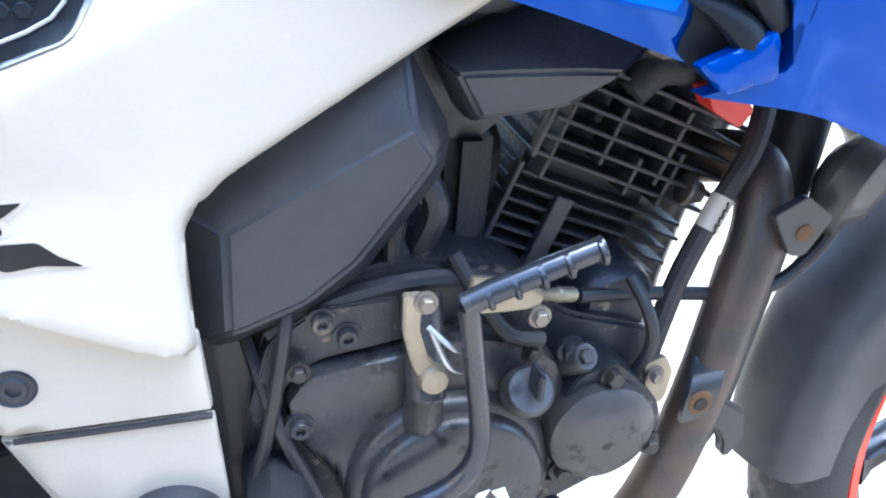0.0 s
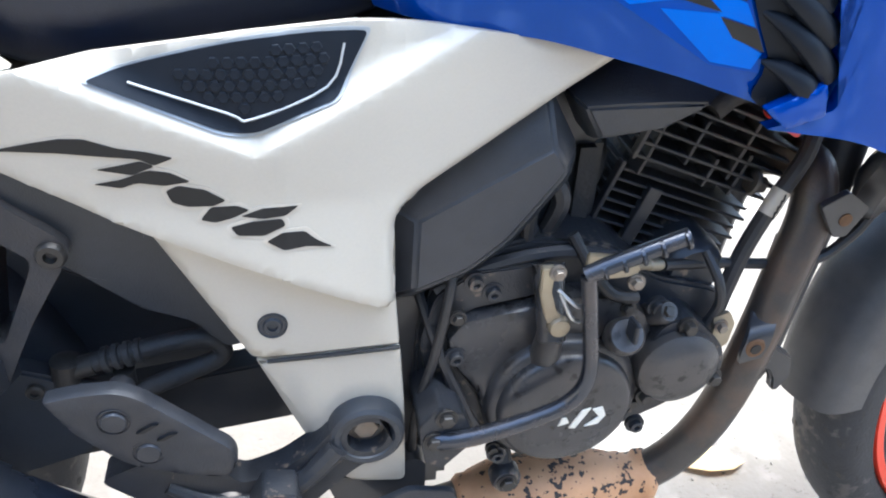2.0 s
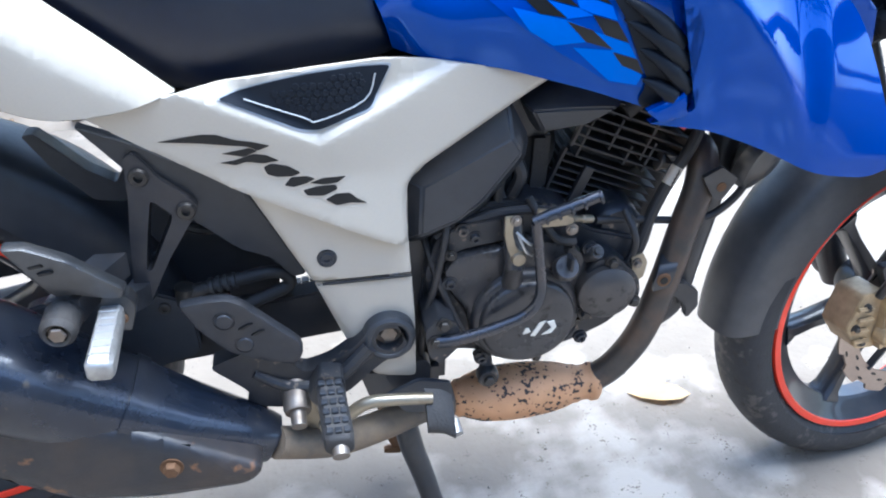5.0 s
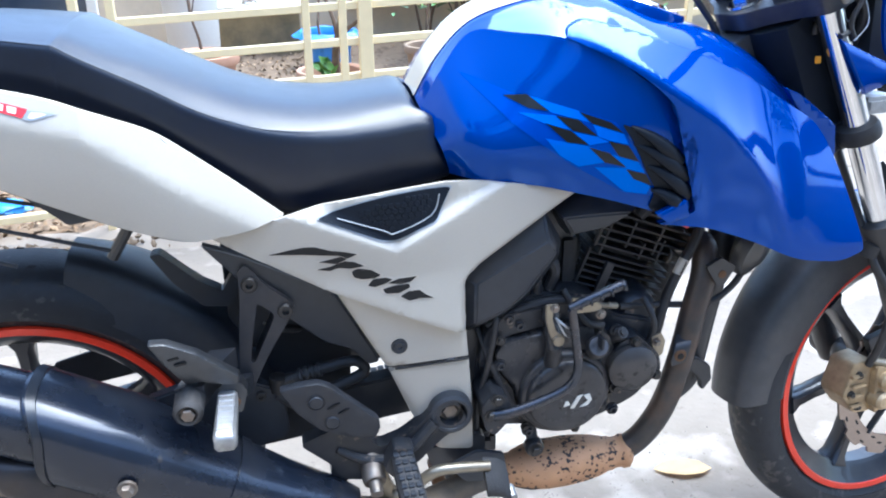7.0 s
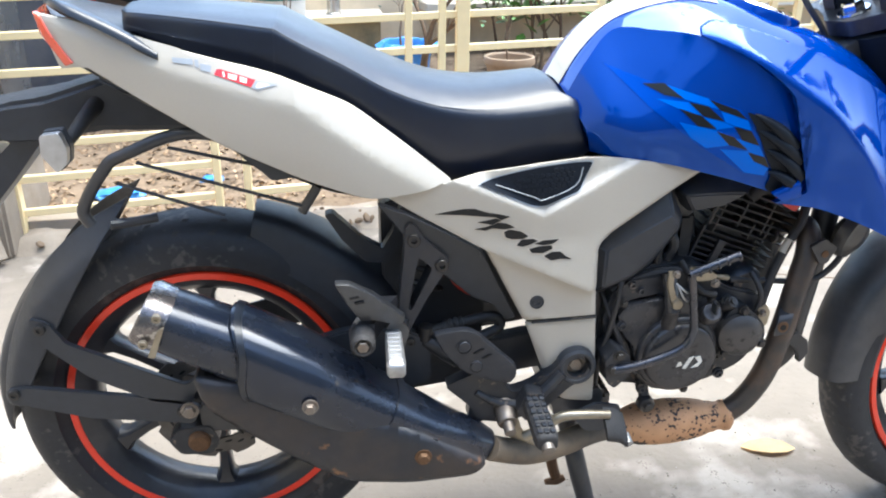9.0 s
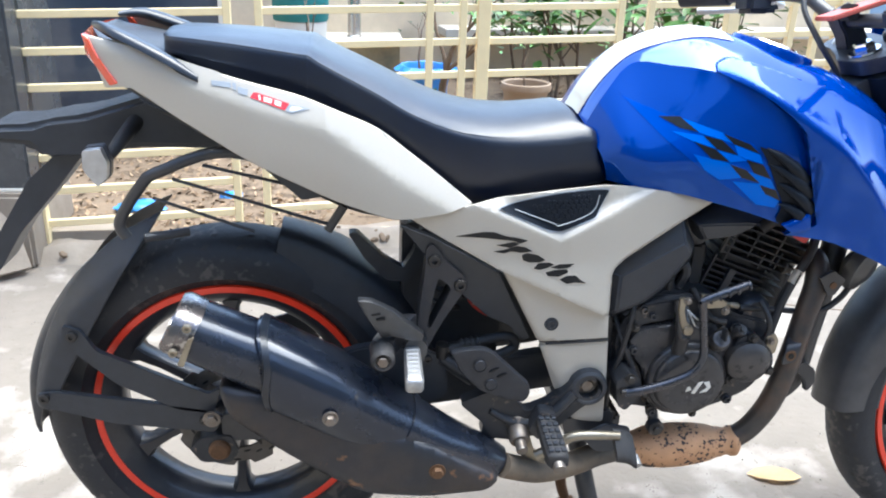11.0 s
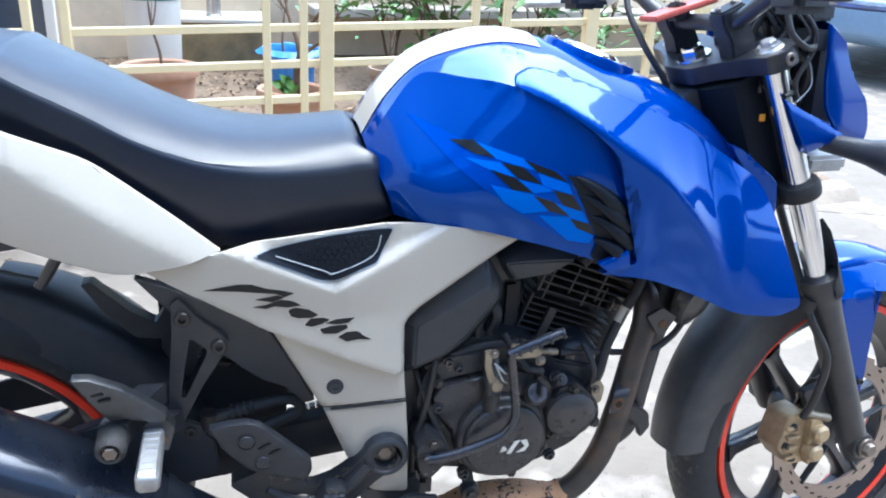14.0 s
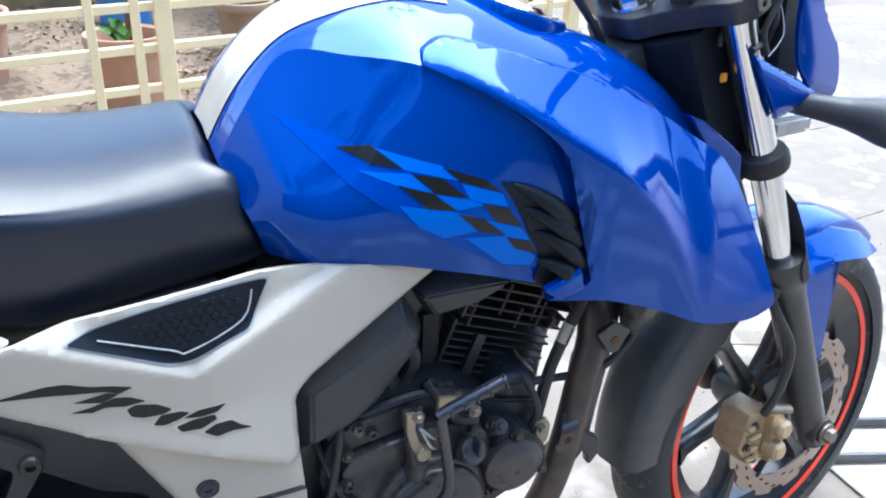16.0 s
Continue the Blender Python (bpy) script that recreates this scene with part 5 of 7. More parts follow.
peg = part("pillion_peg", rings(grid_surface(peg_rows, 3, 1)), peg_alloy, bike, "bare alloy pillion peg with cast grip ribs", 40)
for i in range(7):
    c = PEG_A.lerp(PEG_B, .14 + .115 * i) + Vector((0, 0, .0112))
    part("peg_rib", box(c.x, c.y, c.z, .019 if i % 2 else .0215, .0022, .0022, .0007, 1), peg_alloy, peg)
for dx in (-.0085, .0085):
    a, b = PEG_A.lerp(PEG_B, .12) + Vector((dx, 0, .0112)), PEG_A.lerp(PEG_B, .86) + Vector((dx, 0, .0112))
    part("peg_rail", bar_between(a, b, .0022, .0022, .0006), peg_alloy, peg)
part("peg_hinge", prism(rounded([(.257, .512), (.264, .522), (.284, .518), (.291, .505), (.282, .474), (.262, .480)], .004), -.208, -.188, .003), heel_alloy, hanger)
part("hinge_pin", lathe([(.001, .003), (.005, .003), (.006, .001), (.006, -.004)], (.2755, -.2085, .4915), (0, -1, 0), 16), rusty_bolt, hanger)

# rider footrest, heel plate, rear brake pedal --------------------------------------------
boss = part("pivot_boss", lathe([(.0150, -.014), (.0175, -.012), (.0205, .002), (.0225, .0055), (.0265, .0060), (.0300, .0035), (.0312, -.002), (.0312, -.03)], (.554, -.168, .405), (0, -1, 0), 48), black_plastic, bike, "black rubber ring round the swing arm pivot")
part("pivot_bolt", hexbolt((.554, -.157, .405), .0115, .006), bolt_steel, boss, "dull steel pivot bolt")
ARM = rounded([(.560, .432), (.534, .425), (.512, .398), (.484, .377), (.452, .366), (.436, .390), (.398, .408), (.346, .386), (.387, .347), (.393, .329), (.403, .320), (.440, .314), (.471, .322), (.503, .330), (.545, .372), (.578, .390)], .010)
arm = part("footrest_arm", casting(ARM, [[(.554 + .0165 * math.cos(k * math.pi / 12), .405 + .0165 * math.sin(k * math.pi / 12)) for k in range(24)]], -.172, -.148, .004), engine_black, bike, "black cast rider footrest arm", 40)
part("arm_rib", tube([(.530, -.172, .398), (.500, -.175, .366), (.470, -.176, .350), (.430, -.175, .353), (.396, -.172, .372)], [.010, .009, .008, .007, .005], 10), engine_black, arm)
part("arm_foot", prism(rounded([(.388, .350), (.410, .350), (.414, .320), (.396, .306), (.384, .322)], .006), -.168, -.140, .004), engine_black, arm)
PLATE = rounded([(.327, .486), (.350, .491), (.376, .493), (.392, .486), (.452, .428), (.4545, .411), (.445, .396), (.410, .403), (.374, .418), (.343, .452)], [.004, .01, .01, .010, .007, .007, .007, .01, .01, .01])
plate = part("heel_plate", shell(PLATE, lambda x, z: 0.188 + 0.05 * (x - .32) + 0.04 * (z - .45), 0.008, 0.006, 0.009, roll=.004), bracket_grey, bike, "grey cast heel plate with bright worn edge")
for x, z in ((.3725, .465), (.3915, .431)):
    part("plate_bolt", lathe([(.001, .0022), (.0080, .0022), (.0092, .0008), (.0092, -.0004), (.0108, -.0004), (.0112, .0006), (.0118, .0006), (.0120, -.004)], (x, -(.1915 + .04 * (z - .45)), z), (0, -1, 0), 28), bracket_grey, plate)
for o in ([(.386, .4535), (.397, .4605), (.4025, .4605), (.3915, .4535)], [(.399, .4445), (.409, .4505), (.4145, .4505), (.4045, .4445)]):
    part("plate_slot", prism(o, -.1945, -.185, .0003), black_vinyl, plate)
part("plate_post", tube([(.372, -.150, .462), (.372, -.186, .464)], .010, 12), engine_black, plate)
part("plate_post", tube([(.392, -.150, .425), (.392, -.186, .428)], .010, 12), engine_black, plate)
RP_A, RP_B = Vector((.4800, -.192, .3655)), Vector((.4870, -.270, .3385))
rp_rows = []
for u, w, h in ((0, .012, .010), (.08, .0150, .0125), (.5, .0165, .0130), (.92, .0165, .0125), (1, .0130, .0095)):
    c = RP_A.lerp(RP_B, u)
    rp_rows.append([c + Vector((w * a, 0, h * b)) for a, b in ((-1, -.6), (-1, .6), (-.7, 1), (.7, 1), (1, .6), (1, -.6), (.7, -1), (-.7, -1))])
rpeg = part("rider_peg", rings(grid_surface(rp_rows, 3, 1)), rubber, bike, "folded black rubber rider peg", 40)
for i in range(6):
    for j in (-1, 0, 1):
        c = RP_A.lerp(RP_B, .14 + .145 * i) + Vector((j * .0098, 0, .0128))
        part("peg_tread", box(c.x, c.y, c.z, .0078, .0085, .005, .001, 1), black_plastic, rpeg)
part("peg_tip", tube([RP_B + Vector((0, .004, -.004)), RP_B + Vector((.0005, -.006, -.008))], .010, 12), bolt_steel, rpeg)
spindle = part("brake_spindle", lathe([(.004, .030), (.009, .030), (.0095, .012), (.015, .012), (.0165, .008), (.0165, -.016), (.019, -.018), (.019, -.03)], (.442, -.186, .333), (.05, -.92, -.38), 20), bolt_steel, bike, "dull plated brake pedal spindle")
part("spindle_bracket", prism(rounded([(.430, .345), (.456, .345), (.470, .300), (.500, .262), (.490, .250), (.462, .272), (.440, .305)], .006), -.182, -.168, .003), zinc, bike, "dusty pale brake bracket")
pedal = part("brake_pedal", tube([(.470, -.196, .300), (.498, -.200, .318), (.524, -.203, .338), (.556, -.206, .342), (.600, -.208, .340)], [.009, .0080, .0078, .0074, .0070], 12), zinc, bike, "worn bare metal brake pedal")
part("pedal_pad", rings(grid_surface([[(x, -.212 + y, z) for y, z in ((-.018, .302 - dz), (-.018, .316 - dz), (.016, .342 - dz), (.016, .328 - dz))] for x, dz in ((.592, -.004), (.612, 0), (.626, .010))], 2, 2)), rubber, pedal, "black rubber pedal pad", 40)
part("pad_end", tube([(.628, -.228, .296), (.626, -.212, .303)], .008, 12), peg_alloy, pedal, "worn bright pad end")
part("pipe_shield", prism(rounded([(.548, .318), (.590, .338), (.630, .330), (.636, .296), (.600, .284), (.575, .286)], .006), -.172, -.166, .002), black_plastic, bike, "dark plate beside the link pipe")
part("peg_bracket", prism(rounded([(.455, .350), (.470, .382), (.497, .378), (.500, .340), (.470, .332)], .005), -.200, -.172, .004), engine_black, bike)
part("frame_filler", prism(rounded([(.572, .540), (.600, .530), (.606, .440), (.600, .340), (.575, .330)], .006), -.118, -.096, .004), frame_black, bike, "black frame plate behind the engine")
part("frame_foot", prism(rounded([(.520, .335), (.585, .345), (.596, .352), (.608, .345), (.608, .300), (.535, .286)], .006), -.150, -.130, .004), frame_black, bike, "black frame foot below the white panel")
part("inner_mudguard", prism(rounded([(.262, .640), (.330, .640), (.420, .560), (.432, .470), (.428, .380), (.405, .335), (.300, .330), (.262, .400)], .02), -.030, .050, .008), black_plastic, bike, "black inner mudguard before the wheel")

part("frame_gusset", prism(rounded([(.660, .650), (.700, .700), (.800, .705), (.780, .640), (.735, .600), (.690, .610)], .01), -.075, -.060, .004), frame_black, bike, "black frame gusset behind the covers")
part("shock_collar", lathe([(.010, -.010), (.026, -.009), (.027, .009), (.010, .010)], (.398, -.045, .500), (.5, 0, .8), 20), red_plastic, bike, "red collar of the rear shock")

part("chain_guard", prism(rounded([(-.02, .400), (.10, .432), (.30, .462), (.50, .470), (.56, .440), (.50, .415), (.20, .385), (.0, .352)], .01), .088, .094, .002), black_plastic, bike, "black chain guard")

# engine ------------------------------------------------------------------
CASE = rounded([(.600, .475), (.612, .520), (.640, .545), (.690, .556), (.760, .545), (.800, .510), (.868, .492), (.880, .440), (.870, .395), (.850, .365), (.796, .338), (.733, .322), (.673, .338), (.620, .345), (.596, .385)], .015)
part("crankcase", prism(CASE, -.125, .125, .008), engine_black, bike, "dusty black engine crankcase")
COVER = rounded([(.6205, .4775), (.632, .4955), (.660, .500), (.684, .503), (.705, .513), (.760, .508), (.795, .486), (.800, .440), (.795, .375), (.775, .350), (.733, .334), (.690, .340), (.664, .362), (.654, .400), (.650, .420), (.628, .449)], [.004, .006, .01, .01, .01, .02, .02, .01, .01, .01, .01, .01, .01, .01, .006, .006])
cover = part("clutch_cover", shell(COVER, lambda x, z: 0.148 + 0.03 * max(0, .66 - x), 0.030, 0.005, 0.012, roll=.006), engine_grey, bike, "dusty grey-brown clutch cover", 40)
part("round_cover", lathe([(.002, .0220), (.040, .0215), (.0545, .0205), (.0575, .0185), (.0590, .0150), (.0595, .0105), (.0640, .0095), (.0665, .0070), (.0680, 0.0), (.0690, -.02)], (.723, -.148, .408), (0, -1, 0), 72), engine_grey, cover, "round dusty engine cover")
part("case_step", prism(rounded([(.600, .470), (.612, .515), (.640, .535), (.700, .540), (.705, .512), (.640, .500), (.618, .480), (.626, .448), (.652, .410), (.655, .370), (.620, .360)], .008), -.138, -.110, .004), engine_black, cover)
for x, z in ((.642, .527), (.628, .462), (.672, .345), (.795, .498), (.800, .365), (.657, .516)):
    part("cover_bolt", lathe([(.002, .002), (.003, .005), (.0055, .005), (.006, .004), (.0062, 0), (.009, 0), (.0092, -.004)], (x, -.150 if z < .51 else -.139, z), (0, -1, 0), 18), engine_black, cover)
# maker's mark as plain pale bars
for o in ([(.706, .400), (.716, .403), (.713, .409), (.709, .409)], [(.716, .397), (.726, .416), (.734, .418), (.722, .396)], [(.730, .397), (.742, .399), (.748, .408), (.744, .418), (.735, .416), (.742, .407)]):
    part("mark_bar", prism([(x + .010, z - .006) for x, z in o], -.1712, -.1685, .0003), label_white, cover)

# oil filter housing
filt = part("filter_cover", lathe([(.002, .013), (.020, .013), (.028, .010), (.036, .004), (.037, -.006), (.037, -.04)], (.820, -.160, .440), (0, -1, 0), 48), engine_grey, bike, "round dusty oil filter cover")
part("filter_rim", prism(rounded([(.790, .455), (.800, .485), (.828, .488), (.862, .455), (.868, .424), (.845, .408), (.810, .398), (.790, .410)], .012), -.156, -.110, .004), engine_black, filt)
for x, z in ((.822, .482), (.858, .423), (.797, .409)):
    part("filter_bolt", hexbolt((x, -.158, z), .0060, .008), black_bolt, filt)
# oil filler with its dipstick tab
dip = part("oil_filler", lathe([(.002, .022), (.013, .022), (.0155, .018), (.0155, .004), (.0125, 0), (.0125, -.045)], (.762, -.160, .478), (-.12, -.75, .66), 28), engine_grey, bike, "dark ribbed oil filler cap")
part("filler_tab", box(.760, -.182, .502, .004, .016, .018, .001), engine_black, dip)
# clutch arm and its cable
arm_c = part("clutch_arm", flat_bar([(.6835, .567), (.6835, .545), (.6890, .526), (.6975, .513)], [.0050, .0045, .0048, .0066], -.184, -.178, .001), zinc, bike, "pale plated clutch release arm")
part("arm_cup", lathe([(.002, .004), (.0075, .003), (.0088, 0), (.0088, -.004), (.0075, -.004)], (.6975, -.184, .513), (0, -1, 0), 24), zinc, arm_c)
part("arm_bolt", hexbolt((.690, -.185, .563), .0045, .005), bolt_steel, arm_c)
part("arm_shaft", lathe([(.009, .012), (.011, .010), (.012, -.03), (.013, -.05)], (.697, -.170, .502), (0, -.5, -.87), 20), engine_grey, bike, "clutch shaft tower")
part("shaft_tower", tube([(.697, -.172, .503), (.699, -.162, .478), (.702, -.152, .455)], [.0105, .0115, .014], 16), engine_grey, cover)
part("clutch_bracket", flat_bar([(.720, .552), (.745, .550), (.764, .545)], [.012, .010, .004], -.165, -.160, .001), zinc, bike, "pale plated cable bracket")
part("bracket_bolt", hexbolt((.763, -.166, .536), .005, .005), bolt_steel, bike)
part("cable_adjuster", join(lathe([(.003, 0), (.0060, .001), (.0060, .016), (.0045, .018), (.0038, .019), (.0038, .040), (.0050, .041), (.0050, .058), (.003, .059)], (.750, -.160, .548), (.90, .50, -.36), 12)), zinc, bike, "plated cable adjuster")
for strand in ([(.692, -.184, .548), (.706, -.190, .536), (.716, -.182, .530)], [(.694, -.186, .545), (.702, -.192, .528), (.712, -.186, .518)]):
    part("inner_wire", tube(strand, .0016, 6), alloy, bike, "bare clutch cable strand")
part("clutch_cable", tube([(.808, -.122, .520), (.860, -.112, .512), (.948, -.110, .505), (.985, -.108, .522), (1.008, -.104, .556), (1.025, -.085, .610), (1.03, -.05, .68), (1.03, .02, .78)], .0050, 10), cable_black, bike, "black clutch cable")

# kick lever
kick = part("kick_lever", tube([(.606, -.180, .402), (.640, -.188, .411), (.690, -.192, .430), (.715, -.193, .446), (.7245, -.193, .472), (.718, -.193, .520), (.7105, -.193, .564)], [.0085, .0078, .0070, .0068, .0064, .0060, .0060], 14), kick_dark, bike, "worn black kick start lever")
part("kick_tip", tube([(.7075, -.193, .565), (.722, -.194, .5725), (.780, -.195, .595)], [.0066, .0068, .0066], 14, smooth=False), kick_dark, kick, "ribbed worn dark kick tip")
for u in (.12, .32, .52, .72, .97):
    c = Vector((.712, -.1935, .5665)).lerp(Vector((.780, -.197, .594)), u)
    part("tip_ring", lathe([(.0062, -.002), (.0078, -.001), (.0078, .001), (.0062, .002)], c, (.068, -.004, .028), 16), kick_dark, kick)
part("kick_root", prism(rounded([(.594, .420), (.610, .440), (.630, .430), (.642, .400), (.614, .369), (.600, .380)], .005), -.182, -.120, .003), engine_black, bike, "black kick shaft boss")
for x, z in ((.607, .404), (.616, .428)):
    part("root_bolt", hexbolt((x, -.183, z), .0065, .006), black_bolt, bike)

# cylinder and head: fins square to a barrel that leans ahead
FU, FV = Vector((.936, 0, -.352)), Vector((.352, 0, .936))
FO = Vector((.812, 0, .513))


def fin_box(u0, u1, y0, y1, v0, v1, bevel=.0008):
    bm = box((u0 + u1) / 2, (y0 + y1) / 2, (v0 + v1) / 2, u1 - u0, y1 - y0, v1 - v0, bevel, 1)
    m = Matrix((FU, Vector((0, 1, 0)), FV)).transposed().to_4x4()
    m.translation = FO
    bm.transform(m)
    return bm


barrel = part("cylinder_barrel", fin_box(-.050, .052, -.056, .056, -.055, .150, .004), engine_black, bike, "black finned cylinder barrel")
for i in range(8):
    v = -.012 + .0100 * i
    inset = .005 * (i % 2)
    part("fin", fin_box(-.0635 + .0006 * i, .078 - inset, -.078, .078, v, v + .0026), fin_metal, barrel)
for i in range(6):
    v = .074 + .0125 * i
    part("fin", fin_box(-.064 + .003 * i, .078 + .003 * (i % 3), -.085, .085, v, v + .0030), fin_metal, barrel)
for u, v0, v1 in ((-.015, .081, .122), (.030, .081, .135), (.012, .068, .095), (-.05, .06, .12), (.040, .068, .108)):
    part("fin_web", fin_box(u, u + .003, -.0845, -.062, v0, v1), fin_metal, barrel)
part("strap_bar", fin_box(-.0295, -.0165, -.0830, -.074, -.035, .053), engine_black, barrel)
part("fin_post", fin_box(-.0640, -.0600, -.0795, -.070, -.014, .066), fin_metal, barrel)
part("fin_post", fin_box(-.0630, -.0590, -.0860, -.078, .072, .125), fin_metal, barrel)
part("head_corner_bolt", hexbolt((.897, -.081, .573), .008, .012, (.94, -.1, -.35)), bolt_steel, barrel)
part("spark_cap", tube([(.842, -.080, .640), (.862, -.075, .655), (.893, -.070, .655), (.92, -.05, .66)], [.011, .013, .011, .008], 12), rubber, bike, "black rubber spark plug cap")
part("red_trim", prism(rounded([(.808, .690), (.824, .684), (.818, .672), (.806, .680)], .002), -.120, -.110, .001), red_plastic, bike)
part("red_connector", prism(rounded([(.882, .648), (.898, .652), (.918, .636), (.910, .624), (.888, .636)], .003), -.105, -.085, .002), red_plastic, bike, "red wiring connector")
part("cam_cover", fin_box(-.045, .060, -.085, .085, .145, .185, .012), engine_black, bike, "black cam cover")

# black covers beside the cylinder
def faceted(name, back, face, y0, y1, y2, mat, parent, label, round_=.004):
    """A moulded box: outer outline from y0 to y1, then bevelled up to a smaller flat face at y2."""
    rows = [[(x, y0, z) for x, z in back], [(x, y1, z) for x, z in back], [(x, y2, z) for x, z in face]]
    bm = rings(rows)
    bmesh.ops.recalc_face_normals(bm, faces=bm.faces)
    bmesh.ops.bevel(bm, geom=list(bm.edges), offset=round_, segments=3, affect="EDGES", clamp_overlap=True)
    return part(name, bm, mat, parent, label, 40)


faceted("airbox_cover", [(.568, .600), (.684, .688), (.713, .637), (.711, .612), (.686, .577), (.667, .552), (.635, .528), (.588, .510), (.574, .512)],
        [(.592, .593), (.688, .647), (.700, .629), (.698, .624), (.679, .597), (.660, .571), (.633, .548), (.598, .533), (.591, .531)], -.095, -.130, -.152, dusty_plastic, bike, "faceted matt black airbox cover", .003)
carb_bm = rings([[(x, y, z) for x, y, z in r] for r in (
    [(.706, -.09, .672), (.751, -.09, .695), (.780, -.09, .708), (.838, -.09, .684), (.812, -.09, .666), (.782, -.09, .646), (.724, -.09, .638)],
    [(.706, -.122, .672), (.751, -.112, .693), (.780, -.110, .706), (.838, -.112, .682), (.812, -.122, .666), (.782, -.122, .646), (.724, -.122, .638)],
    [(.713, -.135, .668), (.745, -.1355, .669), (.782, -.136, .6695), (.808, -.136, .6690), (.802, -.134, .664), (.779, -.132, .650), (.729, -.132, .643)])])
bmesh.ops.recalc_face_normals(carb_bm, faces=carb_bm.faces)
bmesh.ops.bevel(carb_bm, geom=list(carb_bm.edges), offset=.0022, segments=2, affect="EDGES", clamp_overlap=True)
part("carburettor_cover", carb_bm, dusty_plastic, bike, "matt black carburettor cover", 40)
part("intake_boot", join(tube([(.660, -.02, .600), (.710, -.03, .588), (.765, -.03, .575)], [.034, .030, .032], 20), box(.742, -.058, .560, .030, .050, .120, .008)), rubber, bike, "black rubber intake boot")
part("carburettor", join(lathe([(.02, .05), (.03, .045), (.032, -.03), (.022, -.05)], (.690, -.03, .580), (1, 0, .2), 24), box(.69, -.045, .545, .05, .06, .05, .006)), engine_black, bike, "dark carburettor body")
part("carb_link", join(tube([(.675, -.11, .600), (.685, -.115, .570), (.700, -.110, .540)], .006, 8), tube([(.700, -.11, .610), (.712, -.115, .585), (.705, -.110, .555)], .008, 8), box(.672, -.100, .572, .026, .02, .012, .003)), engine_black, bike, "throttle linkage and clips")
part("drain_hose", tube([(.626, -.120, .560), (.6215, -.144, .529), (.611, -.148, .465), (.600, -.146, .415), (.597, -.140, .372), (.597, -.130, .300)], .0042, 10), cable_black, bike, "thin black drain hose")
part("wiring", tube([(.600, -.12, .510), (.616, -.146, .461), (.642, -.156, .401), (.656, -.156, .380)], .0045, 8), cable_black, bike)

# frame cradle and exhaust pipe
for s in (-1, 1):
    part("down_tube", tube([(1.035, s * .012, .760), (1.010, s * .040, .650), (.985, s * .062, .540), (.968, s * .070, .440), (.958, s * .070, .360), (.935, s * .068, .330)], .0215, 16), frame_black, bike, "black frame down tube")
mount_rows = []
for x, y, z, w in ((.935, -.098, .530, .010), (.930, -.106, .508, .013), (.924, -.115, .487, .013), (.913, -.128, .470, .012), (.903, -.1435, .458, .012), (.899, -.1475, .442, .0125), (.898, -.1470, .429, .010)):
    mount_rows.append([(x - w, y - .002, z - w * .25), (x + w, y - .002, z + w * .25), (x + w, y + .003, z + w * .25), (x - w, y + .003, z - w * .25)])
mount = part("engine_mount", rings(grid_surface(mount_rows, 4, 1)), frame_black, bike, "black formed engine mount strap with rust", 40)
part("mount_bolt", hexbolt((.924, -.118, .489), .0065, .006), bolt_steel, mount)
part("mount_hole", lathe([(.001, .0006), (.0050, .0006), (.0055, -.001)], (.899, -.150, .4425), (0, -1, 0), 16), black_vinyl, mount)
part("mount_rust", lathe([(.0056, .0004), (.0085, .0004), (.0105, -.001)], (.899, -.1495, .4425), (0, -1, 0), 20), rusty_bolt, mount)
tab = part("loose_tab", prism(rounded([(.930, .575), (.952, .588), (.976, .572), (.962, .545), (.950, .545)], .003), -.134, -.127, .001), frame_black, bike, "black tab with rust edge")
part("tab_hole", lathe([(.001, .0005), (.006, .0005), (.006, -.001)], (.956, -.1345, .562), (0, -1, 0), 16), rusty_bolt, tab)
part("sensor_pipe", tube([(.940, -.085, .640), (.928, -.098, .605), (.905, -.106, .566), (.885, -.112, .520), (.868, -.122, .465)], .0075, 10), cable_black, bike, "sleeved wire with white tag")
tag = part("wire_tag", tube([(.9105, -.1045, .577), (.8995, -.1085, .556)], .0080, 12), edge_vinyl, bike, "white printed tag round the wire")
for i in range(4):
    c = Vector((.9088, -.1135, .5735)).lerp(Vector((.9012, -.1170, .5595)), i / 3)
    part("tag_bar", box(c.x, c.y, c.z, .0015, .0008, .007, 0), black_vinyl, tag)
header = part("exhaust_pipe", tube([(.905, -.03, .575), (.945, -.075, .590), (.944, -.105, .560), (.926, -.120, .495), (.911, -.127, .422), (.892, -.128, .345), (.866, -.124, .292), (.836, -.120, .263)], .0190, 18), pipe_brown, bike, "blackened exhaust header pipe with rust", 60)
part("catalyst", lathe([(0.0200, -.108), (0.0255, -.102), (0.0260, -.094), (0.0283, -.090), (0.0351, -.070), (0.0380, -.040), (0.0380, -.010), (0.0355, .020), (0.0315, .042), (0.0283, .052), (0.0265, .056), (0.0265, .064), (0.0240, .068), (0.0240, .080), (0.0265, .083), (0.0265, .091), (0.0210, .096)], (.752, -.119, .257), (1, 0, .035), 48), rust_pipe, bike, "heat-browned catalyst box with black flaking spots", 50)
part("link_pipe", tube([(.652, -.119, .254), (.600, -.130, .252), (.540, -.150, .246), (.480, -.176, .256), (.415, -.203, .290)], .0200, 18), dusty_pipe, bike, "dusty rust-stained link pipe", 60)
hook = part("pipe_bracket", join(tube([(.680, -.125, .350), (.682, -.138, .325), (.683, -.144, .310)], .009, 10), lathe([(.003, .006), (.012, .006), (.014, .002), (.014, -.01)], (.683, -.150, .314), (0, -1, 0), 24)), engine_black, bike, "black pipe hanger")
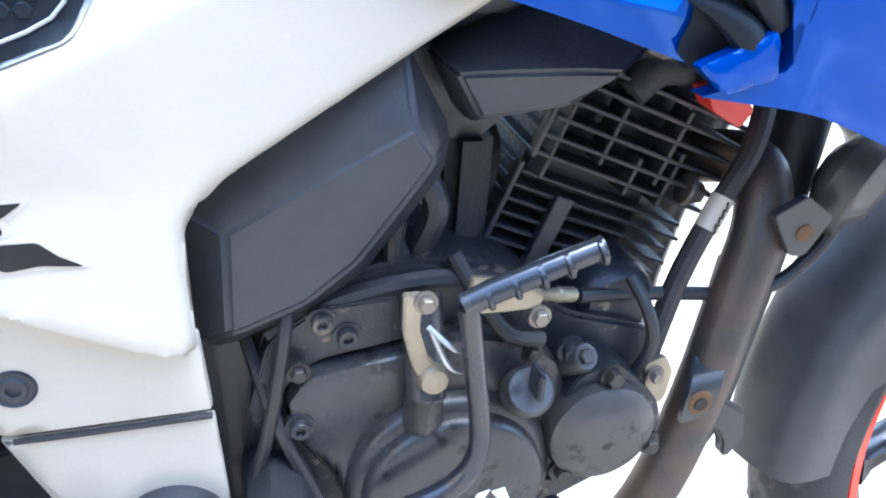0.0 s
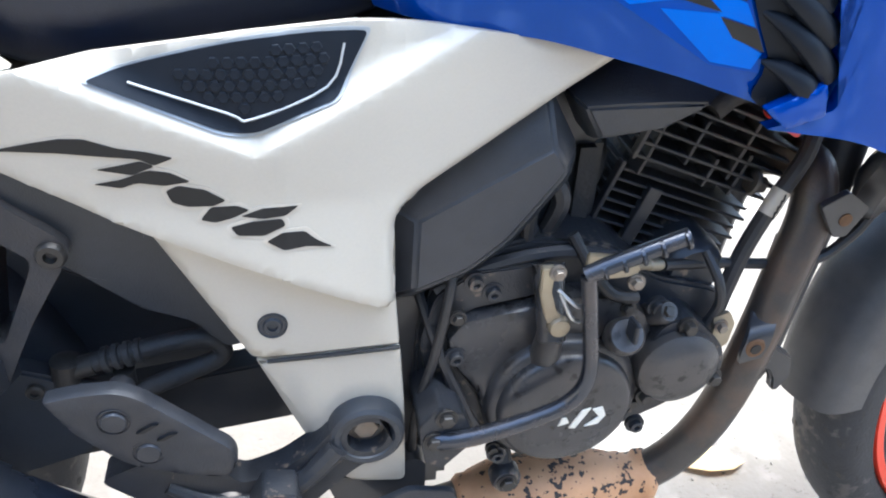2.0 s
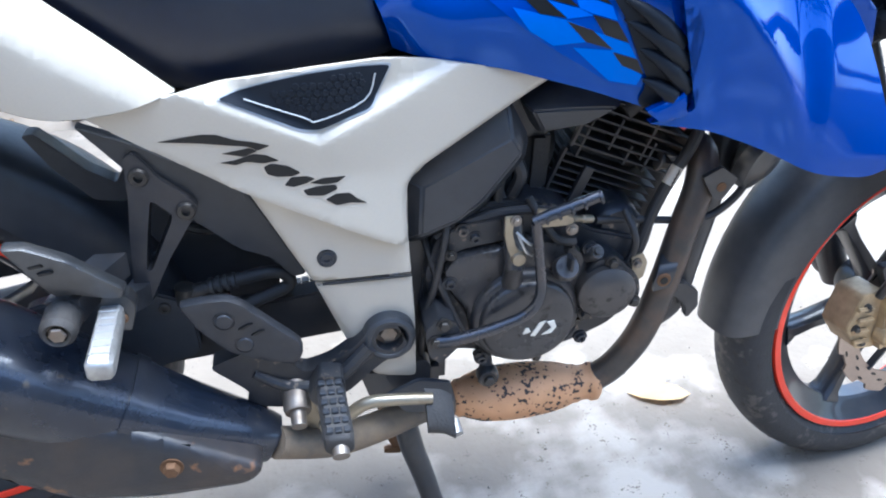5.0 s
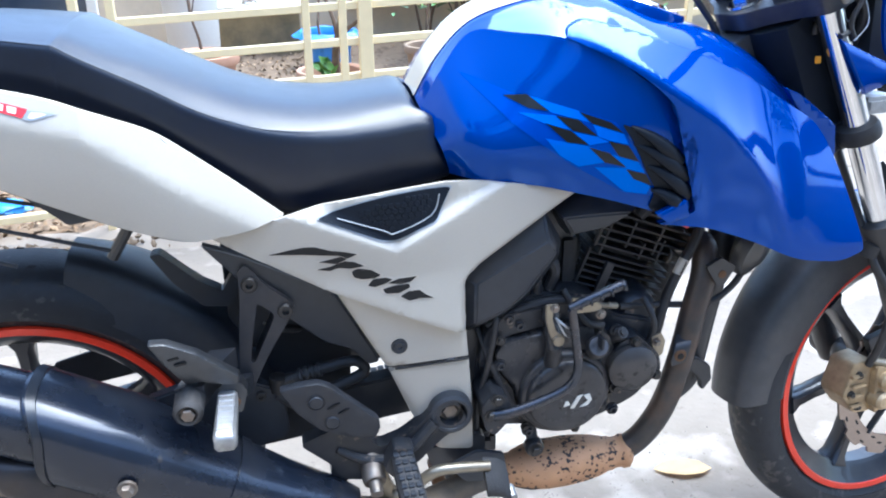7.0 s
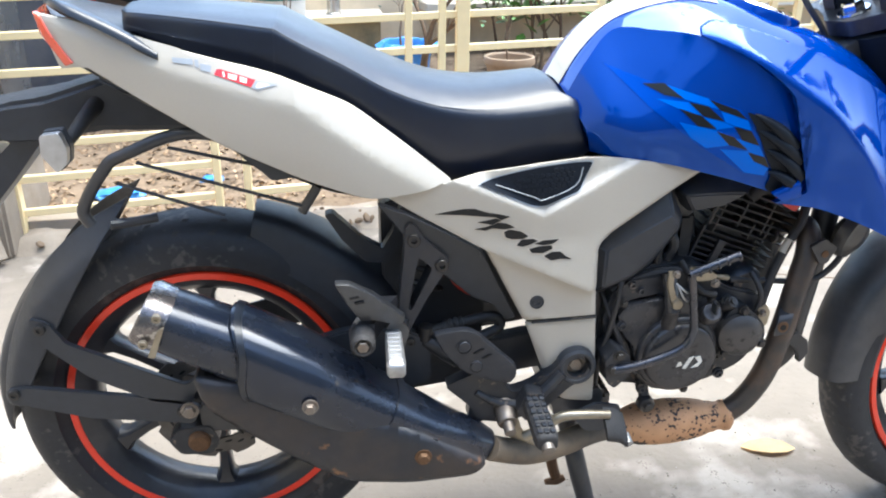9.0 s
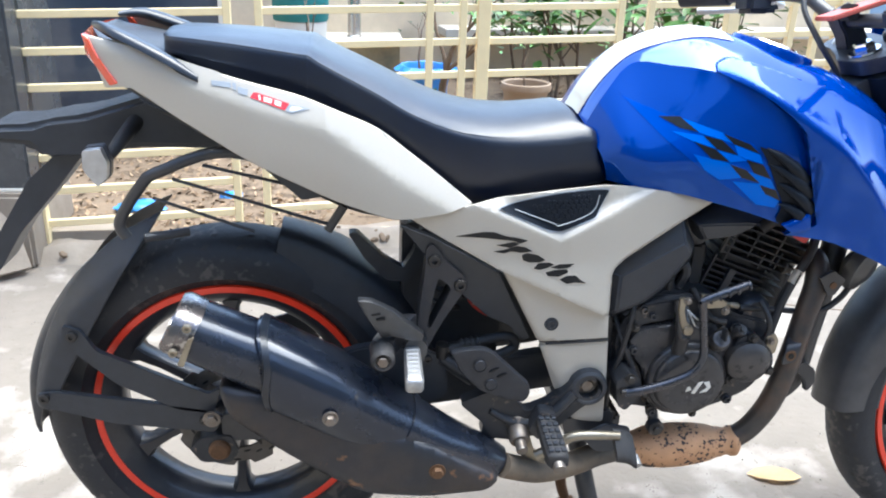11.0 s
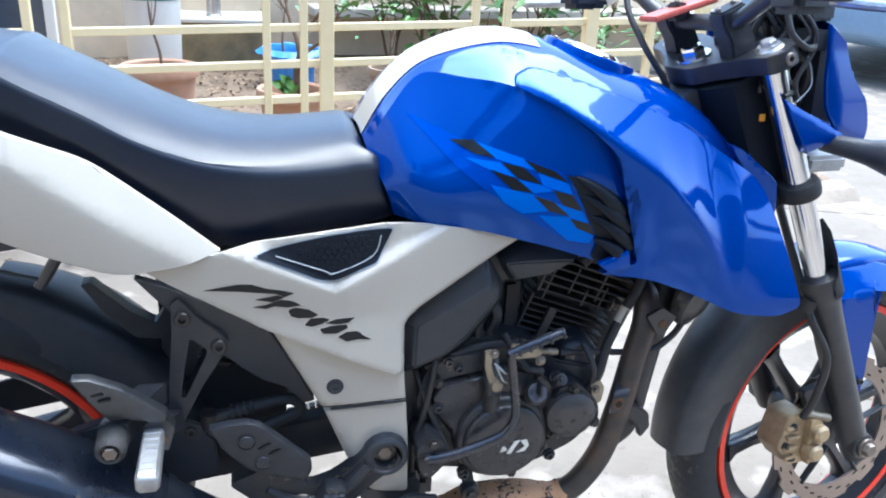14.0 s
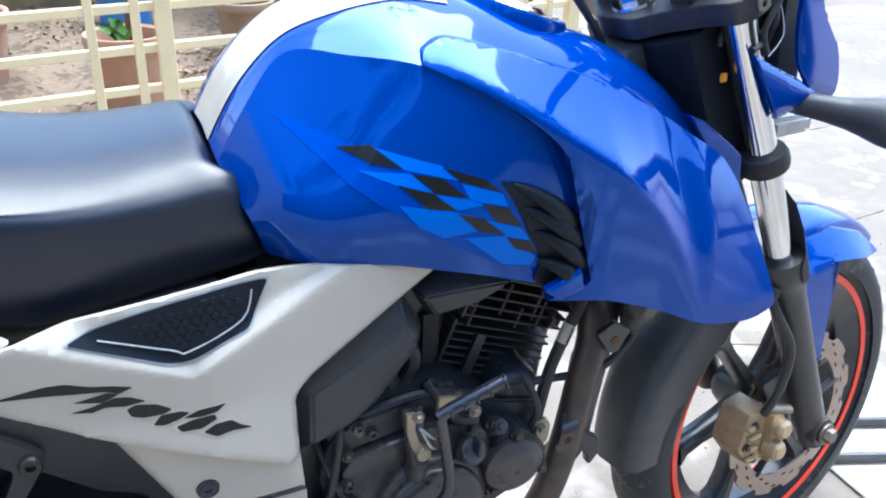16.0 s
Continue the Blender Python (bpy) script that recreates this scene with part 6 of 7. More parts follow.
part("hanger_nut", hexbolt((.683, -.156, .314), .007, .006), black_bolt, hook)
part("small_lever_tip", flat_bar([(.925, .400), (.948, .397), (.964, .384), (.970, .366), (.966, .350)], [.010, .012, .013, .010, .003], -.110, -.098, .002), frame_black, bike, "gear lever tip beyond the engine")
stand = part("side_stand", tube([(.575, -.06, .250), (.591, -.10, .166), (.612, -.100, .092), (.634, -.098, .010)], [.017, .017, .016, .015], 14), frame_black, bike, "black stand leg below the frame")
part("stand_foot", box(.642, -.098, .007, .05, .035, .012, .004), frame_black, stand)
part("stand_spring_lug", join(tube([(.560, -.01, .200), (.574, -.005, .105), (.586, .0, .062)], [.014, .011, .010], 10), tube([(.566, .0, .048), (.588, .0, .050), (.604, .0, .056)], [.005, .009, .006], 8)), rusty_bolt, bike, "rusty stand lug")
part("lower_frame_bar", box(.585, 0, .300, .10, .24, .045, .01), frame_black, bike)
part("horn_body", lathe([(.004, .022), (.020, .020), (.030, .014), (.040, .012), (.043, .006), (.043, -.006), (.032, -.014), (.015, -.022)], (1.020, -.095, .580), (.5, -.8, -.25), 40), frame_black, bike, "round black horn")
part("tank_underside", box(.76, 0, .700, .42, .20, .035, .01), frame_black, bike)
part("main_spine", tube([(1.00, 0, .800), (.85, 0, .735), (.60, 0, .690), (.48, 0, .640)], .030, 14), frame_black, bike)

# exhaust details
part("shield_bolt", hexbolt((.148, -.272, .431), .008, .010), bolt_steel, muffler)
part("shield_bolt", hexbolt((.305, -.255, .322), .009, .010), rusty_bolt, muffler)
for c in (MA + MD * .535 + MN * .020 + Vector((0, -.056, 0)), MA + MD * .536 - MN * .022 + Vector((0, -.056, 0))):
    part("cap_rivet", socket_bolt(c, .006, .004), zinc, muffler)
part("cap_tab", prism(rounded([(-.038, .560), (-.030, .563), (-.046, .520), (-.055, .522)], .002), -.272, -.266, .001), zinc, muffler)
part("shield_band", silencer([(.166, .0555, .0468, -.0234), (.180, .0572, .0482, -.0230)], power=2.9), muffler_black, muffler)
part("shield_edge", silencer([(.399, .0655, .0565, -.010), (.409, .0652, .0560, -.010)], power=2.9, shear=.09), gloss_black, muffler)

# front end: built straight, then turned with the bars ---------------------------------------
def fpart(name, bm, mat, parent=bike, label="", angle=35):
    return part(name, turned(bm), mat, parent, label, angle)


part("head_tube", tube([STEM + DOWN * .03, STEM + DOWN * .20], .034, 20), frame_black, bike, "black steering head")
for s in (-1, 1):
    y = s * .100
    lower = fpart("fork_lower", join(lathe([(.018, -.012), (.0295, -.010), (.0310, .000), (.0310, .022), (.0280, .030), (.0260, .045), (.0250, .060), (.0240, .20), (.0240, .34), (.022, .36), (.012, .365)], leg(.375, y), DOWN, 32)), frame_black, bike, "satin black fork lower leg")
    fpart("fork_tube", lathe([(.010, .0), (.0185, .002), (.0185, .39)], leg(.006, y), DOWN, 32), chrome, bike, "chrome fork tube")
    fpart("fork_ring", lathe([(.019, -.006), (.0275, -.004), (.0300, .002), (.0305, .013), (.029, .019), (.019, .022)], leg(.206, y), DOWN, 32), rubber, bike, "black clamp ring")
    fpart("fork_top_bolt", hexbolt(leg(-.006, y), .011, .009, -DOWN), alloy, bike)
    guard = []
    for a, h in ((40, -.070), (65, -.105), (85, -.112), (110, -.095), (135, -.065), (160, -.035), (185, -.020)):
        g = radians(a)
        out = FWD * math.sin(g) * .033 + Vector((0, -s * math.cos(g) * .033, 0))
        guard.append([leg(.400, y) + out, leg(.395 + h, y) + out * 1.0])
    gb = rings([[p[0] for p in guard], [p[1] for p in guard]], False, False)
    bmesh.ops.solidify(gb, geom=gb.faces[:], thickness=.003)
    fpart("fork_guard", gb, black_plastic, lower, "black plastic fork guard")
    fpart("axle_end", hexbolt(leg(.707, s * .128), .012, .012, (0, s, 0)), bolt_steel, lower)
    fpart("pinch_bolt", hexbolt(leg(.727, y, .068), .006, .010, FWD), bolt_steel, lower)
    fpart("axle_lug", join(lathe([(.004, -.014), (.022, -.012), (.024, 0), (.022, .012), (.004, .014)], leg(.707, y + s * .012), (0, 1, 0), 24)), frame_black, lower)
YOKE = [(-.035, -.028), (-.015, -.050), (.010, -.095), (.018, -.126), (.035, -.135), (.062, -.132), (.078, -.110), (.076, -.070), (.065, -.030), (.065, .030), (.076, .070), (.078, .110), (.062, .132), (.035, .135), (.018, .126), (.010, .095), (-.015, .050), (-.035, .028)]


LOWYOKE = [(-.035, -.045), (.010, -.075), (.045, -.085), (.065, -.030), (.065, .030), (.045, .085), (.010, .075), (-.035, .045)]


def yoke(s0, s1, shape=YOKE):
    bm = bmesh.new()
    f = bm.faces.new([bm.verts.new(STEM + FWD * a + Vector((0, b, 0)) + DOWN * s0) for a, b in rounded(shape, .010)])
    ext = bmesh.ops.extrude_face_region(bm, geom=[f])
    for v in ext["geom"]:
        if isinstance(v, bmesh.types.BMVert):
            v.co += DOWN * (s1 - s0)
    bmesh.ops.recalc_face_normals(bm, faces=bm.faces)
    bmesh.ops.bevel(bm, geom=list(bm.edges), offset=.0025, segments=2, affect="EDGES", clamp_overlap=True)
    return bm


top_yoke = fpart("top_yoke", yoke(-.003, .022), yoke_grey, bike, "black cast top yoke")
fpart("stem_nut", join(hexbolt(STEM + DOWN * -.004, .0175, .016, -DOWN), lathe([(.009, .021), (.013, .021), (.0135, .010)], STEM, -DOWN, 24)), chrome, top_yoke, "chrome stem nut")
fpart("lower_yoke", yoke(.196, .240, LOWYOKE), frame_black, bike, "black lower yoke")
for s in (-1, 1):
    rows_r = [[leg(sv, s * yy, ff) for yy, ff in ((.045, f0), (.045, f1), (.076, f1), (.076, f0))] for sv, f0, f1 in ((.0, .006, .050), (-.028, .008, .046), (-.050, .002, .046), (-.069, .004, .044))]
    rb_ = rings(rows_r)
    bmesh.ops.recalc_face_normals(rb_, faces=rb_.faces)
    bmesh.ops.bevel(rb_, geom=list(rb_.edges), offset=.003, segments=2, affect="EDGES", clamp_overlap=True)
    riser = fpart("bar_riser", rb_, yoke_grey, bike, "black cast handlebar riser")
    fpart("riser_bolt", socket_bolt(leg(-.070, s * .060, .037), .004, .003, -DOWN), bolt_steel, riser)
    fpart("riser_bolt", socket_bolt(leg(-.070, s * .060, .011), .004, .003, -DOWN), bolt_steel, riser)
bar_c = leg(-.047, 0, .023)
BAR = [(0, .060, 0), (-.001, .080, .004), (-.004, .110, .019), (-.006, .145, .037), (-.022, .190, .046), (-.072, .260, .044), (-.127, .360, .042)]
fpart("handlebar", tube([bar_c + Vector((x, -y, z)) for x, y, z in reversed(BAR)] + [bar_c + Vector(p) for p in BAR], .0115, 14), frame_black, bike, "black tubular handlebar")
for s in (-1, 1):
    fpart("hand_grip", tube([bar_c + Vector(p) for p in ((-.081, s * .275, .044), (-.127, s * .365, .042))], .0165, 16), rubber, bike, "black rubber hand grip")
    fpart("switch_box", join(box(*(bar_c + Vector((-.056, s * .236, .038))), .052, .052, .050, .009), box(*(bar_c + Vector((-.030, s * .228, .030))), .030, .034, .030, .006)), black_plastic, bike, "black switch cluster")
    lev = fpart("bar_lever", tube([bar_c + Vector(p) for p in ((-.034, s * .210, .036), (.005, s * .240, .028), (-.020, s * .335, .022), (-.065, s * .405, .020))], [.008, .007, .006, .007], 10), alloy, bike, "alloy hand lever")
cover_rows = [[leg(sv + d, yy, ff) for sv, yy, ff in ((-.082, .004, -.042), (-.066, .004, .066), (-.066, .046, .066), (-.082, .046, -.042))] for d in (0, .008)]
slab = rings(cover_rows)
bmesh.ops.recalc_face_normals(slab, faces=slab.faces)
bmesh.ops.bevel(slab, geom=list(slab.edges), offset=.002, segments=2, affect="EDGES", clamp_overlap=True)
fpart("key_cover", slab, faded_red, bike, "faded red plastic bar cover")
fpart("cover_post", box(*leg(-.066, .030, .012), .020, .026, .026, .003), frame_black, bike)
fpart("wire_tag_amber", box(1.068, -.086, .840, .009, .004, .010, .001), amber, bike, "amber tag on the wiring")
fpart("wiring_loom", join(tube([leg(.02, -.06, .04), leg(.08, -.07, .06), leg(.13, -.05, .05), leg(.19, -.04, .03)], .008, 8), tube([leg(.02, .02, .06), leg(.09, -.02, .07), leg(.16, -.01, .05)], .010, 8), tube([leg(.00, -.09, .075), leg(.05, -.10, .10), leg(.10, -.08, .09)], .006, 8)), cable_black, bike, "bundle of black wiring")
fpart("inner_stem_cover", rings([[leg(sv, yy, ff) for ff, yy in ((-.030, -.050), (-.010, -.082), (.060, -.078), (.080, 0), (.060, .078), (-.010, .082), (-.030, .050))] for sv in (.028, .05, .19, .235)]), grille_black, bike, "black cover between the fork tubes")
part("throttle_cable", tube([(.965, .11, 1.04), (.930, .07, .985), (.945, .03, .930), (.985, .015, .870), (1.00, .01, .80)], .0048, 10), cable_black, bike, "black throttle cable loop")

# headlamp cowl, indicators, instruments
COWL = rounded([(1.128, .967), (1.165, .944), (1.186, .903), (1.225, .865), (1.238, .835), (1.236, .806), (1.196, .797), (1.176, .812), (1.148, .850), (1.136, .892), (1.132, .933)], [.003, .006, .008, .012, .012, .010, .006, .006, .012, .015, .01])
FLANK = rounded([(1.066, .870), (1.110, .851), (1.150, .836), (1.184, .818), (1.170, .806), (1.148, .803), (1.122, .792), (1.109, .805), (1.083, .841)], .003)


def cowl_out(x, z):
    """Two facets that meet in a crease down the side of the cowl, drawn in at its lower edge."""
    d = x - 1.131 - max(0, .933 - z) * .45 + max(0, .86 - z) * .35
    return softmin(.130, .127 - .18 * d, .127 + .25 * d, .127 - .6 * (.826 - z), k=.0015)


for s in (-1, 1):
    fpart("headlamp_cowl", shell(COWL, cowl_out, 0.005, 0.003, 0.006, s), blue_paint, bike, "glossy blue faceted headlamp cowl", 30)
    fpart("cowl_flank", shell(FLANK, lambda x, z: softmin(0.128, 0.126 - 0.7 * (z - .834 + 0.42 * (x - 1.14)), 0.128 - 0.5 * (.812 - z - 0.25 * (1.15 - x)), k=0.0015), 0.005, 0.003, 0.006, s), blue_paint, bike, "blue cowl flank", 30)
    fpart("cowl_front", rings(grid_surface([[(1.232, s * .075, .872), (1.245, s * .04, .888), (1.250, 0, .893)], [(1.185, s * .100, .925), (1.196, s * .05, .940), (1.200, 0, .945)], [(1.138, s * .115, .966), (1.145, s * .055, .985), (1.148, 0, .990)]], 3, 3), False, False), blue_paint, bike, "blue top of the headlamp cowl", 40)
    turn_s = fpart("front_indicator", tube([(1.165, s * .105, .806), (1.180, s * .140, .802), (1.190, s * .165, .799), (1.202, s * .200, .795), (1.212, s * .240, .790), (1.218, s * .275, .786), (1.222, s * .295, .784)], [.013, .015, .018, .027, .031, .029, .012], 18), black_plastic, bike, "black front indicator on a rubber stalk")
    fpart("indicator_lens", lathe([(.004, .018), (.016, .015), (.022, .004), (.022, 0)], (1.232, s * .245, .790), (1, 0, 0), 20), alloy, turn_s)
fpart("headlamp_glass", rings(grid_surface([[(1.245, -.055, .885), (1.260, 0, .895), (1.245, .055, .885)], [(1.268, -.055, .850), (1.282, 0, .855), (1.268, .055, .850)], [(1.250, -.040, .800), (1.262, 0, .795), (1.250, .040, .800)]], 4, 4), False, False), chrome, bike, "clear headlamp glass", 60)
fpart("headlamp_tray", box(1.195, -.0, .770, .075, .19, .024, .006), alloy, bike, "pale underside of the headlamp")
fpart("headlamp_body", join(box(1.165, 0, .880, .075, .19, .16, .02), box(1.205, 0, .850, .06, .15, .10, .02)), black_plastic, bike, "black headlamp shell")
fpart("instrument_pod", join(box(1.125, 0, 1.035, .09, .19, .07, .015), box(1.120, -.060, .992, .055, .060, .030, .006)), black_plastic, bike, "black instrument pod")

# front guards and brake
fpart("front_mudguard", arc_guard(FRONT, .318, 180, 100, .054, .086, taper=lambda u: 0.86 + 0.14 * min(1, u * 2)), guard_plastic, bike, "long black front mudguard", 50)
fpart("front_fender", arc_guard(FRONT, .318, 104, 52, .060, .034, taper=lambda u: 1 - 0.45 * max(0, u - 0.3) / 0.7), blue_paint, bike, "glossy blue front fender", 50)
for s in (-1, 1):
    long = ((.265, 91), (.198, 86), (.115, 81), (.062, 76), (.060, 95), (.120, 106), (.200, 110)) if s < 0 else ((.255, 90), (.235, 100), (.250, 110))
    flank = [(FRONT.x + r * math.cos(radians(a)), FRONT.z + r * math.sin(radians(a))) for r, a in ((.302, 113), (.305, 100), (.306, 86), (.300, 70), (.284, 60), (.268, 70)) + long]
    fpart("fender_flank", shell(rounded(flank, .008), lambda x, z: 0.084 - 0.9 * max(0, math.hypot(x - FRONT.x, z - FRONT.z) - .265) - 0.05 * max(0, .2 - math.hypot(x - FRONT.x, z - FRONT.z)), 0.004, 0.003, 0.012, s), blue_paint, bike, "blue fender flank beside the fork", 30)
    fpart("flank_screw", socket_bolt((FRONT.x + .002, s * .085, FRONT.z + (.105 if s < 0 else .262)), .006, .004, (0, s, 0)), black_bolt, bike)
CX, CZ = FRONT.x + .012, FRONT.z - .035


def cpart(name, bm, mat, parent, label="", angle=35):
    """Piece of the front caliper, brought to its size and place on the disc."""
    at = Vector((CX - .125, -.08, CZ + .070))
    m = Matrix.Translation(at + Vector((-.012, 0, -.005))) @ Matrix.Diagonal((.80, 1, .80, 1)) @ Matrix.Translation(-at)
    bmesh.ops.transform(bm, matrix=m, verts=bm.verts[:])
    return fpart(name, bm, mat, parent, label, angle)


cal = cpart("brake_caliper", prism(rounded([(CX - .165, CZ + .125), (CX - .118, CZ + .130), (CX - .100, CZ + .095), (CX - .108, CZ + .012), (CX - .150, CZ + .015), (CX - .185, CZ + .060)], .008), -.098, -.050, .005), gold, bike, "dull gold two-piston brake caliper", 40)
cpart("caliper_bridge", prism(rounded([(CX - .120, CZ + .118), (CX - .090, CZ + .112), (CX - .072, CZ + .080), (CX - .085, CZ + .030), (CX - .112, CZ + .012), (CX - .118, CZ + .060)], .008), -.110, -.070, .004), gold, cal, "pale caliper piston housing")
for x, z in ((-.096, .086), (-.104, .044)):
    cpart("piston_cover", lathe([(.004, .013), (.013, .013), (.0185, .008), (.0195, -.01)], (CX + x, -.110, CZ + z), (0, -1, 0), 24), gold, cal)
for k in range(4):
    cpart("caliper_rib", box(CX - .150 - .006 * (k % 2), -.101, CZ + .034 + .022 * k, .034, .008, .007, .002), gold, cal)
for dx, dz in ((-.150, .100), (-.165, .060), (-.145, .030), (-.085, .060)):
    cpart("caliper_bolt", hexbolt((CX + dx, -.099, CZ + dz), .006, .006), black_bolt, cal)
cpart("caliper_pin", tube([(CX - .120, -.095, CZ + .125), (CX - .070, -.105, CZ + .112)], .009, 12), zinc, cal)
fpart("caliper_mount", prism(rounded([(FRONT.x - .120, FRONT.z + .105), (FRONT.x - .072, FRONT.z + .115), (FRONT.x - .040, FRONT.z + .050), (FRONT.x - .050, FRONT.z + .010), (FRONT.x - .085, FRONT.z + .05), (FRONT.x - .105, FRONT.z + .075)], .006), -.085, -.072, .003), frame_black, bike, "black caliper mount")
fpart("brake_line", tube([(FRONT.x - .130, -.100, FRONT.z + .070), (FRONT.x - .125, -.115, FRONT.z + .120), (FRONT.x - .118, -.115, FRONT.z + .180), (FRONT.x - .150, -.105, FRONT.z + .240), (FRONT.x - .160, -.085, FRONT.z + .290), (FRONT.x - .175, -.060, FRONT.z + .360), (FRONT.x - .22, -.03, FRONT.z + .50)], .0065, 10), cable_black, bike, "black front brake hose")
fpart("hose_clip", lathe([(.007, -.012), (.013, -.010), (.013, .010), (.007, .012)], (FRONT.x - .155, -.096, FRONT.z + .265), (.2, -.2, 1), 16), rubber, bike)

# cables and small fittings round the bars
tangle = random.Random(17)
for k in range(13):
    at = Vector((tangle.uniform(1.070, 1.125), tangle.uniform(-.105, -.020), .985))
    pts = [at]
    for z in (.955, .925, .895, .865):
        pts.append(Vector((at.x + tangle.uniform(-.012, .030), max(-.112, at.y + tangle.uniform(-.035, .025)), z + tangle.uniform(-.012, .012))))
    fpart("bar_cable", tube(pts, tangle.choice((.0022, .0028, .0035, .0045)), 8), cable_black, bike)
fpart("bar_cable", tube([(1.060, -.112, .985), (1.064, -.122, .955), (1.085, -.126, .938), (1.110, -.118, .936), (1.126, -.100, .945)], .0042, 8), cable_black, bike)
fpart("pale_wire", tube([(1.108, -.112, .925), (1.112, -.118, .905), (1.108, -.124, .885), (1.086, -.126, .866)], .0008, 6), alloy, bike, "thin pale wire")
fpart("clamp_bolt", socket_bolt(leg(.010, -.131, .045), .0085, .006), bolt_steel, top_yoke)
fpart("loom_connector", box(1.125, -.100, .945, .035, .030, .028, .004), black_plastic, bike)
fpart("loom_connector", box(1.135, -.085, .985, .045, .035, .030, .004), black_plastic, bike)
fpart("ignition_switch", lathe([(.004, .012), (.016, .012), (.019, .008), (.019, -.02)], leg(-.004, 0, .062), -DOWN, 28), black_plastic, bike, "black ignition switch")
part("tank_neck", prism(rounded([(.965, .850), (1.010, .880), (1.035, .860), (1.050, .800), (1.0, .80)], .008), -.030, .030, .004), black_plastic, bike, "black rubber tank mount")

for sv, rr in ((.034, .038), (.046, .034), (.060, .037)):
    fpart("head_ring", lathe([(rr - .004, -.005), (rr, -.004), (rr, .004), (rr - .004, .005)], STEM + DOWN * sv, DOWN, 36), black_bolt if rr > .035 else yoke_grey, bike)
fpart("nut_washer", lathe([(.010, .003), (.024, .002), (.025, 0), (.010, -.001)], STEM + DOWN * -.003, -DOWN, 28), bolt_steel, top_yoke)
for s in (-1, 1):
    fpart("fork_cap", lathe([(.008, .004), (.017, .003), (.0195, 0), (.0195, -.004)], leg(-.003, s * .100), -DOWN, 28), alloy, top_yoke)

# clutter between the cylinder and the covers
part("starter_motor", lathe([(.006, .012), (.022, .012), (.028, .006), (.030, -.005), (.030, -.10)], (.842, -.105, .505), (0, -1, 0), 32), engine_black, bike, "dusty black starter motor")
for pts, r in (([(.689, -.115, .578), (.687, -.117, .559), (.690, -.116, .536), (.700, -.112, .520)], .0060), ([(.652, -.110, .533), (.673, -.114, .547), (.691, -.114, .541), (.720, -.112, .524), (.742, -.110, .510)], .0055), ([(.720, -.128, .560), (.735, -.140, .535), (.752, -.150, .515), (.775, -.148, .508)], .0050), ([(.845, -.120, .530), (.852, -.138, .512), (.856, -.142, .490), (.850, -.138, .465)], .0045)):
    part("engine_hose", tube(pts, r, 10), cable_black, bike)
part("sensor_bracket", prism(rounded([(.852, .478), (.866, .484), (.874, .470), (.872, .448), (.860, .440), (.856, .458)], .003), -.146, -.142, .0008), zinc, bike, "dull plated sensor bracket")
part("sensor_bolt", hexbolt((.860, -.147, .470), .0045, .006), bolt_steel, bike)
part("plug_boss", lathe([(.003, .010), (.008, .010), (.010, .006), (.010, -.02)], (.800, -.150, .492), (.2, -.7, .6), 20), engine_grey, bike)
part("plug_bolt", hexbolt((.801, -.157, .498), .005, .004, (.2, -.7, .6)), black_bolt, bike)
part("case_rib", tube([(.612, -.128, .515), (.660, -.130, .538), (.720, -.130, .545), (.775, -.130, .530)], .006, 8), engine_black, bike)
for x, z in ((.628, .500), (.700, .508), (.770, .498), (.640, .386), (.668, .352), (.745, .338), (.792, .392)):
    part("case_bolt", hexbolt((x, -.148, z), .0048, .005), black_bolt, cover)


# ---- behind the fence ----
def pot(label, at, r, h, mat, fill, group="pots in the bed"):
    p = thing("plant_pot", label, "plant pot", group, at=at)
    part("pot_body", lathe([(r * .68, 0.0), (r * .72, h * .04), (r * .90, h * .80), (r * .92, h * .84), (r * 1.0, h * .85), (r * 1.03, h * .90), (r * 1.0, h * .99), (r * .94, h), (r * .88, h * .97), (r * .84, h * .70)], (0, 0, 0), (0, 0, 1), 40), mat, p)
    part("pot_soil", lathe([(.005, h * .80), (r * .45, h * .81), (r * .85, h * .78), (r * .80, h * .60)], (0, 0, 0), (0, 0, 1), 24), fill, p)
    return p


def leafy(rng, bm, at, size, count, spread, up=0.0, droop=0.4):
    for i in range(count):
        d = Vector((rng.gauss(0, 1), rng.gauss(0, 1), rng.gauss(0, 0.7) + up)).normalized() * spread * rng.random() ** 0.5
        c = Vector(at) + d
        s = size * rng.uniform(0.6, 1.25)
        e = Euler((rng.uniform(-1, 1) * droop, rng.uniform(-1, 1) * droop + .3, rng.uniform(0, 6.3))).to_matrix()
        pts = [e @ Vector(q) * s for q in ((-.5, 0, 0), (-.15, -.22, .03), (.3, -.17, .02), (.6, 0, -.06), (.3, .17, .02), (-.15, .22, .03))]
        v = [bm.verts.new(c + q) for q in pts]
        bm.faces.new((v[0], v[1], v[2], v[3]))
        bm.faces.new((v[0], v[3], v[4], v[5]))


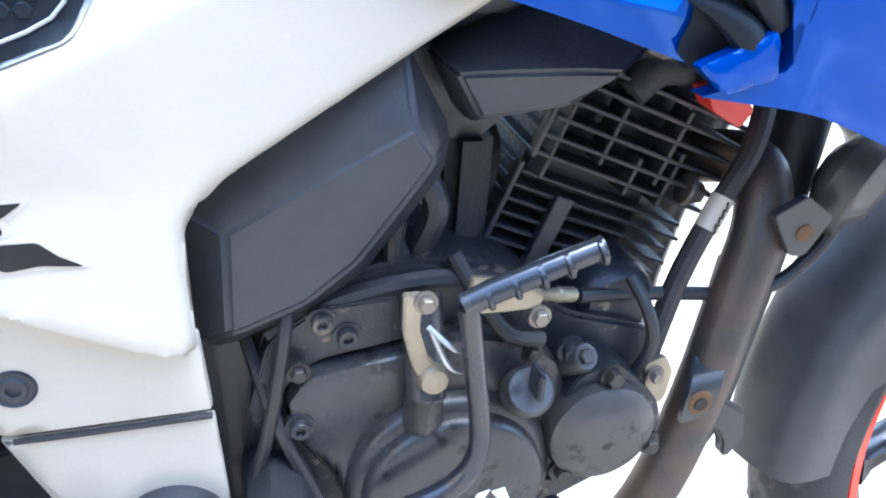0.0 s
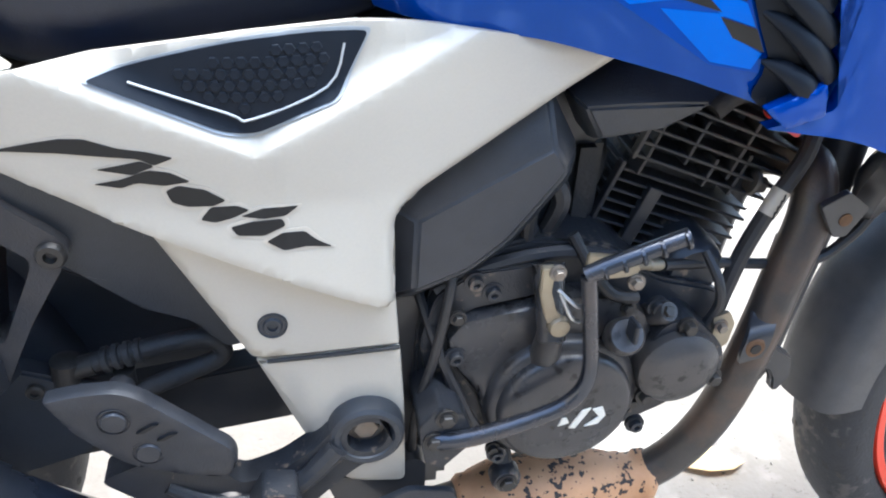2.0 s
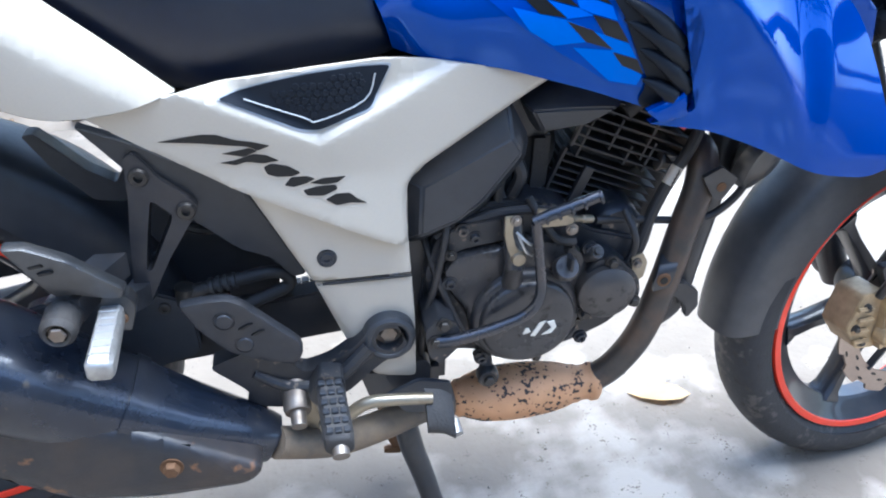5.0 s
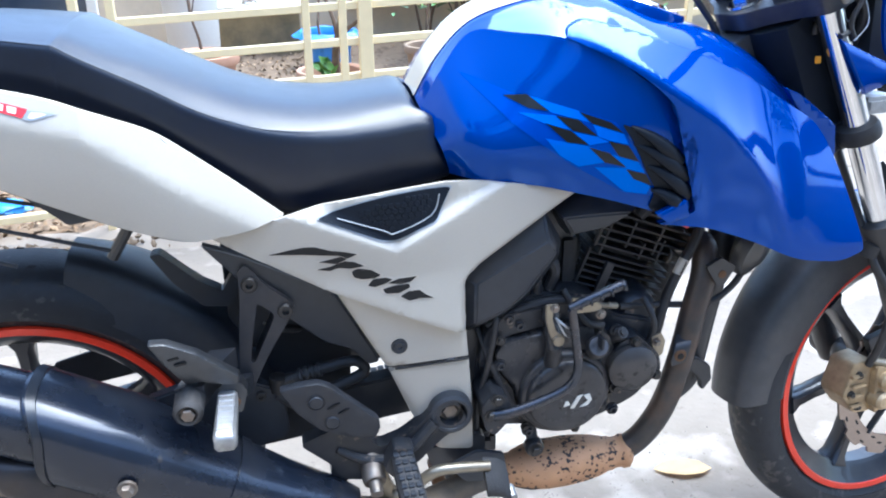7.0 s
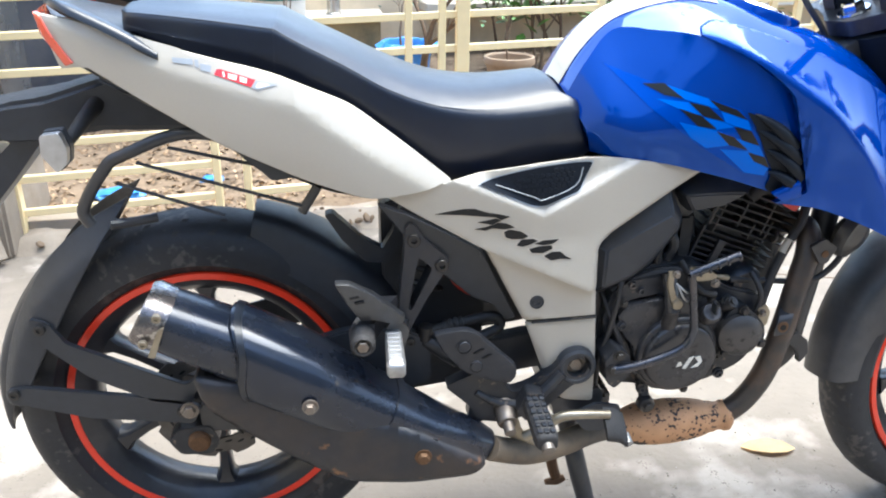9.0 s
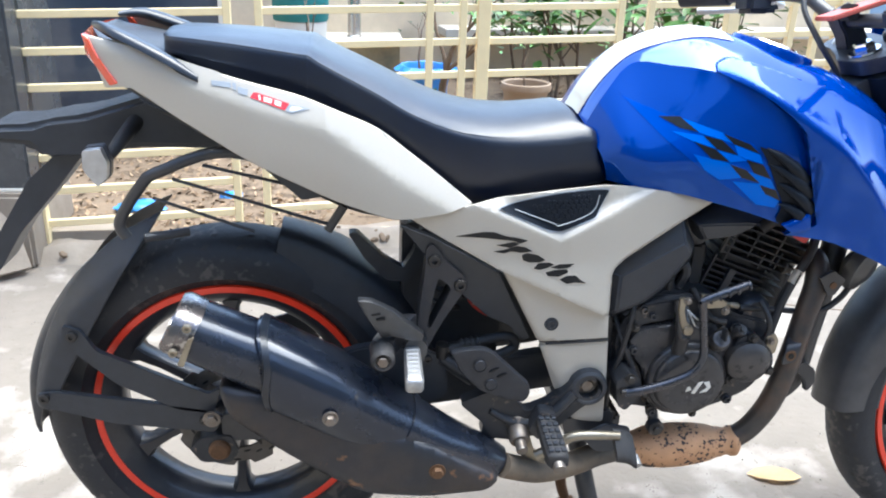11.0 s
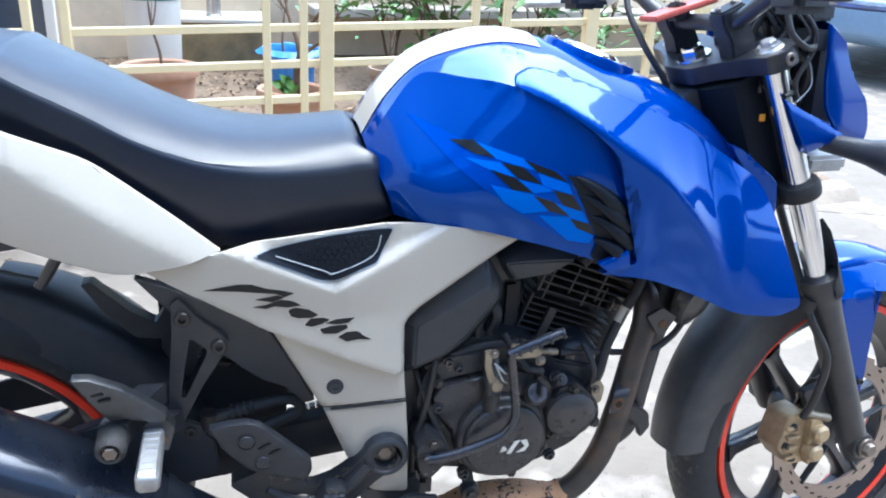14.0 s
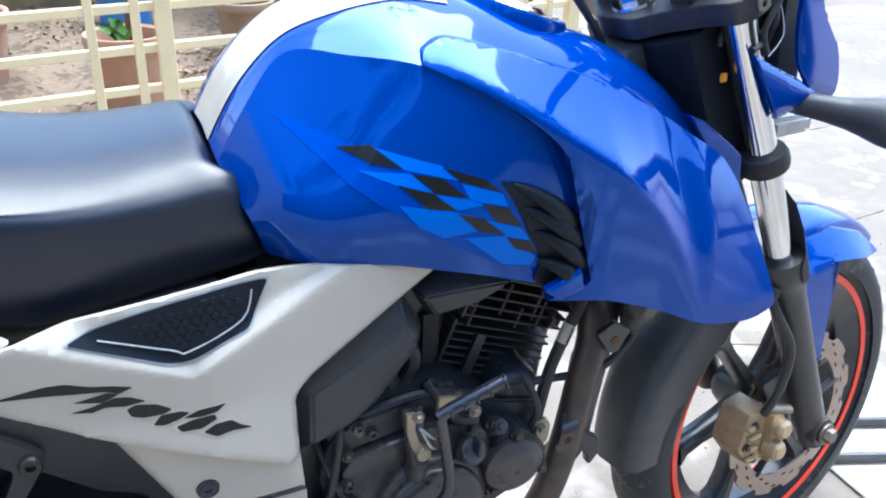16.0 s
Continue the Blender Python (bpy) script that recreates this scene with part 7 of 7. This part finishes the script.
def branches(rng, base, height, lean, r, forks, depth=2):
    """Trunk with limbs that fork, as joined tapered bars; gives the mesh and the tips."""
    parts, tips = [], []

    def grow(a, d, length, rad, level):
        pts, p = [a], a
        for k in range(3):
            d = (d + Vector((rng.gauss(0, .16), rng.gauss(0, .16), rng.gauss(0, .06)))).normalized()
            p = p + d * length / 3
            pts.append(p)
        parts.append(tube(pts, [rad, rad * .85, rad * .72, rad * .55], 7, 3))
        if level == 0:
            tips.append(p)
            return
        for k in range(forks):
            f = (d + Vector((rng.uniform(-1, 1), rng.uniform(-1, 1), rng.uniform(.1, .8))) * .75).normalized()
            grow(pts[rng.choice((2, 3))], f, length * rng.uniform(.5, .75), rad * .5, level - 1)
    grow(Vector(base), Vector(lean).normalized(), height, r, depth)
    return join(*parts), tips


def shrub(label, at, seed, height, r, leaf_size, leaves, mat, depth=2, forks=3, stems=1):
    rng = random.Random(seed)
    t = thing("shrub", label, "plant", "shrubs behind the fence", at=at)
    trunks, tips = [], []
    for k in range(stems):
        b, tp = branches(rng, (rng.uniform(-.04, .04) * (stems > 1), rng.uniform(-.04, .04) * (stems > 1), 0), height, (rng.gauss(0, .15), rng.gauss(0, .15), 1), r, forks, depth)
        trunks.append(b)
        tips += tp
    part("trunk", join(*trunks), bark, t)
    if leaves:
        bm = bmesh.new()
        for p in tips:
            leafy(rng, bm, p, leaf_size, leaves, leaf_size * 2.2, .2)
        part("crown", bm, mat, t)
    return t


pot("brown plastic pot with a young plant on the soil", (1.125, 3.08, .055), .135, .275, brown_pot, soil)
shrub("young potted plant with small green leaves", (1.125, 3.08, .26), 3, .20, .007, .045, 5, leaf_green, 1, 4)
pot("old terracotta pot with a bare shrub on the soil", (.572, 2.42, .05), .145, .31, terracotta, soil)
shrub("bare twiggy shrub with few green leaves on top", (.600, 2.42, .30), 11, .30, .021, .055, 3, leaf_green, 3, 3)
tuft = bmesh.new()
leafy(random.Random(4), tuft, (0, 0, .03), .075, 14, .05, .6, 1.0)
tagged(part("weed", tuft, leaf_green), "small green weed in the terracotta pot", "weed").location = (.535, 2.34, .335)
pot("pale terracotta pot with a dry twig", (.0, 2.90, .05), .175, .31, terracotta, soil)
shrub("thin bare dry twig in a pot", (.01, 2.90, .30), 21, .34, .008, .04, 0, leaf_green, 2, 2)
drum = thing("plant_drum", "large white drum with teal painted rim on the soil", "drum", at=(-.11, 3.85, .05))
part("drum_body", lathe([(.13, 0), (.14, .02), (.155, .50), (.158, .52)], (0, 0, 0), (0, 0, 1), 40), label_white, drum)
part("drum_rim", lathe([(.159, .50), (.165, .51), (.170, .70), (.160, .71), (.150, .60)], (0, 0, 0), (0, 0, 1), 40), teal_paint, drum)
bag = thing("planter_bag", "crumpled blue plastic planter bag on the soil", "planter", at=(.64, 3.66, .10))
rows = []
for i in range(15):
    u = i / 14
    ring = []
    for j in range(64):
        a = 2 * math.pi * j / 64
        fold = noise.noise(Vector((3.2 * math.cos(a), 3.2 * math.sin(a), 2.4 * u))) + 0.5 * noise.noise(Vector((9 * math.cos(a), 9 * math.sin(a), 5 * u + 3)))
        flare = max(0, (u - .74) / .26)
        r = .118 + .022 * u + .012 * fold * (.4 + u) + flare * (.048 + .03 * noise.noise(Vector((4.5 * math.cos(a), 4.5 * math.sin(a), 7))))
        z = .225 * min(1, u / .80) - (.030 * max(0, (u - .86) / .14)) + .010 * fold * u
        ring.append((r * math.cos(a), r * math.sin(a), z))
    rows.append(ring)
part("bag_body", rings(rows, True, False), blue_bag, bag)
part("bag_soil", lathe([(.005, .165), (.06, .170), (.125, .160), (.12, .10)], (0, 0, 0), (0, 0, 1), 28), soil, bag)
shrub("dry shrub stems in a blue planter bag", (.60, 3.66, .27), 31, .26, .008, .05, 2, leaf_pale, 2, 2)
slab = thing("stone_bench", "grey stone slab on a stained plaster block", "bench", at=(.26, 4.25, .10))
part("bench_top", box(-.03, 0, .306, .58, .46, .022, .004), ledge_grey, slab)
part("bench_base", box(0, .02, .148, .48, .38, .294, .006), stained_wall, slab)
can = thing("steel_canister", "stainless steel cylinder on the stone bench", "canister", at=(.21, 4.18, .417))
part("canister_body", lathe([(.048, 0), (.050, .006), (.042, .012), (.040, .30), (.03, .31)], (0, 0, 0), (0, 0, 1), 32), steel_tank, can)
plinth = part("wall_ledge", bar_between((.8, wall_line(.8, 2.74), .44), (4.2, wall_line(4.2, 2.74), .44), .26, .06, .006), ledge_grey)
tagged(plinth, "pale stone ledge along the plinth wall", "ledge", kind="structure")
for x, y, sd, h, m, n in ((1.45, 3.75, 41, .45, leaf_green, 9), (1.62, 3.95, 42, .50, leaf_green, 9), (1.30, 4.05, 44, .40, leaf_pale, 7)):
    shrub("leafy green shrub before the plinth wall", (x, y, .05), sd, h, .012, .12, n + 3, m, 1, 4, 2)
pot("brown plastic pot with a young plant on the soil", (1.62, 3.35, .055), .135, .25, brown_pot, soil)
shrub("young potted plant with small green leaves", (1.62, 3.35, .26), 5, .22, .007, .05, 6, leaf_green, 1, 4)
for x, y, sd, h, m, n in ((1.95, 3.55, 45, .50, leaf_green, 10), (2.30, 3.75, 46, .55, leaf_green, 10), (2.70, 4.1, 47, .60, leaf_green, 9), (2.05, 4.2, 48, .60, leaf_pale, 8)):
    shrub("leafy green shrub before the plinth wall", (x, y, .05), sd, h, .012, .13, n + 3, m, 1, 4, 2)
for x, y, sd in ((2.10, 2.75, 7), (2.45, 3.0, 9)):
    pot("brown plastic pot with a young plant on the soil", (x, y, .055), .135, .25, brown_pot, soil)
    shrub("young potted plant with small green leaves", (x, y, .26), sd, .22, .007, .05, 6, leaf_green, 1, 4)
for x, y, s, sd in ((-.62, 1.80, .09, 1), (-.30, 1.95, .05, 2)):
    bm = bmesh.new()
    rr = random.Random(sd)
    bmesh.ops.create_icosphere(bm, subdivisions=3, radius=1)
    for v in bm.verts:
        k = 1 + .35 * noise.noise(v.co * 2.2 + Vector((sd, 0, 0)))
        v.co = Vector((v.co.x * s * k, v.co.y * s * .6 * k, max(-.2, v.co.z) * s * .35 * k))
    r_ = part("plastic_scrap", bm, blue_bag)
    r_.location = (x, y, .05)
    tagged(r_, "crumpled blue and white plastic scrap on the soil", "litter")
for x, y, w in ((.25, 2.35, .34), (1.0, 2.2, .22)):
    b = part("plank_scrap", box(0, 0, .012, w, .05, .022, .003), bark)
    b.location, b.rotation_euler = (x, y, .05), (0, 0, .1)
    tagged(b, "weathered wooden plank lying on the soil", "plank")

# pillar, glass door and rubble at the gate end
pillar = thing("gate_pillar", "dark polished stone pillar on a concrete foot", "pillar", at=(-1.145, 1.545, 0))
part("pillar_shaft", box(.03, 0, 1.30, .56, .38, 2.08, .006), dark_stone, pillar)
part("pillar_band", box(.03, 0, .263, .565, .385, .012, .002), label_white, pillar)
part("pillar_foot", box(.01, -.01, .128, .58, .42, .256, .012), step_concrete, pillar)
board = part("leaning_board", bar_between((-.91, 1.235, .02), (-.99, 1.325, .25), .16, .025, .003), step_concrete)
tagged(board, "weathered cement board leaning on the pillar", "board")
slab = part("kerb_slab", prism(rounded([(-.15, -.07), (-.05, -.10), (.10, -.075), (.15, -.02), (.12, .09), (-.12, .10)], .012), -.018, .018, .005), step_concrete)
slab.location, slab.rotation_euler = (-.735, 1.575, .052), (radians(86), radians(2), .15)
tagged(slab, "broken cement slab lying on the bed kerb", "slab")
door = thing("glass_door", "dark reflective glass door panel with pale frame", "door", at=(-.80, 2.72, .05))
part("door_glass", box(0, 0, .72, .78, .012, 1.2, .001), window_glass, door)
for x in (-.40, .40):
    part("door_stile", box(x, 0, .70, .04, .035, 1.4, .003), label_white, door)
for z in (.10, 1.36):
    part("door_rail", box(0, 0, z, .76, .035, .05, .003), label_white, door)

# yard clutter
leaf_o = bmesh.new()
lp = [(-.058, 0, .002), (-.035, .018, .006), (0, .026, .010), (.035, .018, .009), (.058, .002, .004), (.035, -.017, .007), (0, -.024, .008), (-.035, -.016, .005)]
lv = [leaf_o.verts.new(p) for p in lp]
mid = [leaf_o.verts.new((x, 0, .003)) for x in (-.035, 0, .035)]
for q in ((0, 1, 8), (1, 2, 9, 8), (2, 3, 10, 9), (3, 4, 10), (4, 5, 10), (5, 6, 9, 10), (6, 7, 8, 9), (7, 0, 8)):
    allv = lv + mid
    leaf_o.faces.new([allv[i] for i in q])
bmesh.ops.solidify(leaf_o, geom=leaf_o.faces[:], thickness=.0006)
fallen = part("fallen_leaf", leaf_o, yellow_leaf)
fallen.location, fallen.rotation_euler = (1.082, .105, .002), (0, 0, radians(-12))
tagged(fallen, "curled yellow fallen leaf on the concrete", "leaf")
sheet = thing("metal_rack", "pale metal sheet with black rods lying on the yard", "rack", at=(1.86, .05, 0))
part("sheet", box(0, 0, .006, .42, .36, .008, .002), ledge_grey, sheet)
for y in (-.06, .05):
    part("rod", tube([(-.22, y + .05, .022), (.16, y - .08, .022)], .010, 10), frame_black, sheet)

# parked car far across the yard
car = thing("parked_car", "pale blue parked car across the yard", "car", at=(6.6, 5.6, 0))
body = [(-2.0, .35), (-2.0, .75), (-1.75, .88), (-1.0, .95), (-.45, 1.40), (.9, 1.42), (1.5, .98), (2.0, .90), (2.05, .40), (1.9, .28), (-1.9, .28)]
part("car_body", prism(rounded(body, .10), -.80, .80, .06), far_blue, car)
for x in (-1.25, 1.25):
    for y in (-.78, .78):
        w = part("car_wheel", lathe([(.05, -.09), (.26, -.09), (.31, -.06), (.31, .06), (.26, .09), (.05, .09)], (x, y, .31), (0, 1, 0), 32), rubber, car)
        part("wheel_rim", lathe([(.02, .095), (.18, .093), (.20, .08), (.02, .07)], (x, y, .31), (0, -1 if y < 0 else 1, 0), 24), alloy, w)
part("car_window", prism(rounded([(-.75, 1.0), (-.38, 1.34), (.85, 1.35), (1.2, 1.0)], .05), -.82, .82, .01), window_glass, car)
car.rotation_euler = (0, 0, radians(25))

# trees round the yard, mirrored in the paint
def yard_tree(at, seed, height, leaves=34, lean=(.05, .04, 1)):
    rng = random.Random(seed)
    t = thing("yard_tree", "leafy green tree added by the yard", "tree", "trees round the yard", at=at)
    b, tips = branches(rng, (0, 0, 0), height, lean, .13, 4, 3)
    part("trunk", b, bark, t)
    bm = bmesh.new()
    for p in tips:
        leafy(rng, bm, p, .16, leaves, .62, .1, .9)
    part("crown", bm, leaf_green, t)["kind"] = "stuff"


yard_tree((6.4, -2.0, 0), 61, 3.4)
yard_tree((2.6, -6.6, 0), 62, 3.8)
yard_tree((-3.0, -6.4, 0), 63, 3.4)
yard_tree((3.9, 5.3, 0), 64, 3.6, 16, (-.30, -.28, 1))
# unseen tree added on the left to shade that side of the yard
yard_tree((-3.3, 4.6, 0), 65, 3.2, 26, (.22, -.30, 1))
